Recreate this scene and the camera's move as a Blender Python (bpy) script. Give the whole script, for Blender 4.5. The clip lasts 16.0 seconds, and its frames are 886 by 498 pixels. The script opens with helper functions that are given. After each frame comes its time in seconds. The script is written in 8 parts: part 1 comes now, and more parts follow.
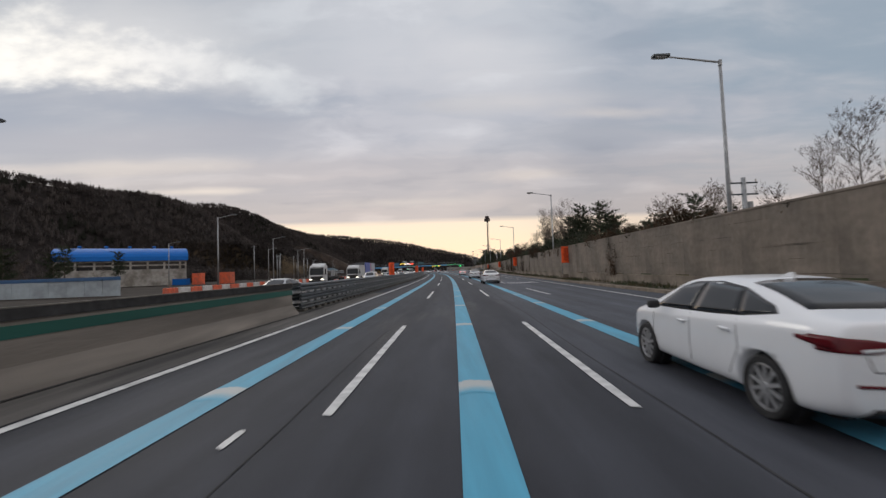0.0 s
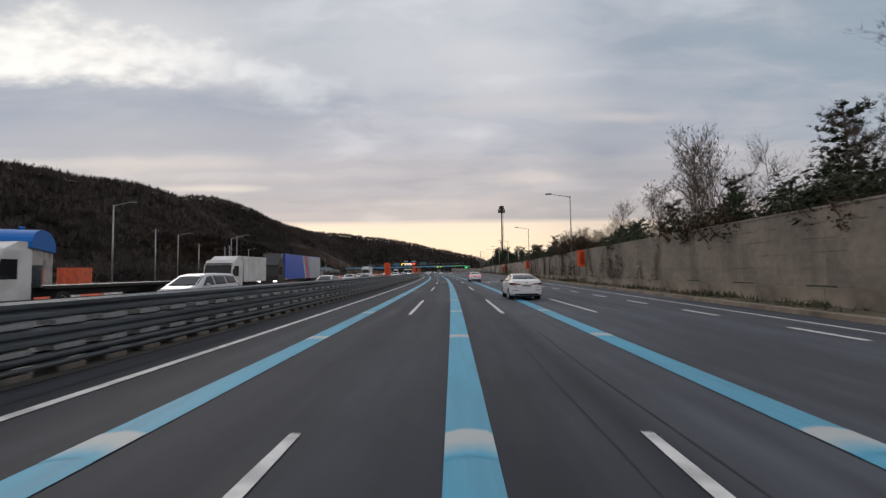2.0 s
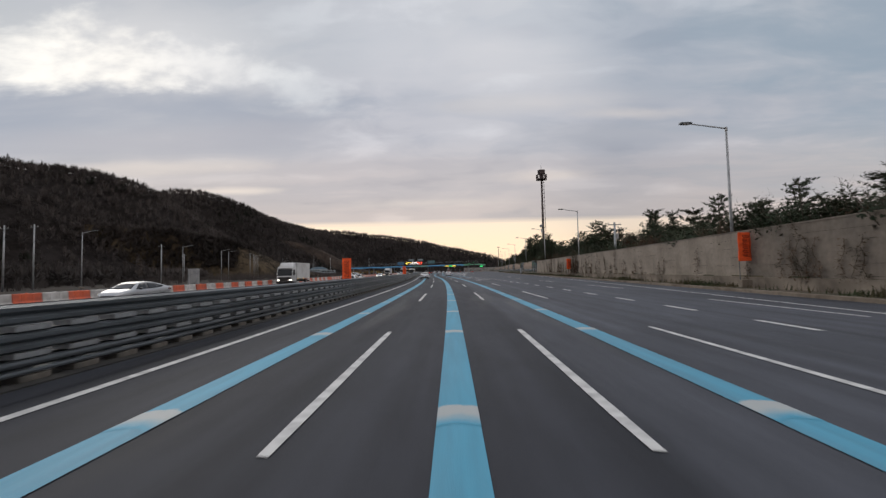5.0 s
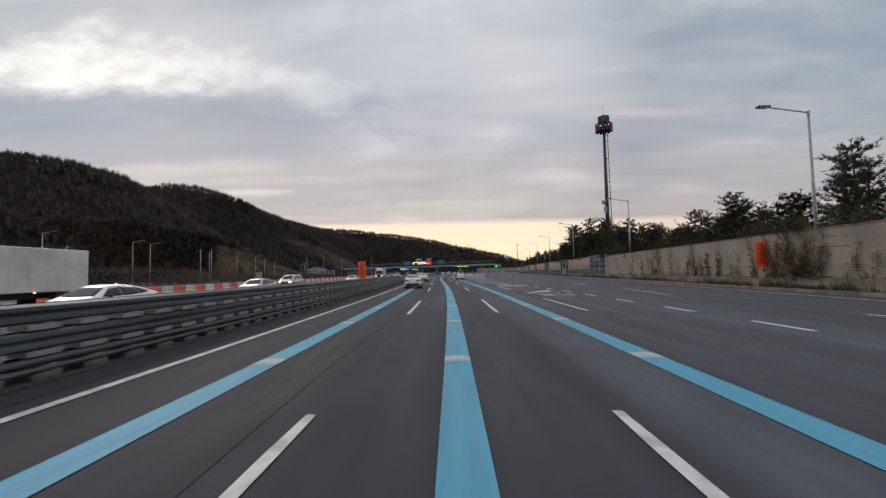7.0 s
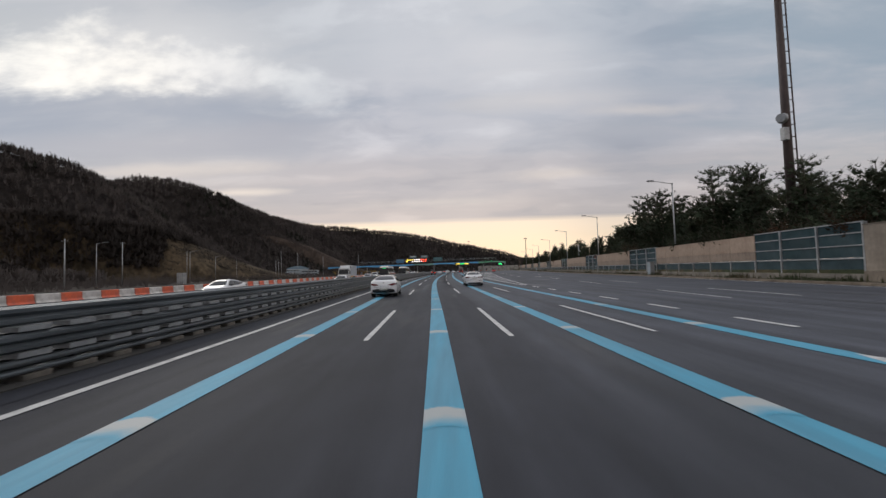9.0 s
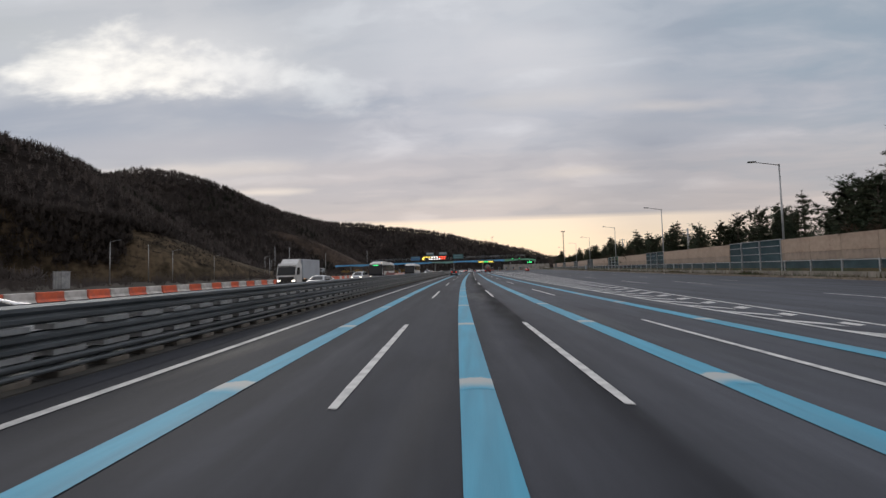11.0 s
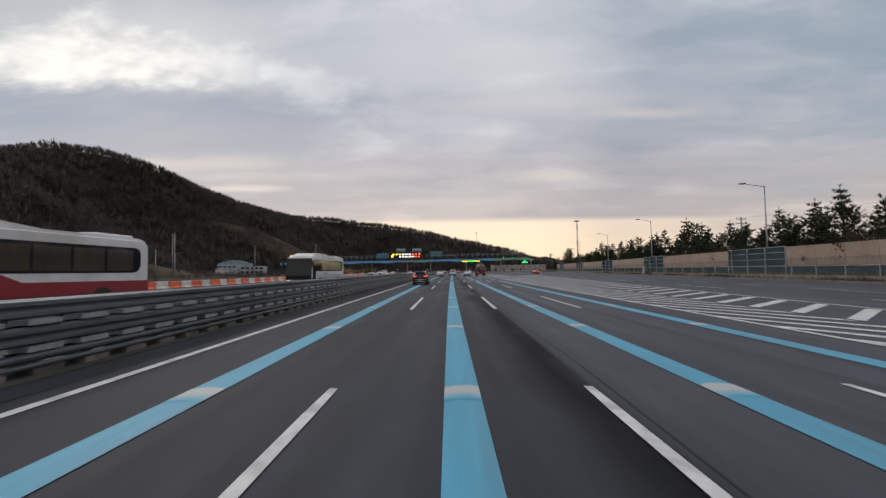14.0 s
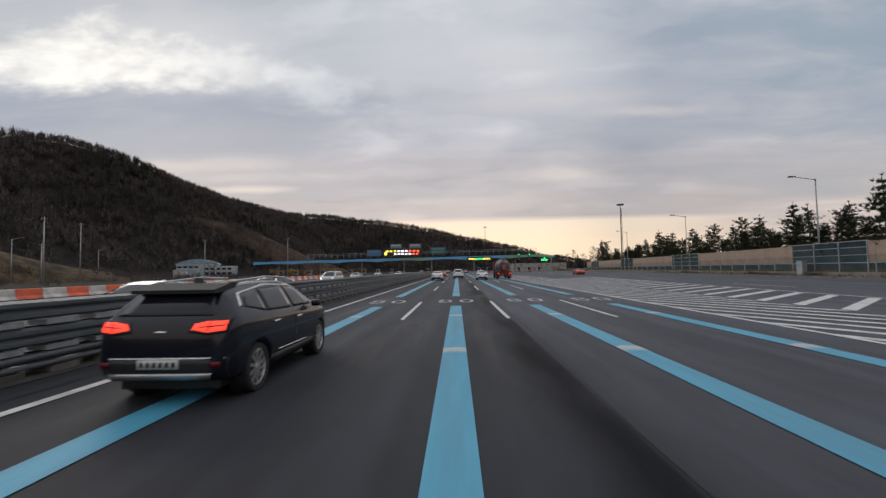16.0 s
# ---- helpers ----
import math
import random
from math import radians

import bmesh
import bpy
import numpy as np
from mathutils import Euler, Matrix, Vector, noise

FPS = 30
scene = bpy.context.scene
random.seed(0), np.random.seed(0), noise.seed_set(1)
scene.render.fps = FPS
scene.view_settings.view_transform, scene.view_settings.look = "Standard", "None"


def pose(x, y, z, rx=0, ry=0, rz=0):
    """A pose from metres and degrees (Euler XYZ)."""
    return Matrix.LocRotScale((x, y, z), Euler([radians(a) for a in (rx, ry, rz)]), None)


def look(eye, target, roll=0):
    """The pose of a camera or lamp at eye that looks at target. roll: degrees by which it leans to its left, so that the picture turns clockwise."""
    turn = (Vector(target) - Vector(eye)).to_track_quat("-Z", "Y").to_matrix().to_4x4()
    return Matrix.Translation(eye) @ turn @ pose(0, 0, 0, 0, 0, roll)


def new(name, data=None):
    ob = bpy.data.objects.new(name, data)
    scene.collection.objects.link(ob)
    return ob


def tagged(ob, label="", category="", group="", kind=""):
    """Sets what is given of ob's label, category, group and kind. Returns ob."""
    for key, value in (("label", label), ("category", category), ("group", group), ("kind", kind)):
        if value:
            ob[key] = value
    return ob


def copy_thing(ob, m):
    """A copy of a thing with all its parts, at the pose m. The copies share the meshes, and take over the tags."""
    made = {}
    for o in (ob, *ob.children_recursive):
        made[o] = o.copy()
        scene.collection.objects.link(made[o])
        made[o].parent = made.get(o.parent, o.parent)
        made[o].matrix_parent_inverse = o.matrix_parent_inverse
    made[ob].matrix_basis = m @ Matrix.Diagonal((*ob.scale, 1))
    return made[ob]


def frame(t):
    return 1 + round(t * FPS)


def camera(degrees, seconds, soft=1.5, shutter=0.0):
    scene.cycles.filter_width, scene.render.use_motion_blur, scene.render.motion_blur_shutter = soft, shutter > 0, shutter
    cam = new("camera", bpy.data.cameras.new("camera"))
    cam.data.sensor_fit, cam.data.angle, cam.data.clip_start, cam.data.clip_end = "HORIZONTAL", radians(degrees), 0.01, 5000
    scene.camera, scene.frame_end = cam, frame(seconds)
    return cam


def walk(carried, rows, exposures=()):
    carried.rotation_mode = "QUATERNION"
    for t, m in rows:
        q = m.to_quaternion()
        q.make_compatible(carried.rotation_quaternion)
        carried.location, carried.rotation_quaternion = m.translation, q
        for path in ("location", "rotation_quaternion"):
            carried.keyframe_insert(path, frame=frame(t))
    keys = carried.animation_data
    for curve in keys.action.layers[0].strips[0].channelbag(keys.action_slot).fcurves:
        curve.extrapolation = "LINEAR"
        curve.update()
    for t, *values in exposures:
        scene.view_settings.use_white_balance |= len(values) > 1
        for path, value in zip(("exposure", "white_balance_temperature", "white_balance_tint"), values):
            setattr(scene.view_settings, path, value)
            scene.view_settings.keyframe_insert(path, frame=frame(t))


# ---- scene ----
# camera: seconds, x, y, tilt, lean, turn; the eye rides 1.66 m over the road
PATH = [
    (0.0, -0.25, -0.06, 92.78, 2.02, -1.83),
    (0.5, 0.54, 11.98, 92.96, 1.74, -1.86),
    (1.0, 1.31, 24.07, 93.03, 2.00, -2.03),
    (1.5, 1.98, 36.54, 92.85, 1.85, -1.95),
    (2.0, 2.42, 48.48, 92.98, 0.86, -1.13),
    (2.5, 2.97, 60.86, 92.81, 0.89, -0.69),
    (3.0, 3.45, 72.88, 92.78, 1.05, -0.61),
    (3.5, 3.92, 85.05, 92.92, 0.96, -0.41),
    (4.0, 4.30, 97.10, 93.00, 1.22, -0.14),
    (4.5, 4.56, 109.08, 92.99, 1.25, 0.16),
    (5.0, 4.73, 121.01, 92.96, 1.31, 0.47),
    (5.5, 4.83, 132.87, 92.93, 1.38, 0.85),
    (6.0, 4.86, 144.66, 92.91, 1.45, 1.25),
    (6.5, 4.83, 156.40, 92.90, 1.47, 1.66),
    (7.0, 4.79, 167.83, 93.10, 1.21, 1.99),
    (7.5, 4.63, 179.78, 92.99, 1.62, 2.21),
    (8.0, 4.28, 191.04, 93.01, 1.45, 2.41),
    (8.5, 3.96, 202.65, 93.12, 1.47, 1.91),
    (9.0, 3.50, 214.44, 92.89, 1.67, 1.69),
    (9.5, 2.96, 225.66, 92.93, 1.62, 2.98),
    (10.0, 2.31, 237.05, 92.91, 1.60, 3.48),
    (10.5, 1.60, 248.40, 92.86, 1.53, 3.91),
    (11.0, 0.93, 259.72, 92.81, 1.46, 4.30),
    (11.5, 0.34, 271.01, 92.77, 1.39, 4.42),
    (12.0, -0.12, 282.27, 92.75, 1.36, 4.24),
    (12.5, -0.56, 293.30, 92.90, 1.35, 3.16),
    (13.0, -0.81, 304.42, 92.99, 1.02, 2.44),
    (13.5, -0.92, 316.01, 92.85, 0.72, 1.61),
    (14.0, -0.93, 326.82, 92.85, 0.69, 1.48),
    (14.5, -0.90, 338.03, 92.62, 1.16, 1.71),
    (15.0, -0.99, 348.67, 93.00, 0.86, 1.72),
    (15.5, -1.04, 359.84, 92.82, 1.05, 1.70),
    (16.0, -1.10, 370.54, 92.81, 0.99, 2.17),
]
cam = camera(92.2, 16.0, 1.4, 0.09)
walk(cam, [(t, pose(x, y, 1.66, rx, ry, rz)) for t, x, y, rx, ry, rz in PATH])

# ---- sky and sun: broken overcast, low light from ahead ----
SUN_AZ, SUN_EL = radians(38), radians(27)      # degrees to the left of straight ahead, height
world = bpy.data.worlds.new("overcast_sky")
scene.world = world
world.use_nodes = True
wn, wl = world.node_tree.nodes, world.node_tree.links
wn.clear()


def wnode(kind, **kw):
    n = wn.new(kind)
    for k, v in kw.items():
        if k == "op":
            n.operation = v
        else:
            n.inputs[int(k[1:])].default_value = v
    return n


def wmath(op, a, b=None, c=None, clamp=False):
    n = wn.new("ShaderNodeMath")
    n.operation, n.use_clamp = op, clamp
    for i, v in enumerate((a, b, c)):
        if v is None:
            continue
        if isinstance(v, (int, float)):
            n.inputs[i].default_value = v
        else:
            wl.new(v, n.inputs[i])
    return n.outputs[0]


def wramp(fac, stops, mode="EASE"):
    n = wn.new("ShaderNodeValToRGB")
    r = n.color_ramp
    r.interpolation = mode
    while len(r.elements) < len(stops):
        r.elements.new(0.5)
    for e, (p, c) in zip(r.elements, stops):
        e.position = p
        e.color = (*c, 1) if isinstance(c, tuple) else (c, c, c, 1)
    wl.new(fac, n.inputs[0])
    return n.outputs[0]


def wmix(fac, a, b, kind="MIX"):
    n = wn.new("ShaderNodeMix")
    n.data_type, n.blend_type = "RGBA", kind
    for sock, v in ((n.inputs[0], fac), (n.inputs[6], a), (n.inputs[7], b)):
        if isinstance(v, tuple):
            sock.default_value = (*v, 1)
        elif isinstance(v, (int, float)):
            sock.default_value = v
        else:
            wl.new(v, sock)
    return n.outputs[2]


wtc = wn.new("ShaderNodeTexCoord")
wsep = wn.new("ShaderNodeSeparateXYZ")
wl.new(wtc.outputs["Generated"], wsep.inputs[0])
dx, dy, dz = wsep.outputs
az = wmath("ARCTAN2", dx, dy)                        # to the right of straight ahead
el = wmath("ARCTAN2", dz, wmath("MAXIMUM", wmath("ABSOLUTE", dy), 0.05))        # height of the cloud rows that lie across the road
sin_el = wmath("SINE", el)
# clouds flatten into bands towards the horizon
squash = wmath("MULTIPLY", wmath("SQRT", wmath("ADD", wmath("MAXIMUM", sin_el, 0.0), 0.015)), 2.6)
wcomb = wn.new("ShaderNodeCombineXYZ")
wl.new(az, wcomb.inputs[0])
wl.new(squash, wcomb.inputs[1])


def wnoise(scale, detail, rough, stretch, off, dist=0.0):
    m = wn.new("ShaderNodeMapping")
    m.inputs["Scale"].default_value = stretch
    m.inputs["Location"].default_value = off
    wl.new(wcomb.outputs[0], m.inputs[0])
    n = wn.new("ShaderNodeTexNoise")
    n.inputs["Scale"].default_value, n.inputs["Detail"].default_value = scale, detail
    n.inputs["Roughness"].default_value, n.inputs["Distortion"].default_value = rough, dist
    wl.new(m.outputs[0], n.inputs[0])
    return n.outputs[0]


def wspot(a0, e0, wa, we, lean=0.0, fray=None, amount=0.0):
    """A soft oval in the sky, 1 in its middle; its edge frays with a noise."""
    da = wmath("SUBTRACT", az, a0)
    de = wmath("SUBTRACT", wmath("SUBTRACT", el, e0), wmath("MULTIPLY", da, lean))
    qa, qe = wmath("DIVIDE", da, wa), wmath("DIVIDE", de, we)
    r = wmath("SQRT", wmath("ADD", wmath("MULTIPLY", qa, qa), wmath("MULTIPLY", qe, qe)))
    if fray is not None:
        r = wmath("ADD", r, wmath("MULTIPLY", wmath("SUBTRACT", fray, 0.5), amount))
    return wramp(r, [(0.0, 1.0), (1.0, 0.0)])


big = wnoise(2.3, 3, 0.5, (1, 1.3, 1), (3.1, 1.7, 0.4), 0.3)
mid = wnoise(5.0, 5, 0.55, (1, 1.7, 1), (7.3, 4.4, 0.0), 0.4)
ragged = wnoise(7.5, 5, 0.55, (1, 1.0, 1), (2.2, 6.1, 3.0), 0.12)
bands = wnoise(2.4, 4, 0.5, (0.45, 3.6, 1), (5.0, 2.0, 1.2), 0.2)
deck = wramp(sin_el, [(0.0, (0.60, 0.50, 0.43)), (0.13, (0.53, 0.475, 0.455)), (0.20, (0.51, 0.475, 0.475)), (0.32, (0.475, 0.485, 0.525)),
                  (0.5, (0.50, 0.525, 0.565)), (1.0, (0.70, 0.715, 0.755))])
shade = wramp(wmath("ADD", wmath("ADD", wmath("MULTIPLY", big, 0.45), wmath("MULTIPLY", mid, 0.30)), wmath("MULTIPLY", bands, 0.25)),
              [(0.38, (0.80, 0.82, 0.86)), (0.46, (0.92, 0.93, 0.95)), (0.52, (1.01, 1.0, 1.0)), (0.62, (1.18, 1.16, 1.14))])
clouds = wmix(1.0, deck, shade, "MULTIPLY")
# the overcast away from the hidden sun: heavier and bluer to its right
dot = wmath("ADD", wmath("ADD", wmath("MULTIPLY", dx, -math.sin(SUN_AZ) * math.cos(SUN_EL)),
                         wmath("MULTIPLY", dy, math.cos(SUN_AZ) * math.cos(SUN_EL))), wmath("MULTIPLY", dz, math.sin(SUN_EL)))
away = wramp(dot, [(0.0, (1.06, 1.01, 0.96)), (0.30, (0.86, 0.87, 0.89)), (0.52, (0.74, 0.78, 0.83)), (0.74, (0.98, 0.99, 1.0)), (0.88, (0.94, 0.95, 0.97)), (1.0, (0.78, 0.81, 0.84))])
clouds = wmix(1.0, clouds, away, "MULTIPLY")
# thin cloud round the hidden sun, heavy blue-grey rolls under it and across the road
clouds = wmix(wmath("MULTIPLY", wspot(-0.58, 0.49, 0.42, 0.12, -0.06, big, 1.3), 0.5), clouds, (0.60, 0.615, 0.64))
for a0, e0, wa, we, k, col in ((-0.80, 0.375, 0.80, 0.095, 1.0, (0.275, 0.315, 0.39)), (-0.50, 0.315, 0.60, 0.06, 0.75, (0.36, 0.37, 0.42)),
                               (0.40, 0.305, 0.45, 0.045, 0.65, (0.35, 0.365, 0.41)), (0.22, 0.375, 0.40, 0.035, 0.5, (0.56, 0.545, 0.55)),
                               (-0.95, 0.58, 0.25, 0.10, 0.6, (0.42, 0.45, 0.47)), (0.92, 0.50, 0.60, 0.36, 1.0, (0.265, 0.325, 0.395)),
                               (0.1, 0.47, 0.35, 0.09, 0.5, (0.60, 0.60, 0.63)), (-0.1, 0.245, 0.7, 0.025, 0.4, (0.41, 0.395, 0.42)), (0.85, 0.22, 0.45, 0.12, 0.5, (0.36, 0.38, 0.41))):
    clouds = wmix(wmath("MULTIPLY", wspot(a0, e0, wa, we, 0.0, mid, 1.5), k), clouds, col)
# the bright openings
clouds = wmix(wspot(-0.71, 0.495, 0.23, 0.085, -0.06, ragged, 3.0), clouds, (0.84, 0.835, 0.805))
clouds = wmix(wmath("MULTIPLY", wspot(-0.52, 0.475, 0.18, 0.06, -0.20, ragged, 3.0), 0.7), clouds, (0.72, 0.73, 0.74))
clouds = wmix(wmath("MULTIPLY", wspot(-0.34, 0.42, 0.12, 0.05, -0.3, ragged, 2.8), 0.5), clouds, (0.64, 0.67, 0.70))
# pale gaps low between the bands
for a0, e0, wa, we, k in ((-0.47, 0.198, 0.17, 0.014, 0.75), (-0.62, 0.255, 0.36, 0.025, 0.4), (0.24, 0.215, 0.16, 0.020, 0.4), (-0.05, 0.160, 0.35, 0.018, 0.35), (0.42, 0.35, 0.18, 0.02, 0.3)):
    clouds = wmix(wmath("MULTIPLY", wspot(a0, e0, wa, we, 0.0, ragged, 1.1), k), clouds, (0.72, 0.645, 0.58))
# the clear strip under the deck, lit by the low sky
strip = wramp(wmath("ADD", sin_el, wmath("MULTIPLY", wmath("SUBTRACT", bands, 0.5), 0.035)), [(0.108, 1.0), (0.122, 0.0)])
ahead = wramp(wmath("ADD", wmath("MULTIPLY", dx, -0.10), wmath("MULTIPLY", dy, 0.995)), [(0.72, 0.0), (0.88, 0.6), (0.97, 1.0)])
glow = wramp(dz, [(0.0, (0.92, 0.69, 0.46)), (0.05, (0.96, 0.76, 0.54)), (0.12, (0.88, 0.73, 0.57))])
clouds = wmix(wmath("MULTIPLY", strip, ahead), clouds, glow)
nishita = wn.new("ShaderNodeTexSky")
nishita.sky_type, nishita.sun_disc = "NISHITA", False
nishita.sun_elevation, nishita.sun_rotation = SUN_EL, -SUN_AZ
bg = wn.new("ShaderNodeBackground")
wl.new(wmix(1.0, wmix(0.004, clouds, nishita.outputs[0], "ADD"), (1.02, 1.0, 0.98), "MULTIPLY"), bg.inputs[0])
bg.inputs[1].default_value = 1.15
wout = wn.new("ShaderNodeOutputWorld")
wl.new(bg.outputs[0], wout.inputs[0])

sun = new("sun", bpy.data.lights.new("sun", "SUN"))
sun.data.energy, sun.data.angle, sun.data.color = 0.5, radians(25), (1.0, 0.93, 0.84)
sun.matrix_world = look((0, 0, 300), (math.sin(SUN_AZ) * 300, -math.cos(SUN_AZ) * 300, 300 - math.tan(SUN_EL) * 300))

# ---- materials ----
def material(name, base, rough=0.7, metal=0.0, grain=0.0, scale=8.0, stretch=(1, 1, 1), bump=0.0, bump_scale=60.0, tint=None, tint_scale=0.6,
             tint_low=0.45, tint_high=0.62, emit=None, power=0.0, coat=0.0, random_value=0.0, spec=0.5):
    """Two-scale procedural surface: fine grain on top of larger stains, in object space metres."""
    m = bpy.data.materials.new(name)
    m.use_nodes = True
    n, l = m.node_tree.nodes, m.node_tree.links
    b = n["Principled BSDF"]
    b.inputs["Roughness"].default_value, b.inputs["Metallic"].default_value = rough, metal
    b.inputs["Coat Weight"].default_value, b.inputs["Coat Roughness"].default_value = coat, 0.04
    b.inputs["Specular IOR Level"].default_value = spec
    tc = n.new("ShaderNodeTexCoord")
    mp = n.new("ShaderNodeMapping")
    mp.inputs["Scale"].default_value = stretch
    l.new(tc.outputs["Object"], mp.inputs[0])

    def tex(sc, det):
        t = n.new("ShaderNodeTexNoise")
        t.inputs["Scale"].default_value, t.inputs["Detail"].default_value = sc, det
        l.new(mp.outputs[0], t.inputs[0])
        return t.outputs[0]

    rgb = n.new("ShaderNodeRGB")
    rgb.outputs[0].default_value = (*base, 1)
    col = rgb.outputs[0]
    if tint is not None:
        r = n.new("ShaderNodeValToRGB")
        r.color_ramp.elements[0].position, r.color_ramp.elements[1].position = tint_low, tint_high
        l.new(tex(tint_scale, 4), r.inputs[0])
        mx = n.new("ShaderNodeMix")
        mx.data_type = "RGBA"
        l.new(r.outputs[0], mx.inputs[0])
        l.new(col, mx.inputs[6])
        mx.inputs[7].default_value = (*tint, 1)
        col = mx.outputs[2]
    if grain or random_value:
        hsv = n.new("ShaderNodeHueSaturation")
        l.new(col, hsv.inputs["Color"])
        v = None
        if grain:
            mr = n.new("ShaderNodeMapRange")
            mr.inputs["From Min"].default_value, mr.inputs["From Max"].default_value = 0.3, 0.7
            mr.inputs["To Min"].default_value, mr.inputs["To Max"].default_value = 1 - grain, 1 + grain
            l.new(tex(scale, 6), mr.inputs[0])
            v = mr.outputs[0]
        if random_value:
            oi = n.new("ShaderNodeObjectInfo")
            mr2 = n.new("ShaderNodeMapRange")
            mr2.inputs["To Min"].default_value, mr2.inputs["To Max"].default_value = 1 - random_value, 1 + random_value
            l.new(oi.outputs["Random"], mr2.inputs[0])
            if v is None:
                v = mr2.outputs[0]
            else:
                mu = n.new("ShaderNodeMath")
                mu.operation = "MULTIPLY"
                l.new(v, mu.inputs[0])
                l.new(mr2.outputs[0], mu.inputs[1])
                v = mu.outputs[0]
        l.new(v, hsv.inputs["Value"])
        col = hsv.outputs[0]
    l.new(col, b.inputs["Base Color"])
    if bump:
        bp = n.new("ShaderNodeBump")
        bp.inputs["Strength"].default_value = min(1.0, bump)
        bp.inputs["Distance"].default_value = 0.02
        l.new(tex(bump_scale, 4), bp.inputs["Height"])
        l.new(bp.outputs[0], b.inputs["Normal"])
    if emit is not None:
        b.inputs["Emission Color"].default_value = (*emit, 1)
        b.inputs["Emission Strength"].default_value = power
    return m


def asphalt_material(name, base_col):
    """Worn asphalt, laid out in lane widths and metres along the road: polished wheel paths, oil lines, blotches, fine stone."""
    m = material(name, base_col, 0.70, spec=0.24, bump=0.25, bump_scale=90)
    n, l = m.node_tree.nodes, m.node_tree.links
    b = n["Principled BSDF"]
    uv = n.new("ShaderNodeUVMap")
    uv.uv_map = "road"

    def math2(op, a, c):
        q = n.new("ShaderNodeMath")
        q.operation = op
        for k, v in enumerate((a, c)):
            if isinstance(v, (int, float)):
                q.inputs[k].default_value = v
            else:
                l.new(v, q.inputs[k])
        return q.outputs[0]

    def spread(v, a, c, lo, hi):
        r = n.new("ShaderNodeMapRange")
        r.inputs["From Min"].default_value, r.inputs["From Max"].default_value = a, c
        r.inputs["To Min"].default_value, r.inputs["To Max"].default_value = lo, hi
        l.new(v, r.inputs[0])
        return r.outputs[0]

    def tex(sc, stretch, det, off=0.0):
        mp = n.new("ShaderNodeMapping")
        mp.inputs["Scale"].default_value = stretch
        mp.inputs["Location"].default_value = (off, off * 1.7, 0)
        l.new(uv.outputs[0], mp.inputs[0])
        t = n.new("ShaderNodeTexNoise")
        t.inputs["Scale"].default_value, t.inputs["Detail"].default_value = sc, det
        l.new(mp.outputs[0], t.inputs[0])
        return t.outputs[0]

    sep = n.new("ShaderNodeSeparateXYZ")
    l.new(uv.outputs[0], sep.inputs[0])
    # two pale wheel paths in each 3.6 m lane, with darker lines between them
    wave = math2("COSINE", math2("MULTIPLY", math2("SUBTRACT", sep.outputs[0], 0.9), math.tau / 1.8), 0)
    val = spread(math2("MULTIPLY", wave, spread(tex(1.0, (0.3, 0.012, 1), 2, 4.0), 0.35, 0.65, 0.2, 1.0)), -1, 1, 0.85, 1.13)
    for sc, stretch, det, lo, hi, off in ((1.6, (1.0, 0.02, 1), 3, 0.80, 1.18, 0), (0.16, (1.6, 0.5, 1), 5, 0.82, 1.14, 1), (2.2, (1, 0.25, 1), 6, 0.88, 1.11, 2),
                                          (55.0, (1, 1, 1), 2, 0.88, 1.12, 3)):
        val = math2("MULTIPLY", val, spread(tex(sc, stretch, det, off), 0.34, 0.66, lo, hi))
    # the outer lanes are paler paving, with sky sheen also put into the tone
    val = math2("MULTIPLY", val, math2("MULTIPLY", math2("MULTIPLY", spread(sep.outputs[0], 1.74, 2.05, 1.0, 1.36), spread(sep.outputs[0], 2.05, 3.6, 1.0, 1.17)), spread(sep.outputs[0], -3.2, -1.6, 0.88, 1.0)))
    # a darker length of paving, from 322 to 388 m
    val = math2("MULTIPLY", val, math2("MAXIMUM", spread(sep.outputs[1], 322, 340, 1.0, 0.85), spread(sep.outputs[1], 379, 388, 0.85, 1.0)))
    # oily stains and old patches with ragged edges
    stain = spread(tex(0.55, (1.0, 0.10, 1), 6, 7.0), 0.56, 0.66, 1.0, 0.66)
    val = math2("MULTIPLY", val, stain)
    # a long dark line of spilt tar beside the lane marks, further on
    rag = math2("ADD", sep.outputs[0], spread(tex(0.9, (0.0, 0.16, 1), 4, 9.0), 0.3, 0.7, -0.3, 0.3))
    side = math2("MULTIPLY", spread(rag, 0.75, 1.45, 0, 1), spread(sep.outputs[0], 1.80, 1.90, 1, 0))
    reach = math2("MULTIPLY", spread(sep.outputs[1], 246, 278, 0, 1), spread(sep.outputs[1], 400, 470, 1, 0))
    blot = spread(tex(1.3, (1.0, 0.22, 1), 6, 5.0), 0.38, 0.58, 0.68, 1.0)
    tar = math2("MULTIPLY", math2("MULTIPLY", side, reach), blot)
    val = math2("MULTIPLY", val, spread(tar, 0, 1, 1.0, 0.36))
    l.new(math2("MULTIPLY", spread(sep.outputs[0], 1.74, 2.05, 0.21, 0.27), spread(tar, 0, 1, 1.0, 0.3)), b.inputs["Specular IOR Level"])
    hsv = n.new("ShaderNodeHueSaturation")
    hsv.inputs["Color"].default_value = (*base_col, 1)
    l.new(val, hsv.inputs["Value"])
    l.new(hsv.outputs[0], b.inputs["Base Color"])
    l.new(spread(stain, 0.66, 1.0, 0.55, 0.72), b.inputs["Roughness"])
    return m


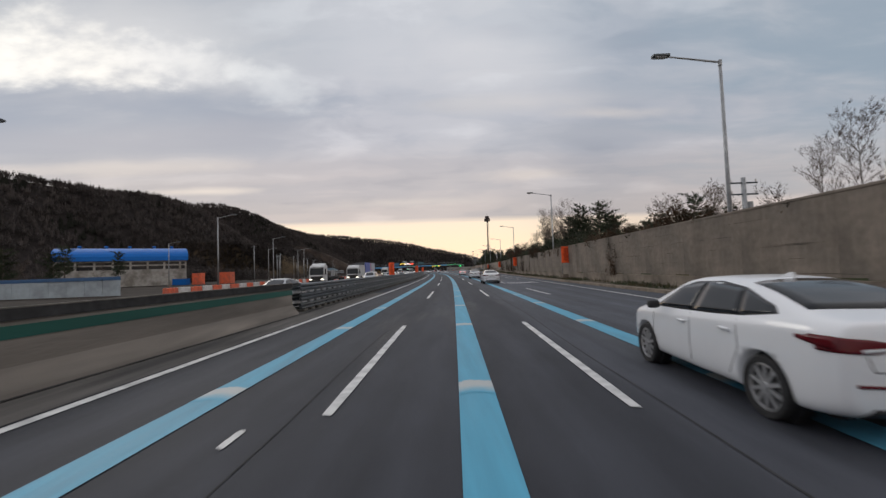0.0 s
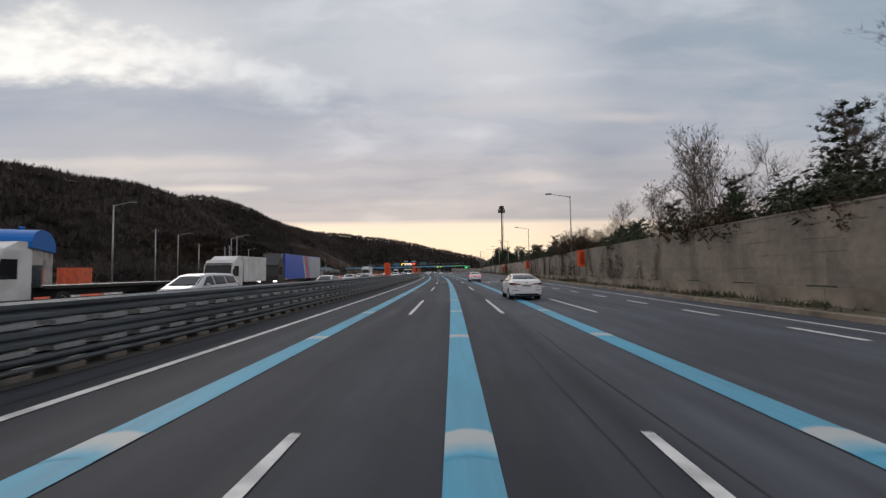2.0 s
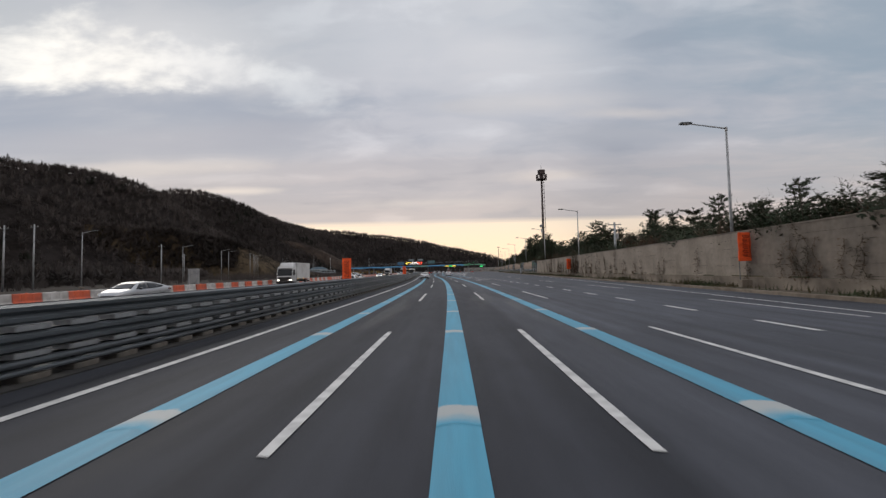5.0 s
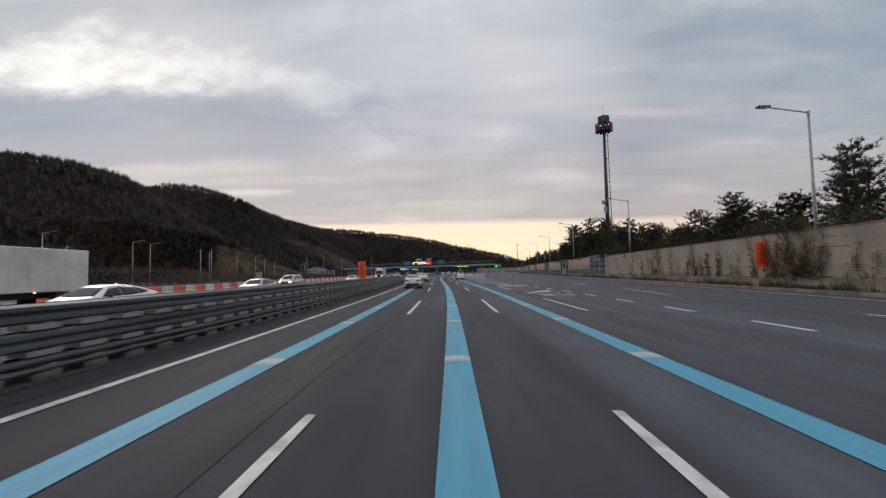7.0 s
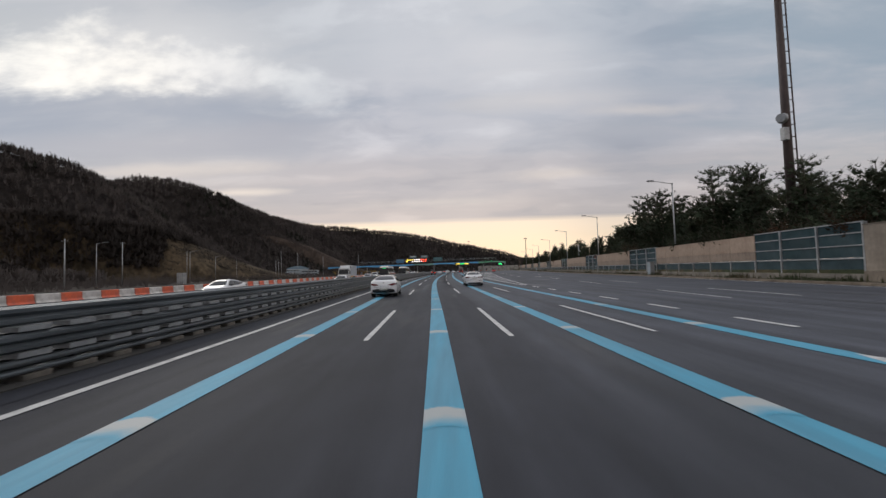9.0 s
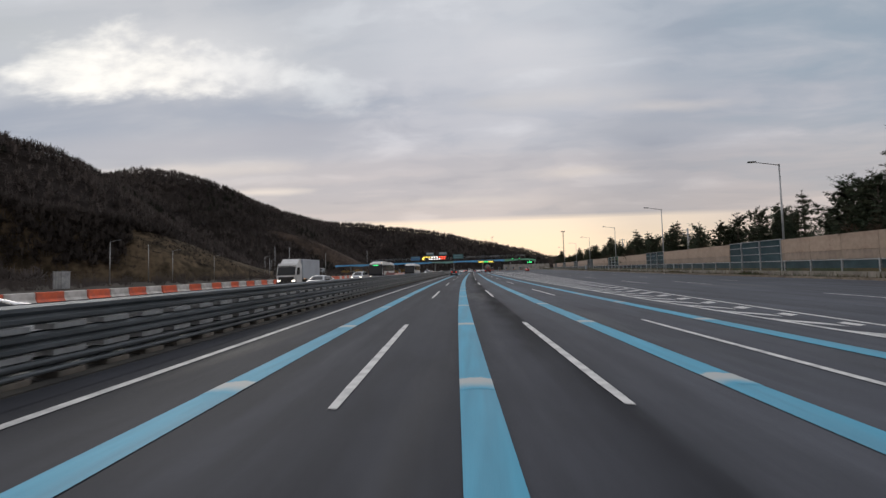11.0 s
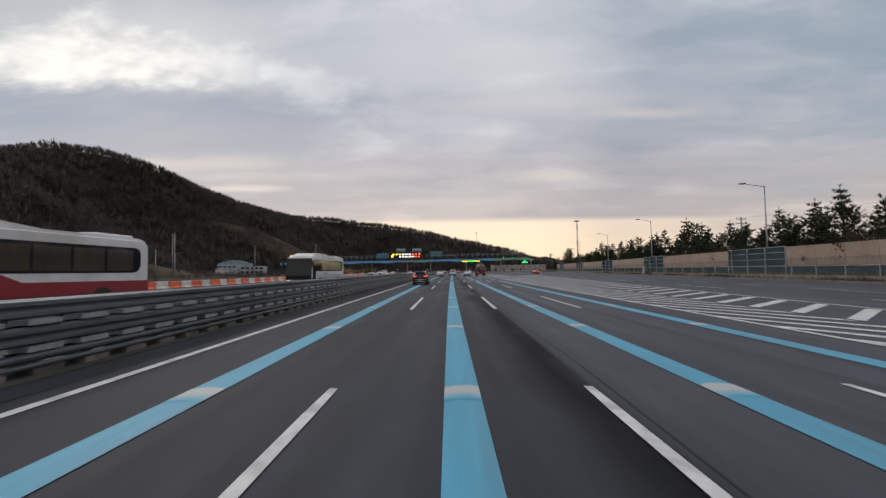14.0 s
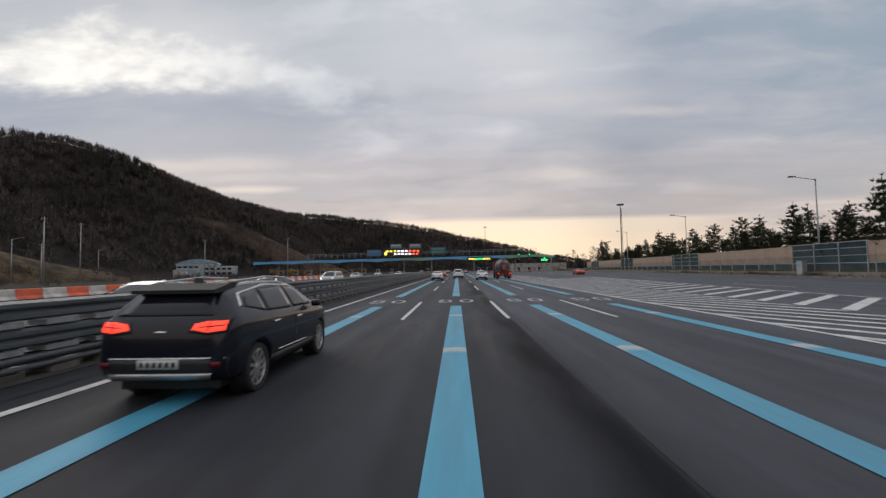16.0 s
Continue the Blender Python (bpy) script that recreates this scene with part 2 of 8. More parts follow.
def band_material(name, blue, pale):
    """Guide-line paint worn to a pale arc: crisp on its far edge, fading on the near one."""
    m = material(name, blue, 0.6, bump=0.2)
    n, l = m.node_tree.nodes, m.node_tree.links
    tc = n.new("ShaderNodeTexCoord")
    sep = n.new("ShaderNodeSeparateXYZ")
    l.new(tc.outputs["UV"], sep.inputs[0])
    t = n.new("ShaderNodeTexNoise")
    t.inputs["Scale"].default_value, t.inputs["Detail"].default_value = 5.0, 5
    geo = n.new("ShaderNodeNewGeometry")
    l.new(geo.outputs["Position"], t.inputs[0])
    add = n.new("ShaderNodeMath")
    add.operation = "MULTIPLY_ADD"
    l.new(t.outputs[0], add.inputs[0])
    add.inputs[1].default_value = 0.30
    l.new(sep.outputs[1], add.inputs[2])
    r = n.new("ShaderNodeValToRGB")
    e = r.color_ramp.elements
    e[0].position, e[0].color = 0.22, (0, 0, 0, 1)
    e[1].position, e[1].color = 0.62, (1, 1, 1, 1)
    for p, c in ((0.98, 1.0), (1.08, 0.0)):
        k = r.color_ramp.elements.new(min(p, 1.0))
        k.color = (c, c, c, 1)
    l.new(add.outputs[0], r.inputs[0])
    mx = n.new("ShaderNodeMix")
    mx.data_type = "RGBA"
    l.new(r.outputs[0], mx.inputs[0])
    mx.inputs[6].default_value, mx.inputs[7].default_value = (*blue, 1), (*pale, 1)
    l.new(mx.outputs[2], n["Principled BSDF"].inputs["Base Color"])
    return m


M_ASPHALT = asphalt_material("asphalt", (0.0405, 0.0433, 0.0530))
# pale blocks added in the beam gaps, standing in for bright road beyond
M_GAP_BLOCK = material("pale_gap_block", (0.27, 0.285, 0.295), 0.5, grain=0.2, scale=6, tint=(0.25, 0.26, 0.27), tint_scale=2.5)
M_MAST = material("dark_red_mast_paint", (0.060, 0.042, 0.040), 0.6, 0.2, grain=0.2, scale=2)
M_ASPHALT_OLD = material("worn_asphalt", (0.070, 0.070, 0.072), 0.8, grain=0.2, scale=1.2, stretch=(1, 0.1, 1), bump=0.3, bump_scale=80,
                         tint=(0.06, 0.058, 0.058), tint_scale=0.2)
# near-black tone for the strip under the median rail
M_MEDIAN = material("dark_median", (0.030, 0.029, 0.028), 0.9, grain=0.3, scale=2, tint=(0.05, 0.046, 0.04), tint_scale=0.6, bump=0.4, bump_scale=30)
M_FOOT = material("dusty_footing", (0.145, 0.13, 0.112), 0.9, grain=0.25, scale=3, tint=(0.075, 0.07, 0.062), tint_scale=1.2, bump=0.4, bump_scale=25)
M_APRON = material("dusty_shoulder", (0.105, 0.096, 0.088), 0.9, grain=0.3, scale=2.0, stretch=(1, 0.12, 1), tint=(0.055, 0.052, 0.050), tint_scale=1.2, bump=0.3, bump_scale=60)
M_CRACK_WALL = material("dark_joint", (0.075, 0.063, 0.052), 0.95, grain=0.3, scale=4)
M_CRACK = material("sealed_crack", (0.040, 0.040, 0.042), 0.85, spec=0.2, grain=0.3, scale=3)
M_TAR = material("tar", (0.045, 0.044, 0.044), 0.9, spec=0.15, grain=0.3, scale=6)
M_WHITE_PAINT = material("white_road_paint", (0.60, 0.60, 0.59), 0.6, grain=0.12, scale=5, tint=(0.42, 0.42, 0.42), tint_scale=2.2, bump=0.2)
M_WORN_PAINT = material("worn_white_paint", (0.46, 0.47, 0.48), 0.65, grain=0.25, scale=5, tint=(0.10, 0.105, 0.11), tint_scale=3.0, bump=0.2)
M_BLUE_PAINT = material("blue_road_paint", (0.066, 0.315, 0.465), 0.6, grain=0.10, scale=3, stretch=(2, 0.15, 1), tint=(0.080, 0.275, 0.395), tint_scale=0.7, bump=0.2)
M_BAND_PAINT = band_material("worn_band_paint", (0.066, 0.315, 0.465), (0.40, 0.43, 0.43))
# darkened: the shade on the wall before 148 m is in this colour
M_CONCRETE = material("concrete", (0.228, 0.192, 0.158), 0.85, spec=0.25, grain=0.16, scale=3, bump=0.4, bump_scale=25, tint=(0.168, 0.145, 0.122), tint_scale=0.35, random_value=0.03)
# the same concrete without that shade, for the wall from 148 m
M_CONCRETE_PALE = material("paler_concrete", (0.335, 0.285, 0.235), 0.85, spec=0.25, grain=0.12, scale=3, bump=0.4, bump_scale=25, tint=(0.262, 0.224, 0.185), tint_scale=0.35, random_value=0.03)
M_CONCRETE_DARK = material("stained_concrete", (0.25, 0.225, 0.193), 0.9, grain=0.2, scale=2, stretch=(1, 1, 0.3), bump=0.4, bump_scale=25, tint=(0.19, 0.17, 0.147), tint_scale=0.7)
M_PLINTH = material("dusty_plinth_concrete", (0.265, 0.223, 0.180), 0.9, spec=0.2, grain=0.22, scale=2, bump=0.4, bump_scale=25, tint=(0.165, 0.138, 0.112), tint_scale=0.5)
M_TAN_PANEL = material("tan_sound_panel", (0.40, 0.30, 0.23), 0.8, grain=0.12, scale=2.5, bump=0.4, bump_scale=30, tint=(0.33, 0.24, 0.185), tint_scale=0.5, random_value=0.06)
M_JERSEY = material("sooty_concrete", (0.235, 0.208, 0.180), 0.9, grain=0.25, scale=1.5, stretch=(1, 0.12, 1), tint=(0.12, 0.108, 0.095), tint_scale=0.8, bump=0.4, bump_scale=25)
M_TAN_LOW = material("dusty_sound_panel", (0.31, 0.24, 0.19), 0.85, grain=0.15, scale=2.5, bump=0.4, bump_scale=30, tint=(0.24, 0.185, 0.15), tint_scale=0.4, random_value=0.06)
M_STEEL = material("galvanised_steel", (0.120, 0.135, 0.148), 0.46, 0.5, grain=0.15, scale=4, stretch=(1, 0.3, 2), bump=0.1, tint=(0.085, 0.097, 0.106), tint_scale=0.8)
M_STEEL_LIGHT = material("pole_steel", (0.36, 0.37, 0.38), 0.5, 0.4, grain=0.12, scale=5, tint=(0.26, 0.27, 0.28), tint_scale=1)
M_ORANGE = material("orange_cloth", (0.97, 0.125, 0.025), 0.75, grain=0.10, scale=3, tint=(0.85, 0.10, 0.02), tint_scale=1.3)
M_ORANGE_PLASTIC = material("orange_plastic", (0.72, 0.13, 0.05), 0.55, grain=0.12, scale=3, tint=(0.52, 0.11, 0.06), tint_scale=1.2, random_value=0.12)
M_WHITE_PLASTIC = material("white_plastic", (0.62, 0.60, 0.58), 0.55, grain=0.10, scale=3, tint=(0.42, 0.40, 0.38), tint_scale=1.2, random_value=0.10)
M_DARK = material("black_plastic", (0.012, 0.012, 0.013), 0.5, grain=0.1, scale=9)
M_LETTER = material("dark_lettering", (0.30, 0.035, 0.012), 0.7, grain=0.1, scale=9)
M_GREEN_STRIPE = material("green_paint", (0.010, 0.085, 0.065), 0.6, grain=0.2, scale=2, stretch=(1, 0.1, 1))
M_GLASS_PANEL = material("sound_glass", (0.045, 0.075, 0.085), 0.12, grain=0.15, scale=1.2, tint=(0.07, 0.10, 0.11), tint_scale=0.4, random_value=0.15)
M_DIRT = material("bare_earth", (0.040, 0.033, 0.028), 0.95, spec=0.1, grain=0.25, scale=0.6, bump=0.6, bump_scale=6, tint=(0.024, 0.021, 0.017), tint_scale=0.08)
M_GRASS = material("winter_grass", (0.085, 0.070, 0.034), 0.9, grain=0.35, scale=3, tint=(0.040, 0.052, 0.020), tint_scale=0.25, tint_low=0.48, tint_high=0.56)
M_VERGE = material("verge_earth", (0.105, 0.082, 0.058), 0.95, grain=0.35, scale=2.5, tint=(0.050, 0.048, 0.026), tint_scale=0.5, bump=0.7, bump_scale=12)
M_KERB = material("kerb_concrete", (0.235, 0.19, 0.145), 0.9, grain=0.25, scale=2.5, tint=(0.15, 0.118, 0.09), tint_scale=0.7, bump=0.4, bump_scale=25)
M_YELLOW_LEAF = material("yellow_leaves", (0.34, 0.22, 0.045), 0.9, grain=0.35, scale=2, tint=(0.14, 0.07, 0.02), tint_scale=0.6)
M_CUT_RED = material("reddish_bare_earth", (0.072, 0.056, 0.047), 0.95, spec=0.1, grain=0.40, scale=0.5, bump=0.8, bump_scale=2.0, tint=(0.044, 0.035, 0.030), tint_scale=0.08)
M_CUT = material("bare_cut_slope", (0.086, 0.066, 0.044), 0.95, spec=0.1, grain=0.40, scale=0.5, bump=0.8, bump_scale=2.0, tint=(0.038, 0.031, 0.021), tint_scale=0.16)
M_WOODFLOOR = material("forest_floor", (0.031, 0.027, 0.026), 0.95, grain=0.3, scale=0.3, tint=(0.021, 0.018, 0.0165), tint_scale=0.03, bump=0.5, bump_scale=1, spec=0.0)
M_BARK = material("bark", (0.085, 0.068, 0.055), 0.95, grain=0.25, scale=5, bump=0.5)
M_TWIG = material("bare_twigs", (0.105, 0.080, 0.065), 0.95, grain=0.25, scale=2)
M_FAR_TWIG = material("far_bare_trees", (0.094, 0.082, 0.078), 0.95, spec=0.1, grain=0.22, scale=0.10, tint=(0.052, 0.046, 0.044), tint_scale=0.014)
M_FAR_PINE = material("far_pines", (0.017, 0.018, 0.014), 0.95, spec=0.1, grain=0.3, scale=0.2)
M_NEEDLE = material("pine_needles", (0.036, 0.050, 0.029), 0.85, spec=0.2, grain=0.35, scale=1.2, tint=(0.042, 0.044, 0.024), tint_scale=0.5, random_value=0.2)
M_RUSTY = material("dry_foliage", (0.082, 0.050, 0.031), 0.9, spec=0.15, grain=0.3, scale=2, tint=(0.045, 0.036, 0.024), tint_scale=0.7)
M_BLUE_ROOF = material("blue_metal_roof", (0.006, 0.120, 0.43), 0.65, spec=0.2, grain=0.08, scale=1, stretch=(1, 4, 1))
M_OLD_WALL = material("weathered_plaster", (0.36, 0.345, 0.32), 0.9, grain=0.2, scale=1.5, tint=(0.20, 0.185, 0.165), tint_scale=0.35, bump=0.3, bump_scale=10)
M_PALE_WALL = material("pale_blue_fence", (0.36, 0.42, 0.46), 0.7, grain=0.1, scale=2, tint=(0.27, 0.31, 0.34), tint_scale=0.4)
M_PALE_ROOF = material("blue_grey_metal_roof", (0.20, 0.30, 0.38), 0.5, grain=0.1, scale=1.5, tint=(0.16, 0.24, 0.31), tint_scale=0.4)
M_BLUE_TRIM = material("dark_blue_paint", (0.035, 0.10, 0.22), 0.6, grain=0.1, scale=2)
M_CANOPY_BLUE = material("canopy_blue", (0.12, 0.40, 0.72), 0.5, grain=0.08, scale=0.8, tint=(0.10, 0.34, 0.63), tint_scale=0.3)
M_CANOPY_GREEN = material("canopy_green", (0.16, 0.40, 0.27), 0.5, grain=0.08, scale=0.8, tint=(0.13, 0.34, 0.23), tint_scale=0.3)
M_CANOPY_PALE = material("canopy_pale_green", (0.17, 0.34, 0.32), 0.5, grain=0.08, scale=0.8)
M_SIGN_BLUE = material("blue_sign", (0.05, 0.17, 0.34), 0.5, grain=0.06, scale=1)
M_SIGN_TEAL = material("teal_sign", (0.03, 0.12, 0.13), 0.5, grain=0.06, scale=1)
M_SIGN_GREY = material("grey_sign", (0.12, 0.22, 0.26), 0.5, grain=0.06, scale=1)
M_LED_RED = material("red_led", (0.3, 0.01, 0.01), 0.4, emit=(1.0, 0.10, 0.05), power=2.2)
M_LED_YELLOW = material("yellow_led", (0.3, 0.2, 0.01), 0.4, emit=(1.0, 0.72, 0.10), power=2.0)
M_LED_WHITE = material("white_led", (0.3, 0.3, 0.3), 0.4, emit=(1.0, 0.95, 0.95), power=1.8)
M_LED_GREEN = material("green_led", (0.01, 0.3, 0.05), 0.4, emit=(0.05, 0.95, 0.25), power=1.8)
M_CAR_WHITE = material("white_car_paint", (0.74, 0.75, 0.77), 0.28, coat=0.6, grain=0.03, scale=1.5)
M_CAR_SILVER = material("silver_car_paint", (0.42, 0.43, 0.45), 0.3, 0.4, coat=0.6, grain=0.03, scale=1.5)
M_CAR_DARK = material("dark_blue_car_paint", (0.006, 0.007, 0.013), 0.25, coat=0.25, spec=0.35, grain=0.05, scale=1.5)
M_CAR_RED = material("red_car_paint", (0.35, 0.02, 0.015), 0.3, coat=0.6, grain=0.03, scale=1.5)
M_CAR_GREY = material("grey_car_paint", (0.10, 0.105, 0.115), 0.3, 0.3, coat=0.6, grain=0.03, scale=1.5)
M_CAR_GLASS = material("tinted_car_glass", (0.012, 0.014, 0.017), 0.06, grain=0.1, scale=2, spec=0.35)
M_TYRE = material("tyre_rubber", (0.018, 0.018, 0.019), 0.8, grain=0.2, scale=12)
M_RIM = material("alloy_rim", (0.50, 0.50, 0.51), 0.32, 0.7, grain=0.1, scale=9)
M_TAIL = material("tail_lamp_red", (0.10, 0.004, 0.008), 0.2, spec=0.35, grain=0.05, scale=9)
M_TAIL_LIT = material("lit_tail_lamp", (0.5, 0.02, 0.01), 0.3, emit=(1.0, 0.055, 0.03), power=1.5)
M_LAMP_CLEAR = material("clear_lamp", (0.55, 0.56, 0.58), 0.15, coat=0.5, grain=0.05, scale=9)
M_HEADLIGHT = material("lit_headlamp", (0.9, 0.9, 0.85), 0.2, emit=(1.0, 0.93, 0.78), power=2.5)
M_AMBER = material("lit_amber_lamp", (0.6, 0.3, 0.03), 0.3, emit=(1.0, 0.50, 0.08), power=2.0)
M_PLATE = material("number_plate", (0.52, 0.53, 0.50), 0.5, grain=0.05, scale=9)
M_CHROME = material("chrome", (0.60, 0.61, 0.62), 0.15, 1.0, grain=0.03, scale=9)
M_TRUCK_WHITE = material("white_truck_panel", (0.60, 0.61, 0.62), 0.45, grain=0.06, scale=1, tint=(0.48, 0.48, 0.48), tint_scale=0.6)
M_TRUCK_BLUE = material("blue_truck_panel", (0.02, 0.085, 0.46), 0.4, grain=0.06, scale=1)
M_TRUCK_PALE = material("pale_grey_truck_panel", (0.36, 0.40, 0.46), 0.45, grain=0.08, scale=1, tint=(0.28, 0.31, 0.36), tint_scale=0.5)
M_CAB_BLACK = material("black_cab_paint", (0.014, 0.014, 0.016), 0.3, coat=0.4, grain=0.1, scale=2)
# tan of curtains and of the reflection, both put into the glass colour
M_BUS_CREAM = material("tan_reflection_window", (0.27, 0.20, 0.115), 0.2, coat=0.4, grain=0.35, scale=1.2, stretch=(1, 1, 0.15), tint=(0.12, 0.095, 0.065), tint_scale=0.8)
M_BUS_RED = material("red_bus_paint", (0.23, 0.018, 0.028), 0.35, coat=0.4, grain=0.04, scale=1)
# darker glass, brown from curtains and a painted-in tan reflection
M_BUS_WINDOW = material("brown_bus_window", (0.045, 0.038, 0.03), 0.12, grain=0.4, scale=0.8, stretch=(1, 1, 0.2), coat=0.3)
M_TANK = material("worn_steel_drum", (0.22, 0.21, 0.20), 0.5, 0.4, grain=0.2, scale=1.5, tint=(0.15, 0.12, 0.10), tint_scale=0.8)
M_RED_FRAME = material("red_truck_frame", (0.10, 0.018, 0.015), 0.6, grain=0.2, scale=2)



def streaked(mat, dark, lo=0.56, hi=0.72, amount=0.75):
    """Dark vertical water stains over a wall material, in world metres."""
    n, l = mat.node_tree.nodes, mat.node_tree.links
    b = n["Principled BSDF"]
    src = b.inputs["Base Color"].links[0].from_socket
    geo = n.new("ShaderNodeNewGeometry")
    val = None
    for sc, det in (((0.55, 0.55, 0.05), 4), ((0.05, 0.05, 1.6), 3)):
        mp = n.new("ShaderNodeMapping")
        mp.inputs["Scale"].default_value = sc
        l.new(geo.outputs["Position"], mp.inputs[0])
        t = n.new("ShaderNodeTexNoise")
        t.inputs["Scale"].default_value, t.inputs["Detail"].default_value, t.inputs["Roughness"].default_value = 1.0, det, 0.6
        l.new(mp.outputs[0], t.inputs[0])
        r = n.new("ShaderNodeMapRange")
        r.inputs["From Min"].default_value, r.inputs["From Max"].default_value = (lo, hi) if val is None else (0.3, 0.65)
        r.inputs["To Min"].default_value, r.inputs["To Max"].default_value = (0.0, amount) if val is None else (0.35, 1.0)
        l.new(t.outputs[0], r.inputs[0])
        if val is None:
            val = r.outputs[0]
        else:
            mu = n.new("ShaderNodeMath")
            mu.operation = "MULTIPLY"
            l.new(val, mu.inputs[0])
            l.new(r.outputs[0], mu.inputs[1])
            val = mu.outputs[0]
    mx = n.new("ShaderNodeMix")
    mx.data_type = "RGBA"
    l.new(val, mx.inputs[0])
    l.new(src, mx.inputs[6])
    mx.inputs[7].default_value = (*dark, 1)
    l.new(mx.outputs[2], b.inputs["Base Color"])


streaked(M_CONCRETE, (0.100, 0.085, 0.070), 0.50, 0.72, 0.8)
streaked(M_CONCRETE_PALE, (0.16, 0.135, 0.11), 0.54, 0.76, 0.7)
streaked(M_CONCRETE_DARK, (0.07, 0.062, 0.052))
streaked(M_TAN_PANEL, (0.22, 0.165, 0.13), 0.55, 0.8, 0.5)
# ---- mesh helpers ----
def link(name, bm, mat, parent=None, smooth=False):
    me = bpy.data.meshes.new(name)
    bm.to_mesh(me)
    bm.free()
    for m in (mat if isinstance(mat, (list, tuple)) else (mat,)):
        me.materials.append(m)
    if smooth:
        me.shade_smooth()
    ob = new(name, me)
    ob.parent = parent
    return ob


def part(name, bm, mat, parent, label="", smooth=False):
    ob = link(name, bm, mat, parent, smooth)
    return tagged(ob, label) if label else ob


def mesh_ob(name, verts, faces, mat, parent=None, smooth=False):
    me = bpy.data.meshes.new(name)
    me.from_pydata([tuple(v) for v in verts], [], faces)
    for m in (mat if isinstance(mat, (list, tuple)) else (mat,)):
        me.materials.append(m)
    if smooth:
        me.shade_smooth()
    ob = new(name, me)
    ob.parent = parent
    return ob


def share(name, ob, m, parent=None):
    """Another object on the same mesh."""
    o = new(name, ob.data)
    o.parent = parent
    o.matrix_basis = m
    return o


def base(name, m=None, label="", category="", group="", kind=""):
    e = new(name)
    e.empty_display_size = 0.2
    if m is not None:
        e.matrix_basis = m
    return tagged(e, label, category, group, kind)


def box(bm, c, s, bevel=0.0, rot=None):
    mat = Matrix.Translation(c) @ (rot.to_4x4() if rot is not None else Matrix()) @ Matrix.Diagonal((*s, 1))
    r = bmesh.ops.create_cube(bm, size=1, matrix=mat)
    if bevel:
        es = {e for v in r["verts"] for e in v.link_edges}
        bmesh.ops.bevel(bm, geom=list(es), offset=bevel, segments=2, affect="EDGES", profile=0.6)
    return bm


def boxbm(c, s, bevel=0.0):
    return box(bmesh.new(), c, s, bevel)


def cyl(bm, p, q, r1, r2=None, n=10, caps=True):
    p, q = Vector(p), Vector(q)
    d = q - p
    r2 = r1 if r2 is None else r2
    m = Matrix.Translation((p + q) / 2) @ d.to_track_quat("Z", "Y").to_matrix().to_4x4()
    bmesh.ops.create_cone(bm, cap_ends=caps, segments=n, radius1=r1, radius2=r2, depth=d.length, matrix=m)
    return bm


def prism(bm, outline, a, b, axis="x"):
    """A closed outline of (p, q) drawn out from a to b along an axis."""
    def at(p, q, w):
        return {"x": (w, p, q), "y": (p, w, q), "z": (p, q, w)}[axis]
    va = [bm.verts.new(at(p, q, a)) for p, q in outline]
    vb = [bm.verts.new(at(p, q, b)) for p, q in outline]
    n = len(outline)
    bm.faces.new(va)
    bm.faces.new(vb[::-1])
    for i in range(n):
        bm.faces.new((va[i], vb[i], vb[(i + 1) % n], va[(i + 1) % n]))
    bmesh.ops.recalc_face_normals(bm, faces=bm.faces)
    return bm


# ---- the line of the road: gentle bends, given by its heading every 20 m from -40 m on ----
HEADINGS = (-3.7, -3.58, -3.35, -3.09, -2.78, -2.33, -1.85, -1.39, -0.91, -0.3, 0.38, 1.15, 1.96, 2.8, 3.27, 2.79, 2.01, 1.4, 0.92, 0.6, 0.4,
            0.32, 0.29, 0.26, 0.26)
H_AT = np.arange(-40, 441, 20)
S_GRID = np.arange(-200.0, 1200.0, 1.0)
_h = np.interp(S_GRID, H_AT, HEADINGS)
X_GRID = -np.concatenate([[0], np.cumsum(np.tan(np.radians((_h[1:] + _h[:-1]) / 2)))])
X_GRID -= np.interp(0, S_GRID, X_GRID)


def heading(s):
    return float(np.interp(s, H_AT, HEADINGS))


def rd(u, s, z=0.0):
    """u metres to the right of the lane's middle, s along the road."""
    a = radians(heading(s))
    return Vector((float(np.interp(s, S_GRID, X_GRID)) + u * math.cos(a), s + u * math.sin(a), z))


def rpose(u, s, z=0.0, turn=0.0):
    p = rd(u, s, z)
    return pose(p.x, p.y, p.z, 0, 0, heading(s) + turn)


def curve_of(*pairs):
    ss, us = [p[0] for p in pairs], [p[1] for p in pairs]
    return lambda s: float(np.interp(s, ss, us))


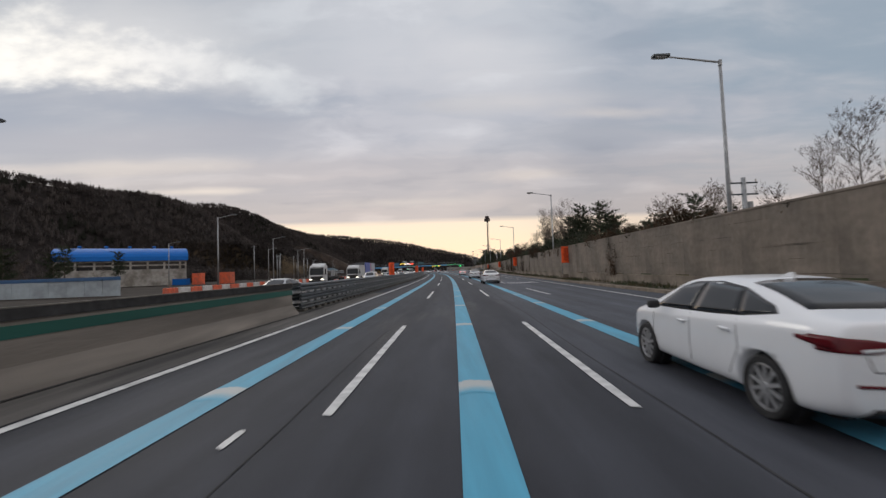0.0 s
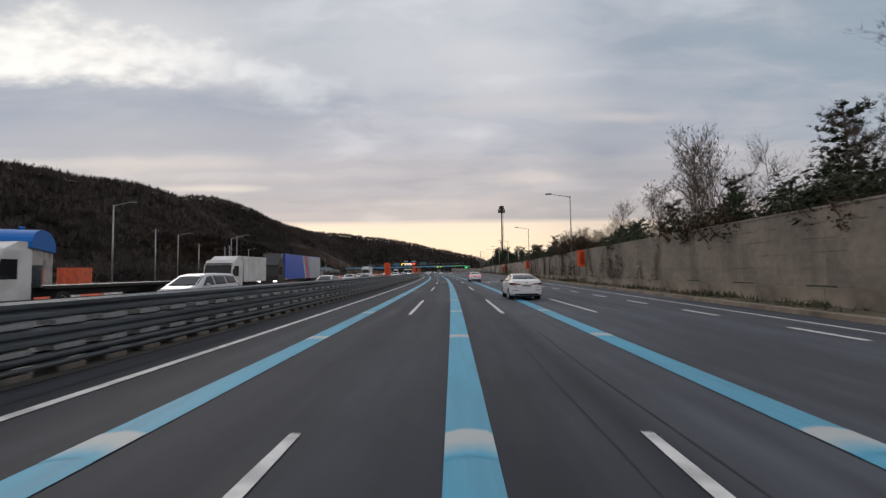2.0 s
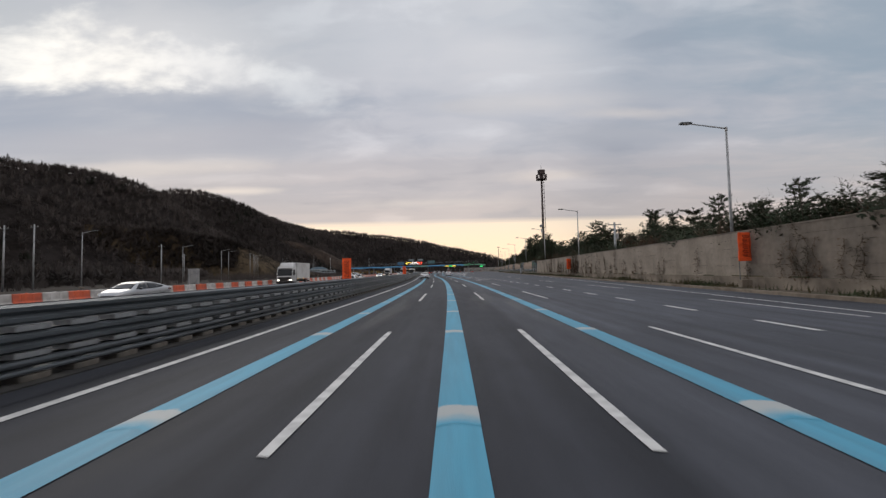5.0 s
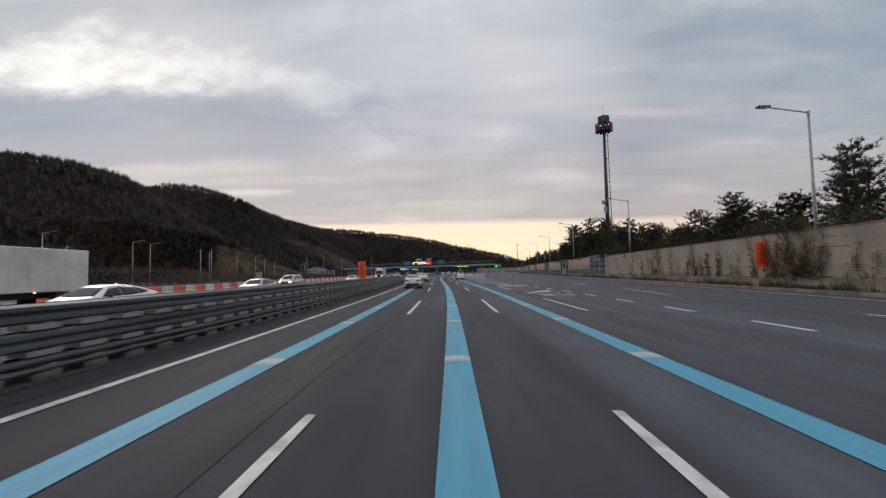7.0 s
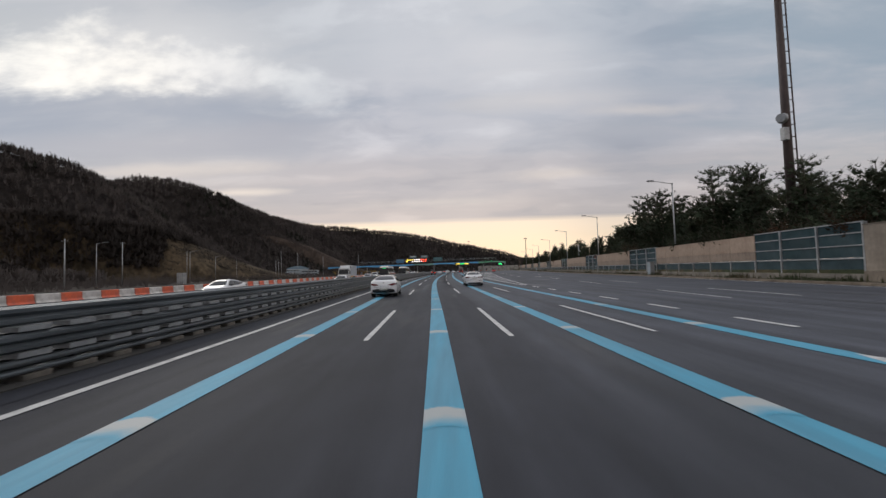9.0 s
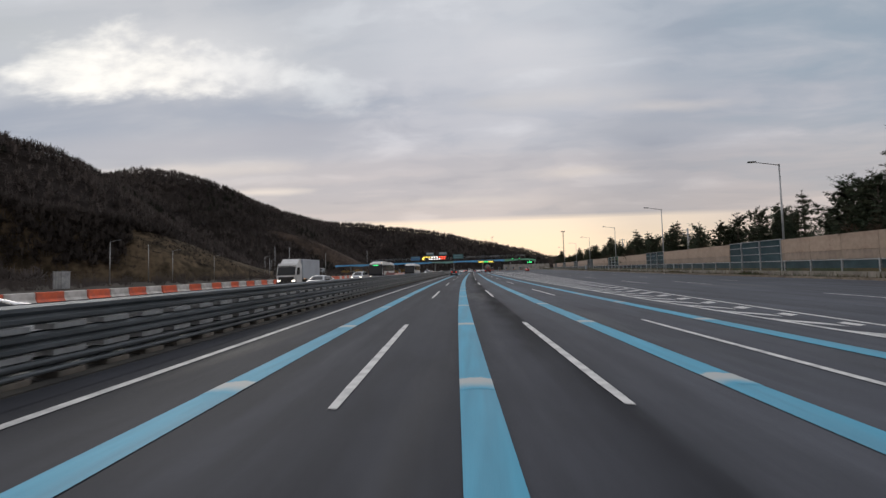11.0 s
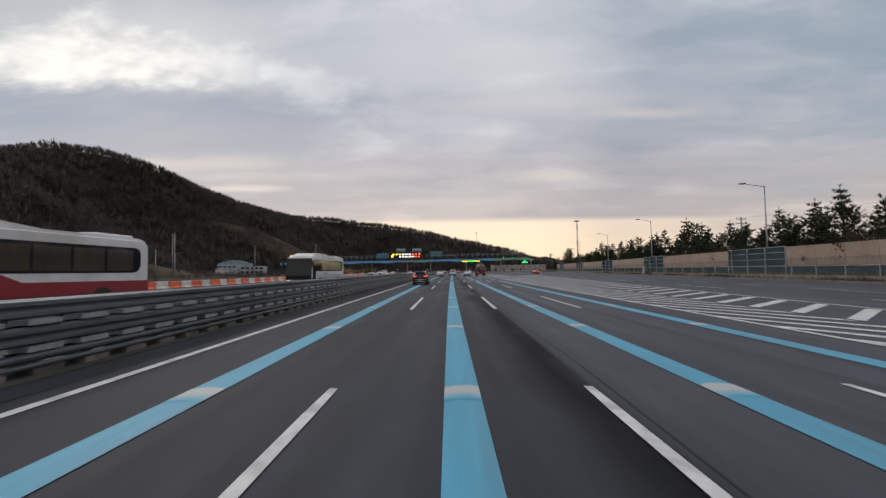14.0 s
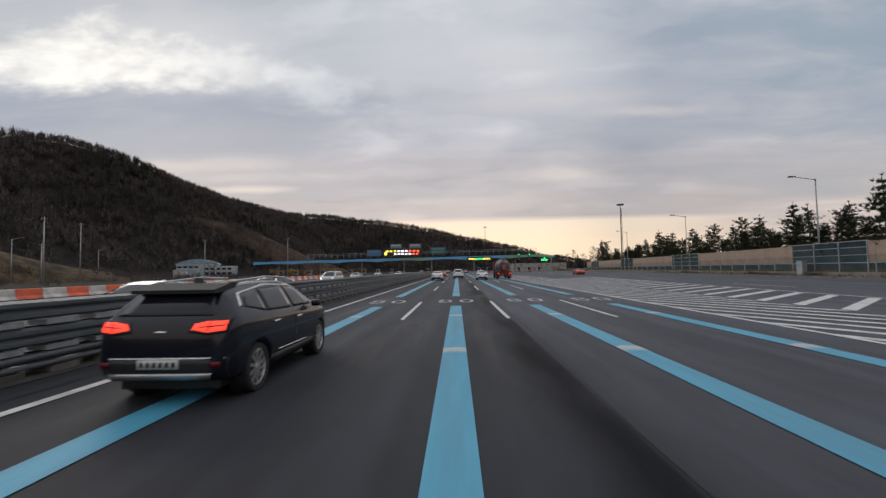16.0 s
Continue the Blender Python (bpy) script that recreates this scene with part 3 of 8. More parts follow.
def strip(name, u0, u1, s0, s1, z, mat, parent=None, step=4.0, thick=0.0):
    """A sheet along the road between two offsets, which may be functions of s."""
    f0 = u0 if callable(u0) else (lambda s: u0)
    f1 = u1 if callable(u1) else (lambda s: u1)
    n = max(1, int(math.ceil((s1 - s0) / step)))
    vs, fs = [], []
    for i in range(n + 1):
        s = s0 + (s1 - s0) * i / n
        vs += [rd(f0(s), s, z), rd(f1(s), s, z)]
        if thick:
            vs += [rd(f0(s), s, z - thick), rd(f1(s), s, z - thick)]
    k = 4 if thick else 2
    for i in range(n):
        a, b = i * k, (i + 1) * k
        fs.append((a, a + 1, b + 1, b))
        if thick:
            fs += [(a + 2, a, b, b + 2), (a + 1, a + 3, b + 3, b + 1)]
    if thick:
        fs += [(0, 2, 3, 1), (n * k, n * k + 1, n * k + 3, n * k + 2)]
    ob = mesh_ob(name, vs, fs, mat, parent)
    across = []
    for i in range(n + 1):
        s = s0 + (s1 - s0) * i / n
        across += [(f0(s), s), (f1(s), s)] * (2 if thick else 1)
    lay = ob.data.uv_layers.new(name="road")
    for lp_ in ob.data.loops:
        lay.data[lp_.index].uv = across[lp_.vertex_index]
    return ob


WALL = curve_of((-60, 13.0), (0, 13.0), (50, 13.4), (100, 15.8), (150, 20.0), (200, 23.8), (280, 33.0), (330, 37.0), (432, 46.5), (462, 50.0), (600, 60.0), (760, 70.0))
KERB = curve_of(*[(s, WALL(s) - 2.0) for s in range(-60, 761, 20)])
RAIL_U = -7.15
FAR_BAR = curve_of((-60, -27.0), (150, -27.0), (250, -28.0), (390, -30.0), (560, -37.0), (760, -46))

# ---- ground, carriageways, verge ----
gv = [(-2500, -300, -0.06), (2500, -300, -0.06), (2500, 3500, -0.06), (-2500, 3500, -0.06)]
ground = tagged(mesh_ob("ground", gv, [(0, 1, 2, 3)], M_DIRT), "bare brown winter earth round the motorway", "ground", kind="structure")
road = tagged(strip("road", RAIL_U + 0.35, KERB, -60, 760, 0.0, M_ASPHALT), "dark grey worn asphalt carriageway with painted lanes", "road", kind="structure")
tagged(strip("road_oncoming", FAR_BAR, RAIL_U - 0.35, -60, 760, -0.005, M_ASPHALT_OLD), "grey asphalt of the oncoming carriageway", "road", kind="structure")
median = tagged(strip("median", RAIL_U - 0.4, RAIL_U + 0.5, -60, 580, 0.03, M_MEDIAN, thick=0.06), "very dark concrete footing under the median rail", "median", kind="structure")
shoulder = tagged(strip("shoulder", RAIL_U + 0.5, -6.0, -60, 580, 0.008, M_ASPHALT), "dusty grey paved shoulder beside the median", "shoulder", kind="structure")
strip("dusty_apron", RAIL_U + 0.44, -5.62, -60, 34, 0.0095, M_APRON, shoulder)
verge = tagged(strip("verge", KERB, WALL, -60, 760, 0.12, M_VERGE, thick=0.16), "narrow verge of earth and winter grass below the wall", "verge", kind="structure")
kerb = tagged(strip("kerb", lambda s: KERB(s) - 0.38, lambda s: KERB(s) + 0.02, -60, 560, 0.17, M_KERB, thick=0.19), "dusty pale concrete kerb", "kerb", kind="structure")
bank = tagged(strip("bank", WALL, lambda s: WALL(s) + 60, -60, 760, 0.9, M_GRASS, thick=0.9), "earth bank with dry grass behind the wall", "bank", kind="structure")

# ---- painted markings ----
EDGE_R = curve_of((-60, 8.9), (20, 8.9), (60, 10.2), (96, 11.3), (125, 12.6), (160, 16.0), (200, 20.0), (230, 24), (290, 31.5), (420, 42), (560, 54))
for nm, u0, s0, s1 in (("edge_line", -5.45, -60, 585),):
    strip(nm, u0 - 0.09, u0 + 0.09, s0, s1, 0.012, M_WHITE_PAINT, road)
strip("edge_line", lambda s: EDGE_R(s) - 0.08, lambda s: EDGE_R(s) + 0.08, -60, 560, 0.012, M_WHITE_PAINT, road)
BLUE = ((-3.6, -60, 585), (0.0, -60, 585), (3.57, -60, 585), (7.05, 222, 585))
for u, s0, s1 in BLUE:
    for a, b in ((s0, 390.2), (397.2, s1)):
        strip("guide_line", u - 0.24, u + 0.24, a, b, 0.010, M_BLUE_PAINT, road)
mesh_ob("guide_line", [rd(7.0, 219.0, 0.01), rd(7.29, 222, 0.01), rd(6.81, 222, 0.01)], [(0, 1, 2)], M_BLUE_PAINT, road)


def flat_piece(name, w, length, mat, z):
    """A flat mark w wide and length long with slightly eaten ends, its near end at the origin."""
    n = 8
    vs, fs = [], []
    for i in range(n + 1):
        y = length * i / n
        k = 0.0 if 0 < i < n else 0.02
        vs += [(-w / 2 + k, y + (0.03 if i == 0 else 0), z), (w / 2 - k * 0.5, y - (0.02 if i == n else 0), z)]
    fs = [(2 * i, 2 * i + 1, 2 * i + 3, 2 * i + 2) for i in range(n)]
    return mesh_ob(name, vs, fs, mat, road)


def arc_piece(name, w, length, mat, z):
    n, m = 8, 4
    vs, fs, uv = [], [], []
    for i in range(n + 1):
        x = -w / 2 + w * i / n
        b = 0.10 * (1 - (2 * x / w) ** 2)
        for j in range(m + 1):
            vs.append((x, b - 0.1 + length * j / m, z))
            uv.append((i / n, j / m * 0.86))
    k = m + 1
    fs = [(i * k + j, (i + 1) * k + j, (i + 1) * k + j + 1, i * k + j + 1) for i in range(n) for j in range(m)]
    ob = mesh_ob(name, vs, fs, mat, road)
    lay = ob.data.uv_layers.new(name="wear")
    for lp_ in ob.data.loops:
        lay.data[lp_.index].uv = uv[lp_.vertex_index]
    return ob


dash0 = flat_piece("lane_dash", 0.15, 8.0, M_WHITE_PAINT, 0.012)
dash0.matrix_basis = rpose(-1.8, 4.93 - 20)
for k in range(-2, 29):
    for u in (-1.8, 1.78, 5.35):
        if (k, u) != (-1, -1.8):
            share("lane_dash", dash0, rpose(u, 4.93 + 20 * k), road)
fleck0 = flat_piece("paint_fleck", 0.09, 0.5, M_WHITE_PAINT, 0.011)
fleck0.matrix_basis = rpose(-2.58, 4.05)
for u, s in ((-2.68, 162.9), (-2.07, 163.3)):
    share("paint_fleck", fleck0, rpose(u, s), road)
short0 = flat_piece("short_dash", 0.2, 2.25, M_WHITE_PAINT, 0.012)
short0.matrix_basis = rpose(8.9, 58.02)
for k in range(1, 38):
    share("short_dash", short0, rpose(8.9, 58.02 + 5.254 * k if k <= 21 else 168.35 + 5.14 * (k - 21)), road)
for k in range(5, 13):      # lanes that open on the outer side
    for q in range(2):
        s = 14 + 20 * k + 20 * q * 3
        u = (12.4 if s < 150 else 13.3) + 0.095 * max(0, s - 194) - (3.4 if q else 0) - (2.4 if q and s > 300 else 0)
        if q == 0 or 230 < s < 300:
            share("lane_dash", dash0, rpose(u, s, 0, -5.0 if s > 190 else 0), road)
for k in range(10):         # lane lines beyond the gore
    s = 298.5 + 20.6 * k
    share("lane_dash", dash0, rpose(18.2 + 0.075 * (s - 323), s, 0, -4.3), road)
worn0 = flat_piece("worn_dash", 0.22, 3.4, M_WORN_PAINT, 0.012)
worn0.matrix_basis = rpose(27.2, 337.2, 0, -4.0)
for u, s in ((23.2, 338.8), (26.5, 355.8), (26.6, 364.0), (25.6, 352.5), (27.9, 374.0), (24.4, 318.0), (25.0, 300.0)):
    share("worn_dash", worn0, rpose(u, s, 0, -4.0), road)
band0 = arc_piece("pale_band", 0.48, 0.66, M_BAND_PAINT, 0.014)
BAND_S = [5.70 + 6.667 * k for k in range(-9, 20)] + [138.1 + 6.27 * k for k in range(12)] + [5.70 + 6.667 * k for k in range(31, 87)]
band0.matrix_basis = rpose(0, BAND_S[0])
for u, s0, s1 in BLUE:
    for s in BAND_S:
        if s0 < s < s1 and not 389.5 < s < 397.5 and (u, s) != (0.0, BAND_S[0]):
            share("pale_band", band0, rpose(u, s), road)
# sealed cracks
for i, (u, s0, s1, w) in enumerate(((-2.25, -40, 12, 0.02), (-2.25, 58, 104, 0.018), (-2.2, 150, 215, 0.016), (2.2, -40, 60, 0.026), (1.35, 22, 60, 0.022), (1.95, 330, 470, 0.026), (14.0, 190, 300, 0.03), (11.5, 30, 120, 0.03))):
    ph = i * 1.7
    strip("sealed_crack", lambda s: u + 0.10 * math.sin(s * 0.11 + ph) + 0.04 * math.sin(s * 0.53) - w / 2,
          lambda s: u + 0.10 * math.sin(s * 0.11 + ph) + 0.04 * math.sin(s * 0.53) + w / 2, s0, s1, 0.006, M_CRACK, road, step=2.5)
def zebra():
    """Painted gore: arrowheads that open away from the traffic."""
    left, right = 8.75, curve_of((255, 8.9), (262, 9.6), (320, 14.4), (346, 16.2), (420, 22.0), (560, 33))
    strip("gore_line", left - 0.09, left + 0.09, 256, 585, 0.012, M_WHITE_PAINT, road)
    strip("gore_line", lambda s: right(s) - 0.09, lambda s: right(s) + 0.09, 256, 570, 0.012, M_WHITE_PAINT, road)
    for k in range(100):
        s = 266 + 2.3 * k
        if s > 470:
            break
        mid = left + (right(s) - left) * 0.45
        vs = [rd(mid, s, 0.011), rd(mid, s + 0.75, 0.011), rd(left, s + 0.75 + (mid - left) * 2.0, 0.011), rd(left, s + (mid - left) * 2.0, 0.011)]
        mesh_ob("gore_stripe", vs, [(0, 1, 2, 3)], M_WHITE_PAINT, road)
        if k < 75:
            r = right(s + (right(s) - mid)) - 0.35
            m2 = mid + 0.25
            vs = [rd(m2, s + 0.1, 0.011), rd(r, s + (r - m2) * 0.9, 0.011), rd(r, s + (r - m2) * 0.9 + 0.62, 0.011), rd(m2, s + 0.72, 0.011)]
            mesh_ob("gore_block", vs, [(0, 1, 2, 3)], M_WHITE_PAINT, road)


zebra()


def arrow_mark(u, s, turn=0.0, fat=True):
    w, h, k = (0.19, 0.64, 2.45) if fat else (0.12, 0.5, 3.0)
    pts = [(-w, 0), (w, 0), (w, k), (h, k), (0, 4.83), (-h, k), (-w, k)]
    o = mesh_ob("road_arrow", [(x, y, 0.012) for x, y in pts], [(0, 1, 2, 6), (6, 2, 3, 4, 5)], M_WHITE_PAINT, road)
    o.matrix_basis = rpose(u, s, 0, turn)


def word_bars(u, s, w=2.6, length=2.9, n=2, seed=1):
    """Road lettering that cannot be read: plain bars, a block for each letter."""
    r = random.Random(seed)
    cw = w / n
    for i in range(n):
        c = u - w / 2 + cw * (i + 0.5)
        for x, y, bw, bl in ((-0.22 * cw, 0.55 * length, 0.10, 0.40 * length), (0.24 * cw, 0.30 * length, 0.10, 0.65 * length), (0, 0.5 * length, 0.55 * cw, 0.16),
                             (-0.1 * cw, 0.93 * length, 0.45 * cw, 0.16), (0.0, 0.10 * length, 0.6 * cw, 0.16), (-0.24 * cw, 0.10 * length, 0.10, 0.24 * length)):
            if r.random() < 0.12:
                continue
            o = mesh_ob("road_lettering", [(-bw / 2, 0, 0.012), (bw / 2, 0, 0.012), (bw / 2, bl, 0.012), (-bw / 2, bl, 0.012)], [(0, 1, 2, 3)], M_WHITE_PAINT, road)
            o.matrix_basis = rpose(c + x, s + y)


def rumble_bars(u, s, w, length, n):
    for i in range(n):
        o = mesh_ob("rumble_bar", [(-0.07, 0, 0.012), (0.07, 0, 0.012), (0.07, length, 0.012), (-0.07, length, 0.012)], [(0, 1, 2, 3)], M_WHITE_PAINT, road)
        o.matrix_basis = rpose(u - w / 2 + w * (i + 0.5) / n, s)


for s in (111.6, 198.7):
    arrow_mark(5.58, s, -35)
arrow_mark(7.2, 217.0, 0, False)
rumble_bars(7.1, 43.5, 3.0, 3.4, 9)
for i, s in enumerate((107.2, 195.0)):
    word_bars(7.1, s, seed=i)
rumble_bars(7.0, 213.0, 3.0, 2.7, 10)


def number_mark(u, s, txt):
    cu = bpy.data.curves.new("speed_mark", "FONT")
    cu.body, cu.size, cu.align_x, cu.space_character = txt, 1.0, "CENTER", 1.35
    tmp = bpy.data.objects.new("tmp", cu)
    scene.collection.objects.link(tmp)
    me = bpy.data.meshes.new_from_object(tmp.evaluated_get(bpy.context.evaluated_depsgraph_get()))
    bpy.data.objects.remove(tmp)
    bpy.data.curves.remove(cu)
    o = new("speed_mark", me)
    me.materials.append(M_WORN_PAINT)
    o.parent = road
    for k, v in enumerate(me.vertices):
        v.co = Vector((v.co.x * 1.65, v.co.y * 3.0, 0.012))
    o.matrix_basis = rpose(u, s)


for u in (-3.6, 0, 3.6, 7.05):
    number_mark(u, 392.2, "80")

# ---- median guard rail: posts, three rails, pale blocks in the beam gaps ----
def rail_section(z0, z1, depth):
    """Corrugated beam, seen in section: (offset towards the traffic, height)."""
    h = z1 - z0
    return [(0.0, z0), (depth, z0 + 0.14 * h), (depth, z0 + 0.34 * h), (0.25 * depth, z0 + 0.5 * h), (depth, z0 + 0.66 * h), (depth, z0 + 0.86 * h), (0.0, z1)]


def swept(name, section, u, s0, s1, mat, parent, step=2.0, side=1, closed=False):
    n = max(1, int(round((s1 - s0) / step)))
    vs, fs = [], []
    m = len(section)
    for i in range(n + 1):
        s = s0 + (s1 - s0) * i / n
        uu = u(s) if callable(u) else u
        vs += [rd(uu + side * d, s, z) for d, z in section]
    for i in range(n):
        for j in range(m if closed else m - 1):
            a, b = i * m + j, i * m + (j + 1) % m
            fs.append((a, b, b + m, a + m) if side > 0 else (b, a, a + m, b + m))
    if closed:
        fs += [tuple(range(m)), tuple(range(n * m, n * m + m))[::-1]]
    return mesh_ob(name, vs, fs, mat, parent)


RAIL_S0, RAIL_S1 = 18.5, 584.0


def rail_blocks(name, places, size, mat, parent, label):
    """Blocks too far off to pick apart, joined: places are (s, z)."""
    vs, fs = [], []
    w, d, h = (q / 2 for q in size)
    for s, z in places:
        k = len(vs)
        vs += [rd(RAIL_U + x, s + y, z + q) for q in (-h, h) for x, y in ((-w, -d), (w, -d), (w, d), (-w, d))]
        fs += [(k + 3, k + 2, k + 1, k), (k + 4, k + 5, k + 6, k + 7)] + [(k + a, k + (a + 1) % 4, k + 4 + (a + 1) % 4, k + 4 + a) for a in range(4)]
    tagged(mesh_ob(name, vs, fs, mat, parent), label, kind="stuff")


def guard_rails():
    s = RAIL_S0
    first = {}

    def piece(name, size, bevel, mat, ss, z, g):
        if name not in first:
            first[name] = link(name, boxbm((0, 0, 0), size, bevel), mat, g)
            first[name].matrix_basis = rpose(RAIL_U, ss, z)
        else:
            share(name, first[name], rpose(RAIL_U, ss, z), g)

    while s < RAIL_S1 - 1:
        e = min(s + 40.0, RAIL_S1)
        g = base("guard_rail", None, "weathered grey steel median guard rail with two corrugated beams", "guard rail", "median guard rails")
        for side in (1, -1):
            swept("top_beam", rail_section(0.95, 1.28, 0.09), RAIL_U + side * 0.13, s, e, M_STEEL, g, 2.0, side)
            swept("middle_beam", rail_section(0.51, 0.82, 0.09), RAIL_U + side * 0.13, s, e, M_STEEL, g, 2.0, side)
            swept("rub_rail", [(0, 0.27), (0.07, 0.285), (0.08, 0.33), (0.07, 0.375), (0, 0.39)], RAIL_U + side * 0.13, s, e, M_STEEL, g, 2.0, side)
            swept("low_rail", [(0.02, 0.14), (0.10, 0.155), (0.11, 0.19), (0.10, 0.225), (0.02, 0.24)], RAIL_U + side * 0.13, s, e, M_STEEL, g, 2.0, side)
        steps = [s + 0.5 + i for i in range(int(e - s))]
        if s < 340:
            for i, ss in enumerate(steps):
                if i % 2 == 0:
                    piece("post", (0.12, 0.14, 1.16), 0.012, M_STEEL, ss, 0.55, g)
                piece("spacer_block", (0.36, 0.62, 0.095), 0.012, M_GAP_BLOCK, ss, 0.885, g)
                if s < 260:
                    piece("footing_block", (0.46, 0.55, 0.11), 0.02, M_FOOT, ss, 0.075, g)
        else:
            rail_blocks("posts", [(ss, 0.55) for ss in steps[::2]], (0.12, 0.14, 1.16), M_STEEL, g, "steel posts")
            rail_blocks("spacer_blocks", [(ss, 0.885) for ss in steps], (0.36, 0.62, 0.095), M_GAP_BLOCK, g, "pale blocks in the beam gap")
        if s >= 260:
            rail_blocks("footing_blocks", [(ss, 0.075) for ss in steps], (0.50, 0.55, 0.11), M_FOOT, g, "dusty footing blocks")
        if s < 170:
            for ss in steps:
                piece("spacer_block", (0.36, 0.62, 0.095), 0.012, M_GAP_BLOCK, ss, 0.452, g)
        else:
            rail_blocks("low_spacer_blocks", [(ss, 0.452) for ss in steps], (0.36, 0.62, 0.095), M_GAP_BLOCK, g, "pale blocks in the lower beam gap")
        s = e


guard_rails()
# solid concrete median before the rail starts
jersey = base("concrete_barrier", None, "dirty concrete median wall with a dark cap and a green stripe", "barrier")
swept("wall", [(-0.45, 0), (0.45, 0), (0.40, 0.10), (0.16, 0.42), (0.12, 1.12), (-0.12, 1.12), (-0.16, 0.42), (-0.40, 0.10)], RAIL_U, -60, 17.6, M_JERSEY, jersey, 3.0, closed=True)
swept("cap", [(-0.17, 1.12), (0.17, 1.12), (0.17, 1.30), (-0.17, 1.30)], RAIL_U, -60, 17.6, M_TAR, jersey, 3.0, closed=True)
swept("cap_edge", [(0.09, 1.301), (0.178, 1.301), (0.178, 1.325), (0.09, 1.325)], RAIL_U, -60, 17.6, M_FOOT, jersey, 3.0, closed=True)
swept("green_stripe", [(0.128, 0.84), (0.150, 0.84), (0.150, 1.04), (0.128, 1.04)], RAIL_U, -60, 17.6, M_GREEN_STRIPE, jersey, 3.0, closed=True)


# ---- orange warning boards ----
def banner(m, w=0.85, h=1.75, z=1.25, foot=False):
    e = base("warning_board", m, "bright orange cloth warning board with a column of dark lettering", "sign", "orange warning boards")
    bm = boxbm((0, 0, z + h / 2), (w, 0.05, h), 0.012)
    bmesh.ops.subdivide_edges(bm, edges=[ed for ed in bm.edges if abs((ed.verts[0].co - ed.verts[1].co).z) > 0.3], cuts=6)
    for v in bm.verts:
        v.co.y += 0.03 * math.sin(v.co.z * 5.1 + v.co.x * 4)
    part("cloth", bm, M_ORANGE, e)
    for i in range(6):
        bm = bmesh.new()
        zz = z + h - 0.24 - i * 0.25
        k = w / 0.64
        for x, dz_, bw, bh in ((-0.04, 0.03, 0.22, 0.026), (-0.04, -0.05, 0.20, 0.024), (-0.13, -0.01, 0.026, 0.10), (0.14, -0.01, 0.028, 0.17), (0.02, -0.115, 0.26, 0.026), (0.07 - 0.05 * (i % 3), -0.085, 0.026, 0.06)):
            box(bm, (x * k, -0.065, zz + dz_), (bw * k, 0.012, bh))
        part("lettering", bm, M_LETTER, e)
    for x in (-w / 2 + 0.06, w / 2 - 0.06):
        part("leg", cyl(bmesh.new(), (x, 0.05, 0.02), (x, 0.05, z + h), 0.025, n=8), M_STEEL, e)
    if foot:
        part("base_block", boxbm((0, 0.05, 0.26), (w * 0.95, 0.42, 0.52), 0.03), M_PLINTH, e)
    return e


for s in (51.4, 99.0, 152.0, 205.0):
    banner(rpose(RAIL_U - 0.34, s, 0.0), 0.64, 1.75, 1.0)
for s, z in ((49.7, 1.85), (98.5, 1.85), (149.4, 1.75), (199.7, 1.4)):
    banner(rpose(WALL(s) - 0.32, s, 0.12), 1.0, 1.9, z, True)


# ---- water-filled plastic barriers on the far side ----
def plastic_barrier(name, mat, label, ribs=True):
    e = base(name, None, label, "barrier", "plastic road barriers")
    out = [(-0.28, 0), (0.28, 0), (0.28, 0.16), (0.14, 0.34), (0.11, 0.84), (-0.11, 0.84), (-0.14, 0.34), (-0.28, 0.16)]
    bm = prism(bmesh.new(), [(p, q) for p, q in out], -0.98, 0.98, "y")
    bmesh.ops.bevel(bm, geom=[ed for ed in bm.edges], offset=0.03, segments=1, affect="EDGES")
    part("shell", bm, mat, e)
    for y in (-0.35, 0.35) if ribs else ():
        part("rib", boxbm((0.125, y, 0.58), (0.03, 0.2, 0.4), 0.012), mat, e)
    if ribs:
        part("filler_cap", cyl(bmesh.new(), (0, 0, 0.84), (0, 0, 0.88), 0.06, n=10), mat, e)
    return e


pb_o = plastic_barrier("plastic_barrier", M_ORANGE_PLASTIC, "faded orange plastic road barrier in a long row")
pb_w = plastic_barrier("plastic_barrier", M_WHITE_PLASTIC, "dusty white plastic road barrier in a long row")
pf_o = plastic_barrier("plastic_barrier", M_ORANGE_PLASTIC, "faded orange plastic road barrier in a long row", False)
pf_w = plastic_barrier("plastic_barrier", M_WHITE_PLASTIC, "dusty white plastic road barrier in a long row", False)
pf_o.matrix_basis, pf_w.matrix_basis = rpose(FAR_BAR(490), 490), rpose(FAR_BAR(492), 492)
pb_o.matrix_basis, pb_w.matrix_basis = rpose(FAR_BAR(40), 40), rpose(FAR_BAR(42), 42)
rb = random.Random(5)
for k in range(223):
    s = 44.0 + 2.0 * k
    orange = k % 2 == 0 if k % 31 else True
    src = (pb_o if orange else pb_w) if s <= 180 else (pf_o if orange else pf_w)
    copy_thing(src, rpose(FAR_BAR(s) + rb.uniform(-0.08, 0.08), s, 0, rb.uniform(-2, 2)))

# ---- retaining wall of concrete panels, then sound barrier ----
wall_east = base("wall_east", None, "weathered grey concrete retaining wall, then tan sound panels and glass bays", "wall", kind="structure")


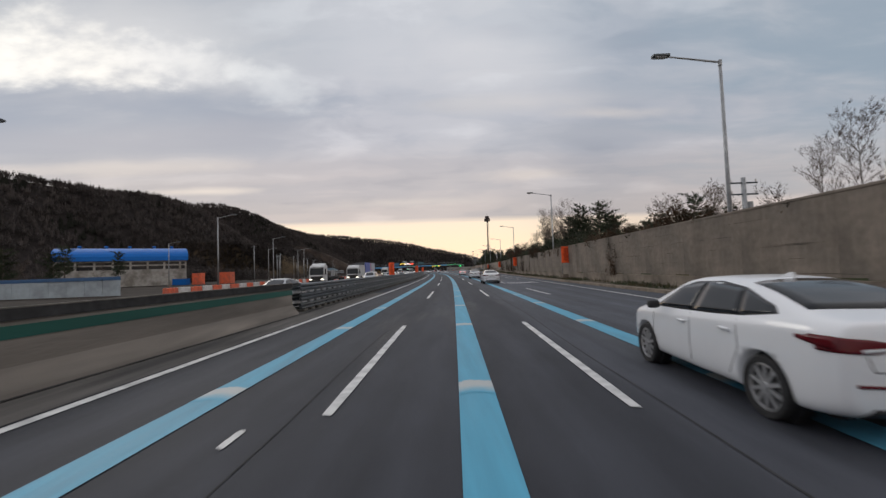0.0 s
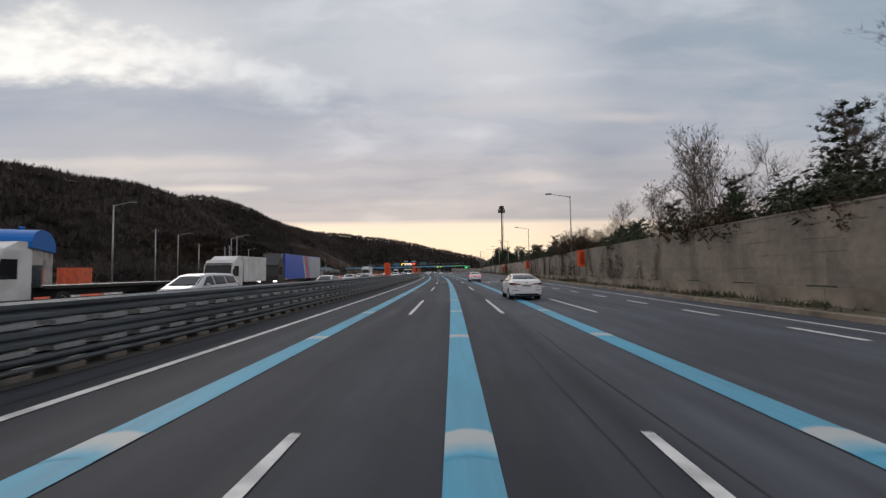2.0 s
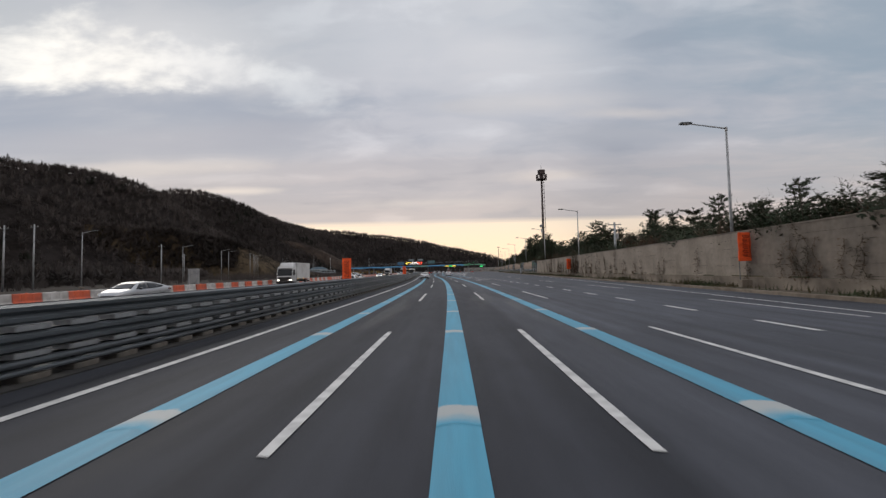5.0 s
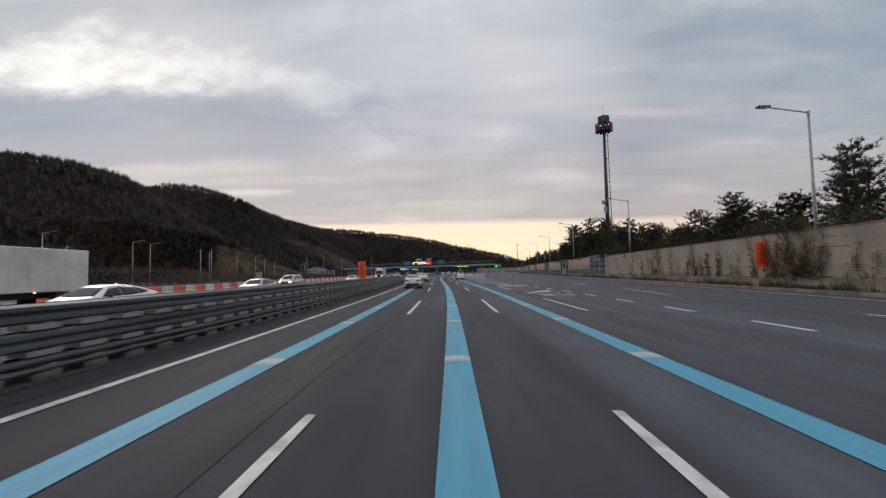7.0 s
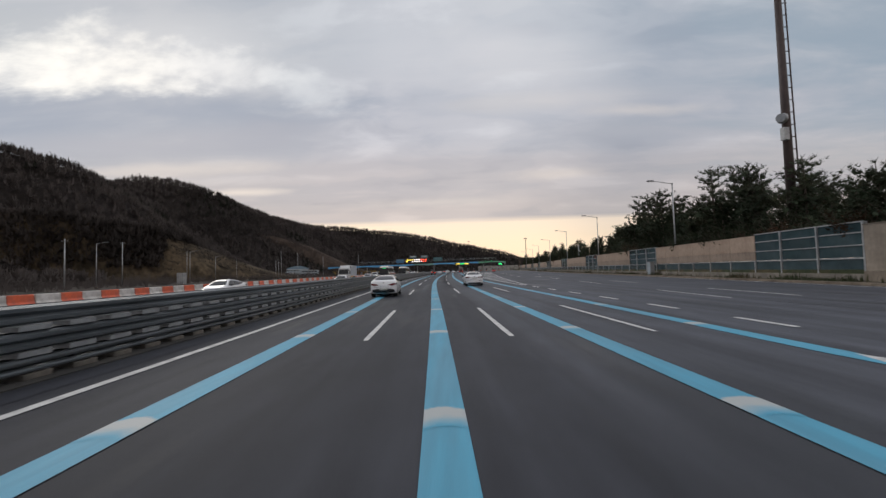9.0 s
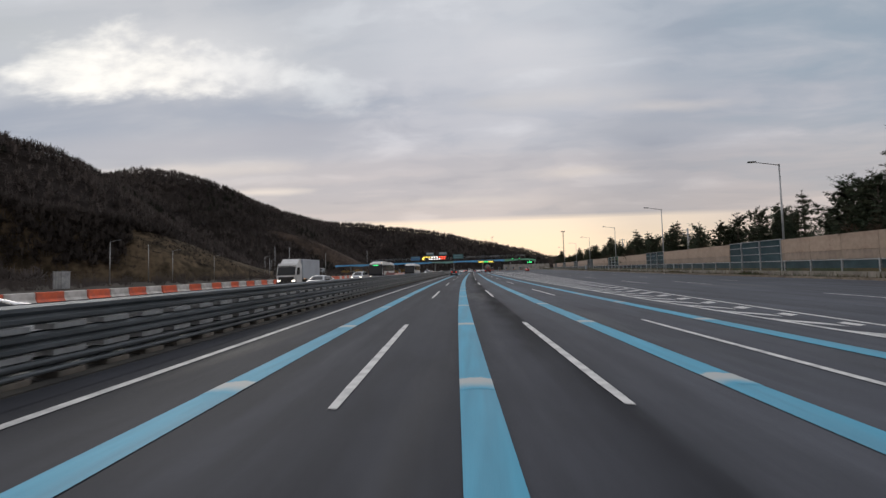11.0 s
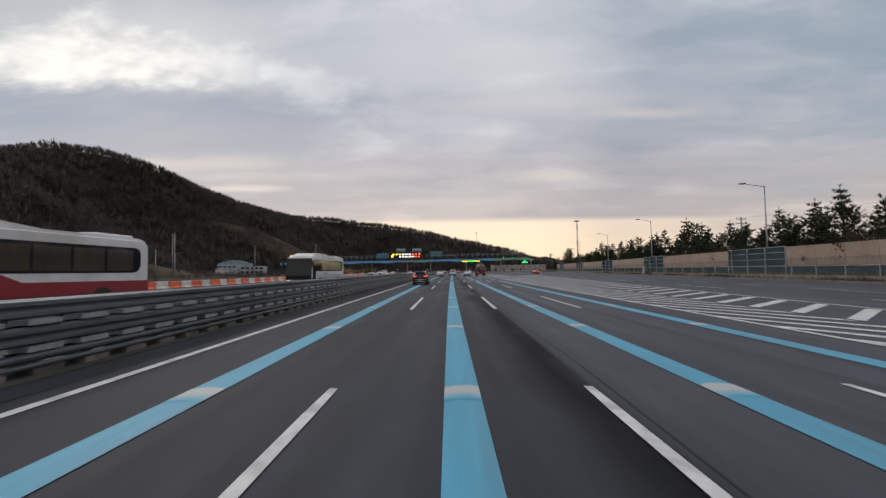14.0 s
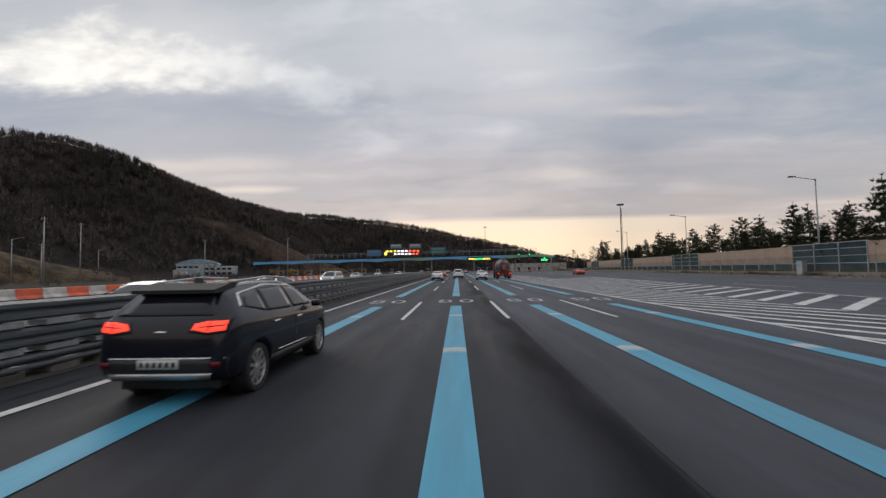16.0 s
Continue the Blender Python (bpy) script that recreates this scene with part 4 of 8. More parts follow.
def wall_poly(name, s0, s1, z0, z1, t, mat, off=0.0, bevel=0.0):
    a, b = rd(WALL(s0) + off, s0), rd(WALL(s1) + off, s1)
    L = (b - a).length
    ob = link(name, boxbm((L / 2, t / 2, (z0 + z1) / 2), (L, t, z1 - z0), bevel), mat, wall_east)
    ob.matrix_basis = Matrix.Translation((a.x, a.y, 0)) @ Matrix.Rotation(math.atan2(b.y - a.y, b.x - a.x), 4, "Z")
    # the box grows away from the traffic
    ob.matrix_basis = ob.matrix_basis @ Matrix.Diagonal((1, -1, 1, 1))
    ob.data.flip_normals()
    return ob


CONC_END = 242.0
s = -60.0
i = 0
while s < CONC_END:
    e = min(s + 5.0, CONC_END)
    wall_poly("plinth", s, e - 0.02, 0.0, 0.82, 0.5, M_PLINTH, -0.13, 0.02)
    for j, (z0, z1) in enumerate(((0.83, 1.95), (1.96, 2.95), (2.96, 3.85))):
        wall_poly("concrete_panel", s, e - 0.006, z0, z1 + 0.01, 0.35, M_CONCRETE if s < 148 else M_CONCRETE_PALE, 0.003 * (j % 2), 0.002)
    wall_poly("backing", s, e, 0.0, 3.9, 0.12, M_CONCRETE_DARK, 0.30)
    wall_poly("coping", s, e - 0.005, 3.85, 3.95, 0.5, M_CONCRETE, -0.03, 0.015)
    s, i = e, i + 1
def crack_marks():
    """Short dark joints and board marks over the concrete."""
    r = random.Random(61)
    vs, fs = [], []
    for _ in range(420):
        s0 = r.uniform(-20, CONC_END - 3)
        z = 1.0 + 0.58 * r.randint(0, 4) + r.uniform(-0.03, 0.03)
        L = r.choice((0.4, 0.7, 1.1, 1.8, 2.4)) * r.uniform(0.7, 1.2)
        h = r.uniform(0.004, 0.012)
        n = 4
        k = len(vs)
        for i in range(n + 1):
            s = s0 + L * i / n
            w = h * (0.4 if i in (0, n) else r.uniform(0.6, 1.3))
            dz_ = r.uniform(-0.012, 0.012)
            vs += [rd(WALL(s) - 0.012, s, z + dz_ - w), rd(WALL(s) - 0.012, s, z + dz_ + w)]
        fs += [(k + 2 * i, k + 2 * i + 1, k + 2 * i + 3, k + 2 * i + 2) for i in range(n)]
    tagged(mesh_ob("wall_cracking", vs, fs, M_CRACK_WALL, wall_east), "fine dark cracks and board marks", kind="stuff")


crack_marks()
BAYS = [(242, 253.5), (277, 288.5), (309, 320), (345, 356), (381, 394), (419, 431), (460, 473), (500, 512), (540, 552)]
s = CONC_END
while s < 560:
    bay = next((b for b in BAYS if b[0] - 0.01 <= s < b[1] - 0.01), None)
    stop = bay[1] if bay else min([b[0] for b in BAYS if b[0] > s] + [560])
    e = min(s + 4.0, stop)
    wall_poly("plinth", s, e, 0.0, 0.62, 0.4, M_CONCRETE_DARK, -0.03, 0.02)
    wall_poly("glass_pane", s + 0.06, e - 0.06, 0.66, 1.62, 0.03, M_GLASS_PANEL, 0.10)
    wall_poly("rail", s, e, 1.62, 1.72, 0.14, M_STEEL_LIGHT, 0.03, 0.01)
    if bay:
        for z0, z1 in ((1.74, 2.52), (2.60, 3.38), (3.46, 4.10)):
            wall_poly("glass_pane", s + 0.06, e - 0.06, z0, z1, 0.03, M_GLASS_PANEL, 0.10)
            wall_poly("rail", s, e, z1, z1 + 0.08, 0.12, M_STEEL_LIGHT, 0.04, 0.01)
    else:
        wall_poly("tan_panel", s, e - 0.03, 1.74, 2.55, 0.22, M_TAN_LOW, 0.05, 0.012)
        wall_poly("tan_panel", s, e - 0.03, 2.56, 4.05, 0.22, M_TAN_PANEL, 0.035, 0.012)
    wall_poly("post", s - 0.07, s + 0.07, 0.0, 4.15 if bay else 1.74, 0.3, M_STEEL_LIGHT, -0.02, 0.01)
    s = e
for s in (276.8, 428.0):
    c = base("control_cabinet", rpose(WALL(s) - 0.9, s, 0.12), "pale grey steel roadside cabinet below the sound wall", "cabinet", "roadside cabinets")
    part("body", boxbm((0, 0, 0.95), (0.6, 1.0, 1.9), 0.02), M_STEEL_LIGHT, c)
    part("door", boxbm((-0.31, 0, 0.95), (0.02, 0.86, 1.7), 0.008), M_PALE_WALL, c)
    part("roof", boxbm((0, 0, 1.93), (0.72, 1.1, 0.06), 0.01), M_STEEL_LIGHT, c)
    part("plinth", boxbm((0, 0, 0.05), (0.66, 1.06, 0.1)), M_CONCRETE, c)


# ---- street lamps ----
def lamp_post(name, h, arm, double=False, label="tall grey steel street lamp with a long arm over the road"):
    e = base(name, None, label, "street lamp", "street lamps")
    part("footing", boxbm((0, 0, 0.1), (0.6, 0.6, 0.3), 0.03), M_CONCRETE, e)
    part("pole", cyl(bmesh.new(), (0, 0, 0.2), (0, 0, h), 0.12, 0.07, 12), M_STEEL_LIGHT, e, smooth=True)
    for d in ((-1, 1) if double else (-1,)):
        part("arm", cyl(bmesh.new(), (0, 0, h - 0.05), (d * arm, 0, h + 0.35), 0.055, 0.04, 8), M_STEEL_LIGHT, e)
        part("collar", cyl(bmesh.new(), (0, 0, h - 0.22), (0, 0, h + 0.06), 0.095, n=10), M_STEEL_LIGHT, e)
        bm = boxbm((d * (arm + 0.35), 0, h + 0.40), (0.85, 0.34, 0.14), 0.04)
        part("lamp_head", bm, M_STEEL, e)
        part("lens", boxbm((d * (arm + 0.38), 0, h + 0.315), (0.6, 0.26, 0.03)), M_LAMP_CLEAR, e)
    return e


lp = lamp_post("street_lamp", 11.7, 2.6)
lp_s = (21.3, 60.0, 107.0, 152.0, 195.5, 230.5)
lp.matrix_basis = rpose(WALL(lp_s[0]) + 0.45, lp_s[0], 0.0)
for s in lp_s[1:]:
    copy_thing(lp, rpose(WALL(s) + 0.4, s, 0.0))
lt = lamp_post("street_lamp", 12.5, 2.6)
lt.matrix_basis = rpose(WALL(271) + 0.4, 271)
for s in (309.0, 346.0, 385.0, 426.5, 466.0, 506.0):
    copy_thing(lt, rpose(WALL(s) + 0.4, s))
ll = lamp_post("street_lamp", 10.3, 2.0, label="slender grey street lamp on the far side of the works")
lpts = ((-33.7, 61), (-27.4, 22.4), (-67.5, 103.5), (-41, 100), (-51.4, 152), (-57.7, 141), (-67, 202), (-73, 247), (-74.3, 277), (-80.5, 314), (-84, 355), (-98, 395), (-112, 440), (-101, 464), (-120, 509.5), (-73, 269.4), (-48, 147.4))
ll.matrix_basis = rpose(lpts[0][0], lpts[0][1], 0, 180)
for u, s in lpts[1:]:
    copy_thing(ll, rpose(u, s, 0, 180))
for i, (u, s, h) in enumerate(((-62, 140.2, 11.6), (-70, 190, 10.5), (-75.3, 300.3, 10.3), (-80, 260, 9), (-95, 340, 13), (-125.7, 419, 14.7), (-108, 489.4, 17.0), (-103, 473, 10), (-90, 520, 14), (-70, 545, 16), (-58, 150, 9), (-66, 225, 9.5), (-71.6, 197.2, 11.5), (-84.5, 455, 14))):
    u_ = base("utility_pole", rpose(u, s), "plain grey concrete utility pole with a short crossbar", "utility pole", "utility poles")
    part("pole", cyl(bmesh.new(), (0, 0, -0.2), (0, 0, h), 0.16, 0.10, 10), M_STEEL_LIGHT, u_, smooth=True)
    part("crossbar", boxbm((0, 0, h - 0.5), (1.4, 0.08, 0.1), 0.01), M_STEEL, u_)
    for x in (-0.6, 0.6):
        part("insulator", cyl(bmesh.new(), (x, 0, h - 0.45), (x, 0, h - 0.25), 0.04, 0.03, 6), M_WHITE_PLASTIC, u_)


for u, s, h in ((24.0, 180.8, 8.0), (19.0, 28.0, 7.0), (50.0, 401.0, 10.2), (40.5, 339.5, 8.1)):
    u_ = base("utility_pole", rpose(u, s, 0.0), "grey concrete utility pole with crossbars behind the wall", "utility pole", "utility poles")
    part("pole", cyl(bmesh.new(), (0, 0, -0.2), (0, 0, h), 0.19, 0.14, 12), M_STEEL_LIGHT, u_, smooth=True)
    for z in (h - 0.35, h - 1.1):
        part("crossbar", boxbm((0, 0, z), (1.8, 0.09, 0.1), 0.01), M_STEEL, u_)
        for x in (-0.8, 0.0, 0.8):
            part("insulator", cyl(bmesh.new(), (x, 0, z + 0.05), (x, 0, z + 0.24), 0.05, 0.035, 6), M_WHITE_PLASTIC, u_)
    part("transformer", cyl(bmesh.new(), (0.32, 0, h - 2.4), (0.32, 0, h - 1.6), 0.2, n=10), M_STEEL_LIGHT, u_)


def wire(p, q, sag):
    vs, fs = [], []
    n = 12
    for i in range(n + 1):
        t = i / n
        c = p.lerp(q, t) - Vector((0, 0, 4 * sag * t * (1 - t)))
        vs += [c + Vector((0.010 * math.cos(j * 2.09), 0, 0.010 * math.sin(j * 2.09))) for j in range(3)]
    for i in range(n):
        k = 3 * i
        fs += [(k + j, k + (j + 1) % 3, k + 3 + (j + 1) % 3, k + 3 + j) for j in range(3)]
    tagged(mesh_ob("overhead_wire", vs, fs, M_DARK), "thin black overhead wire between utility poles", "wire", "overhead wires")


for a, b in (((40.5, 339.5, 8.1), (50.0, 401.0, 10.2)),):
    for x in (-0.8,):
        wire(rd(a[0] + x, a[1], a[2] - 0.08), rd(b[0] + x, b[1], b[2] - 0.08), 0.9)


# ---- the mast with its crown of antennas ----
def antenna_mast(m, h, r, crown):
    e = base("antenna_mast", m, "tall dark red steel mast with a crown of antenna panels", "mast", "masts")
    part("shaft", cyl(bmesh.new(), (0, 0, 0), (0, 0, h), 0.30 * r, 0.17 * r, 14), M_MAST, e, smooth=True)
    part("ladder_rail", cyl(bmesh.new(), (0.62 * r, 0.0, 1), (0.45 * r, 0.0, h - 1), 0.07, n=6), M_MAST, e)
    for k in range(int(h / 1.2) if crown else 0):
        part("rung", cyl(bmesh.new(), (0.2 * r, 0, 1.5 + k * 1.2), (0.56 * r, 0, 1.5 + k * 1.2), 0.05, n=5), M_MAST, e)
    if crown:
        for z, pr in ((h - 2.9, 1.5), (h - 1.1, 1.0)):
            bm = bmesh.new()
            bmesh.ops.create_cone(bm, cap_ends=True, segments=16, radius1=pr, radius2=pr * 1.05, depth=0.14, matrix=Matrix.Translation((0, 0, z)))
            part("platform", bm, M_MAST, e)
        for k in range(12):
            a = k * math.tau / 12
            for z, hh, pr in ((h - 2.3, 1.7, 1.6), (h - 0.6, 1.3, 1.05)):
                bm = boxbm((pr, 0, 0), (0.18, 0.5, hh), 0.03)
                bm.transform(Matrix.Translation((0, 0, z)) @ Matrix.Rotation(a + 0.13 * (z > h - 1), 4, "Z"))
                part("antenna_panel", bm, M_MAST, e)
        part("lightning_rod", cyl(bmesh.new(), (0, 0, h), (0, 0, h + 2.6), 0.05, 0.02, 6), M_STEEL, e)
        part("dish", cyl(bmesh.new(), (-0.6, -0.3, h * 0.46), (-0.95, -0.5, h * 0.46), 0.5, 0.42, 14), M_STEEL_LIGHT, e)
        part("equipment_box", boxbm((-0.55, -0.4, h * 0.45 - 1.2), (0.5, 0.5, 1.2), 0.02), M_STEEL_LIGHT, e)
    else:
        for k in range(5):
            a = k * math.tau / 5
            part("floodlight", box(bmesh.new(), (math.cos(a) * 0.8, math.sin(a) * 0.8, h), (0.6, 0.6, 0.5), 0.05), M_STEEL, e)
    return e


antenna_mast(rpose(34.2, 253.9), 33.0, 1.5, True)
antenna_mast(rpose(54.9, 514.0), 22.4, 0.7, False)
antenna_mast(rpose(22.0, 700.0), 34.0, 0.4, False)

# ---- hills ----
RIDGE = ((-430, 60, 84), (-395, 370, 92), (-362, 520, 104), (-374, 632, 93), (-374, 745, 121), (-345, 830, 108), (-322, 930, 100), (-268, 1040, 88), (-157, 1050, 77), (-64, 1050, 65),
         (-8, 1050, 47), (78, 1050, 35), (142, 1050, 21), (260, 1080, 2))


def hill_height(x, y):
    best = 0.0
    for (x0, y0, h0), (x1, y1, h1) in zip(RIDGE, RIDGE[1:]):
        dx_, dy_ = x1 - x0, y1 - y0
        t = max(0.0, min(1.0, ((x - x0) * dx_ + (y - y0) * dy_) / (dx_ * dx_ + dy_ * dy_)))
        d = math.hypot(x - x0 - t * dx_, y - y0 - t * dy_)
        h = h0 + (h1 - h0) * t
        w = 60 + 1.55 * h
        k = max(0.0, 1 - d / w)
        best = max(best, h * (k * k * (3 - 2 * k)) ** 0.8)
    if best > 0:
        f = min(1, best / 25)
        best += f * (7 * noise.noise((x * 0.012, y * 0.012, 0.3)) + 3.0 * noise.noise((x * 0.035, y * 0.035, 5.1)))
    return best


hv, hf = [], []
hx = np.arange(-720, 384, 12.0)
hy = np.arange(0, 1260, 12.0)
for y in hy:
    for x in hx:
        hv.append((x, y, hill_height(x, y) - 0.4))
nx = len(hx)
for j in range(len(hy) - 1):
    for i in range(nx - 1):
        a = j * nx + i
        if max(hv[a][2], hv[a + 1][2], hv[a + nx][2], hv[a + nx + 1][2]) > -0.35:
            hf.append((a, a + 1, a + nx + 1, a + nx))
hill = tagged(mesh_ob("hill", hv, hf, M_WOODFLOOR, smooth=True), "brown wooded winter hill beyond the motorway", "hill", kind="structure")


def cut_slope(label, spine, width, mat):
    """A bare bank, from a spine of (x, y, height)."""
    vs, fs = [], []
    rows, cols = 26, 15
    for i in range(rows):
        f = i / (rows - 1) * (len(spine) - 1)
        k = min(int(f), len(spine) - 2)
        t = f - k
        p = [spine[k][q] + (spine[k + 1][q] - spine[k][q]) * t for q in range(3)]
        for j in range(cols):
            c = -1 + 2 * j / (cols - 1)
            prof = max(0.0, 1 - abs(c)) ** 0.9
            terrace = 0.9 * math.sin(prof * 14) if p[2] > 6 else 0
            z = p[2] * prof + terrace * 0.35 + 0.9 * noise.noise((p[0] * 0.1 + c * 4, p[1] * 0.08, 2.2)) * (1 if prof > 0.05 else 0)
            vs.append((p[0] + c * width * 0.92, p[1] + c * width * 0.25, max(-0.3, z) if 0 < j < cols - 1 else -0.3))
    for i in range(rows - 1):
        for j in range(cols - 1):
            a = i * cols + j
            fs.append((a, a + 1, a + cols + 1, a + cols))
    r = random.Random(len(label))
    for _ in range(5200):
        i, j = r.randrange(rows - 1), r.randrange(2, cols - 2)
        a, b = Vector(vs[i * cols + j]), Vector(vs[(i + 1) * cols + j + 1])
        if (noise.noise((a.x * 0.06, a.y * 0.06, 4.0)) < (-0.15 if a.x > -147 else -0.9) and a.y < 600) or a.z < 0.5 or (a.y > 600 and noise.noise((a.x * 0.05, a.y * 0.05, 4.0)) < 0.28):
            continue
        p = a.lerp(b, r.random())
        BRUSH.append((p.x + r.uniform(-1, 1), p.y + r.uniform(-1, 1), p.z - 0.3))
    return tagged(mesh_ob("bank", vs, fs, mat, smooth=True), label, "bank", kind="structure")


BRUSH = []


cut_slope("bare tan cut slope with dry grass at the foot of the hill", ((-235, 402, 38), (-185, 412, 32), (-156, 435, 26), (-143, 470, 17), (-136, 494, 8.5), (-129, 518, 0)), 32, M_CUT)
cut_slope("bare brown cut slope below the far wooded ridge", ((-250, 705, 56), (-205, 722, 46), (-179, 738, 37), (-142, 770, 15), (-125, 785, 0)), 40, M_CUT_RED)


# ---- woods on the hills: bare crowns and pines, far off ----
def bare_crown(vs, fs, r, x, y, h, th):
    """A leafless crown: short stem and a dome of fine twigs."""
    n = r.randint(20, 26)
    w = th * r.uniform(0.30, 0.46)
    cz = h + th * 0.42
    for q in range(n):
        a = r.random() * math.tau
        e = math.asin(r.uniform(-0.55, 1.0))
        ca, sa, ce, se = math.cos(a), math.sin(a), math.cos(e), math.sin(e)
        k = r.uniform(0.8, 1.15)
        tip = (x + w * ce * ca * k, y + w * ce * sa * k, cz + th * 0.56 * se * k)
        root = (x + w * 0.25 * ca, y + w * 0.25 * sa, cz - th * 0.12 + th * 0.2 * se)
        t = r.uniform(0.18, 0.42)
        px, py = -sa * t, ca * t
        b0 = len(vs)
        mx, my, mz = ((root[i] * 0.45 + tip[i] * 0.55) for i in range(3))
        j = r.uniform(-0.4, 0.4)
        vs += [(root[0] - px, root[1] - py, root[2]), (root[0] + px, root[1] + py, root[2]), tip,
               (mx, my, mz), (mx + px, my + py, mz + t), (tip[0] + w * 0.4 * j - py * 2, tip[1] + w * 0.4 * j + px * 2, tip[2] - th * 0.06)]
        fs += [(b0, b0 + 1, b0 + 2), (b0 + 3, b0 + 4, b0 + 5)]
    b0 = len(vs)
    vs += [(x - 0.13, y, h - 0.5), (x + 0.13, y, h - 0.5), (x + 0.05, y, h + th * 0.7), (x, y + 0.13, h - 0.5)]
    fs += [(b0, b0 + 1, b0 + 2), (b0 + 1, b0 + 3, b0 + 2)]


def woods():
    r = random.Random(11)
    vb, fb, vp, fp = [], [], [], []
    made = 0
    tries = 0
    while made < 19000 and tries < 150000:
        tries += 1
        x, y = r.uniform(-540, 240), r.uniform(60, 1090)
        # thin out what is far behind the crest
        h = hill_height(x, y)
        if h < 3:
            continue
        if h < 14 and r.random() < 0.35:
            continue
        pine = noise.noise((x * 0.016, y * 0.016, 8.0)) > 0.36 and r.random() < 0.6
        th = r.uniform(6.0, 10.5) * (0.8 if h < 20 else 1)
        if pine:
            th *= 0.7
            k0 = len(vp)
            w = th * r.uniform(0.24, 0.34)
            a0 = r.random() * 6
            for lv in range(3):
                zb, zt, ww = h + th * (0.18 + 0.24 * lv), h + th * (0.55 + 0.24 * lv), w * (1 - 0.25 * lv)
                b0 = len(vp)
                for q in range(5):
                    a = a0 + q * math.tau / 5 + lv
                    rr = ww * r.uniform(0.7, 1.25)
                    vp.append((x + rr * math.cos(a), y + rr * math.sin(a), zb + r.uniform(-0.5, 0.5)))
                vp.append((x + r.uniform(-.3, .3), y, min(zt, h + th)))
                fp += [(b0 + q, b0 + (q + 1) % 5, b0 + 5) for q in range(5)]
        else:
            bare_crown(vb, fb, r, x, y, h, th)
        made += 1
    # scrub and small trees on the flat ground below the hill
    for _ in range(1500):
        p = rd(r.uniform(-170, -48) , r.uniform(95, 580))
        if p.y > 165 and hill_height(p.x, p.y) < 3 and math.hypot(p.x + 133, p.y - 580) > 24 and math.hypot(p.x + 90, p.y - 128) > 21 and p.x < -46 - p.y * 0.06 and noise.noise((p.x * 0.03, p.y * 0.02, 1.0)) > -0.2:
            BRUSH.append((p.x, p.y, -0.2))
            BRUSH.append((p.x + r.uniform(-1.5, 1.5), p.y + r.uniform(-2, 2), -0.2))
    # close woods between the works and the hill
    for _ in range(2600):
        x, y = r.uniform(-230, -92), r.uniform(165, 405)
        if hill_height(x, y) > 3 or x > -92 - 0.34 * max(0, y - 235) or noise.noise((x * 0.02, y * 0.02, 3.0)) < -0.35:
            continue
        bare_crown(vb, fb, r, x, y, -0.2, r.uniform(4.5, 8.5))
    for x, y, z in BRUSH:
        if z > 0 and x < -148 and y < 600:
            if r.random() < 0.7:
                bare_crown(vb, fb, r, x, y, z, r.uniform(4.0, 7.5))
            continue
        th = r.uniform(0.7, 2.8) if x > -160 and z > 0 else r.uniform(1.5, 5.0) if z > 0 else r.uniform(1.2, 5.0)
        for q in range(11):
            a = r.random() * math.tau
            rr = th * r.uniform(0.1, 0.55)
            t = r.uniform(0.02, 0.06)
            bx, by = x + rr * 0.3 * math.cos(a), y + rr * 0.3 * math.sin(a)
            b0 = len(vb)
            vb += [(bx - t, by, z), (bx + t, by, z), (x + rr * math.cos(a), y + rr * math.sin(a), z + th * r.uniform(0.5, 1.0))]
            fb.append((b0, b0 + 1, b0 + 2))
    tagged(mesh_ob("bare_woods", vb, fb, M_FAR_TWIG), "bare brown deciduous woods covering the hill", "woods", kind="stuff")
    tagged(mesh_ob("pine_woods", vp, fp, M_FAR_PINE), "dark green pines among the bare woods of the hill", "woods", kind="stuff")


woods()

# ---- trees behind the wall ----
def tube(vs, fs, p, q, r0, r1, n=4):
    d = (q - p).normalized()
    a = d.orthogonal().normalized()
    b = d.cross(a)
    k = len(vs)
    for c, r in ((p, r0), (q, r1)):
        for i in range(n):
            t = math.tau * i / n
            vs.append(c + (a * math.cos(t) + b * math.sin(t)) * r)
    for i in range(n):
        fs.append((k + i, k + (i + 1) % n, k + n + (i + 1) % n, k + n + i))


def grow(vs, fs, tw, r, p, d, length, rad, depth, lift):
    """One limb and what it carries; twigs go to a list of their own."""
    segs = 3 if depth > 1 else 2
    for i in range(segs):
        q = p + d * (length / segs)
        tube(vs, fs, p, q, rad * (1 - 0.25 * i / segs), rad * (1 - 0.25 * (i + 1) / segs), 5 if depth > 2 else 3)
        p = q
        d = (d + Vector((r.uniform(-1, 1), r.uniform(-1, 1), r.uniform(-0.4, 1) * lift)) * 0.13).normalized()
        if depth > 0 and (i > 0 or depth < 3):
            for _ in range(2 if depth > 1 else 3):
                side = Vector((r.uniform(-1, 1), r.uniform(-1, 1), r.uniform(-0.1, 0.9))).normalized()
                grow(vs, fs, tw, r, p, (d * 0.75 + side * 0.75).normalized(), length * r.uniform(0.5, 0.72), rad * 0.5, depth - 1, lift)
    if depth == 0:
        for _ in range(4):
            e = p + (d + Vector((r.uniform(-1, 1), r.uniform(-1, 1), r.uniform(-0.2, 1.2))) * 0.7).normalized() * length * r.uniform(0.5, 0.9)
            w = Vector((0.006, 0.006, 0.003))
            tw.append((p - w, p + w, e))


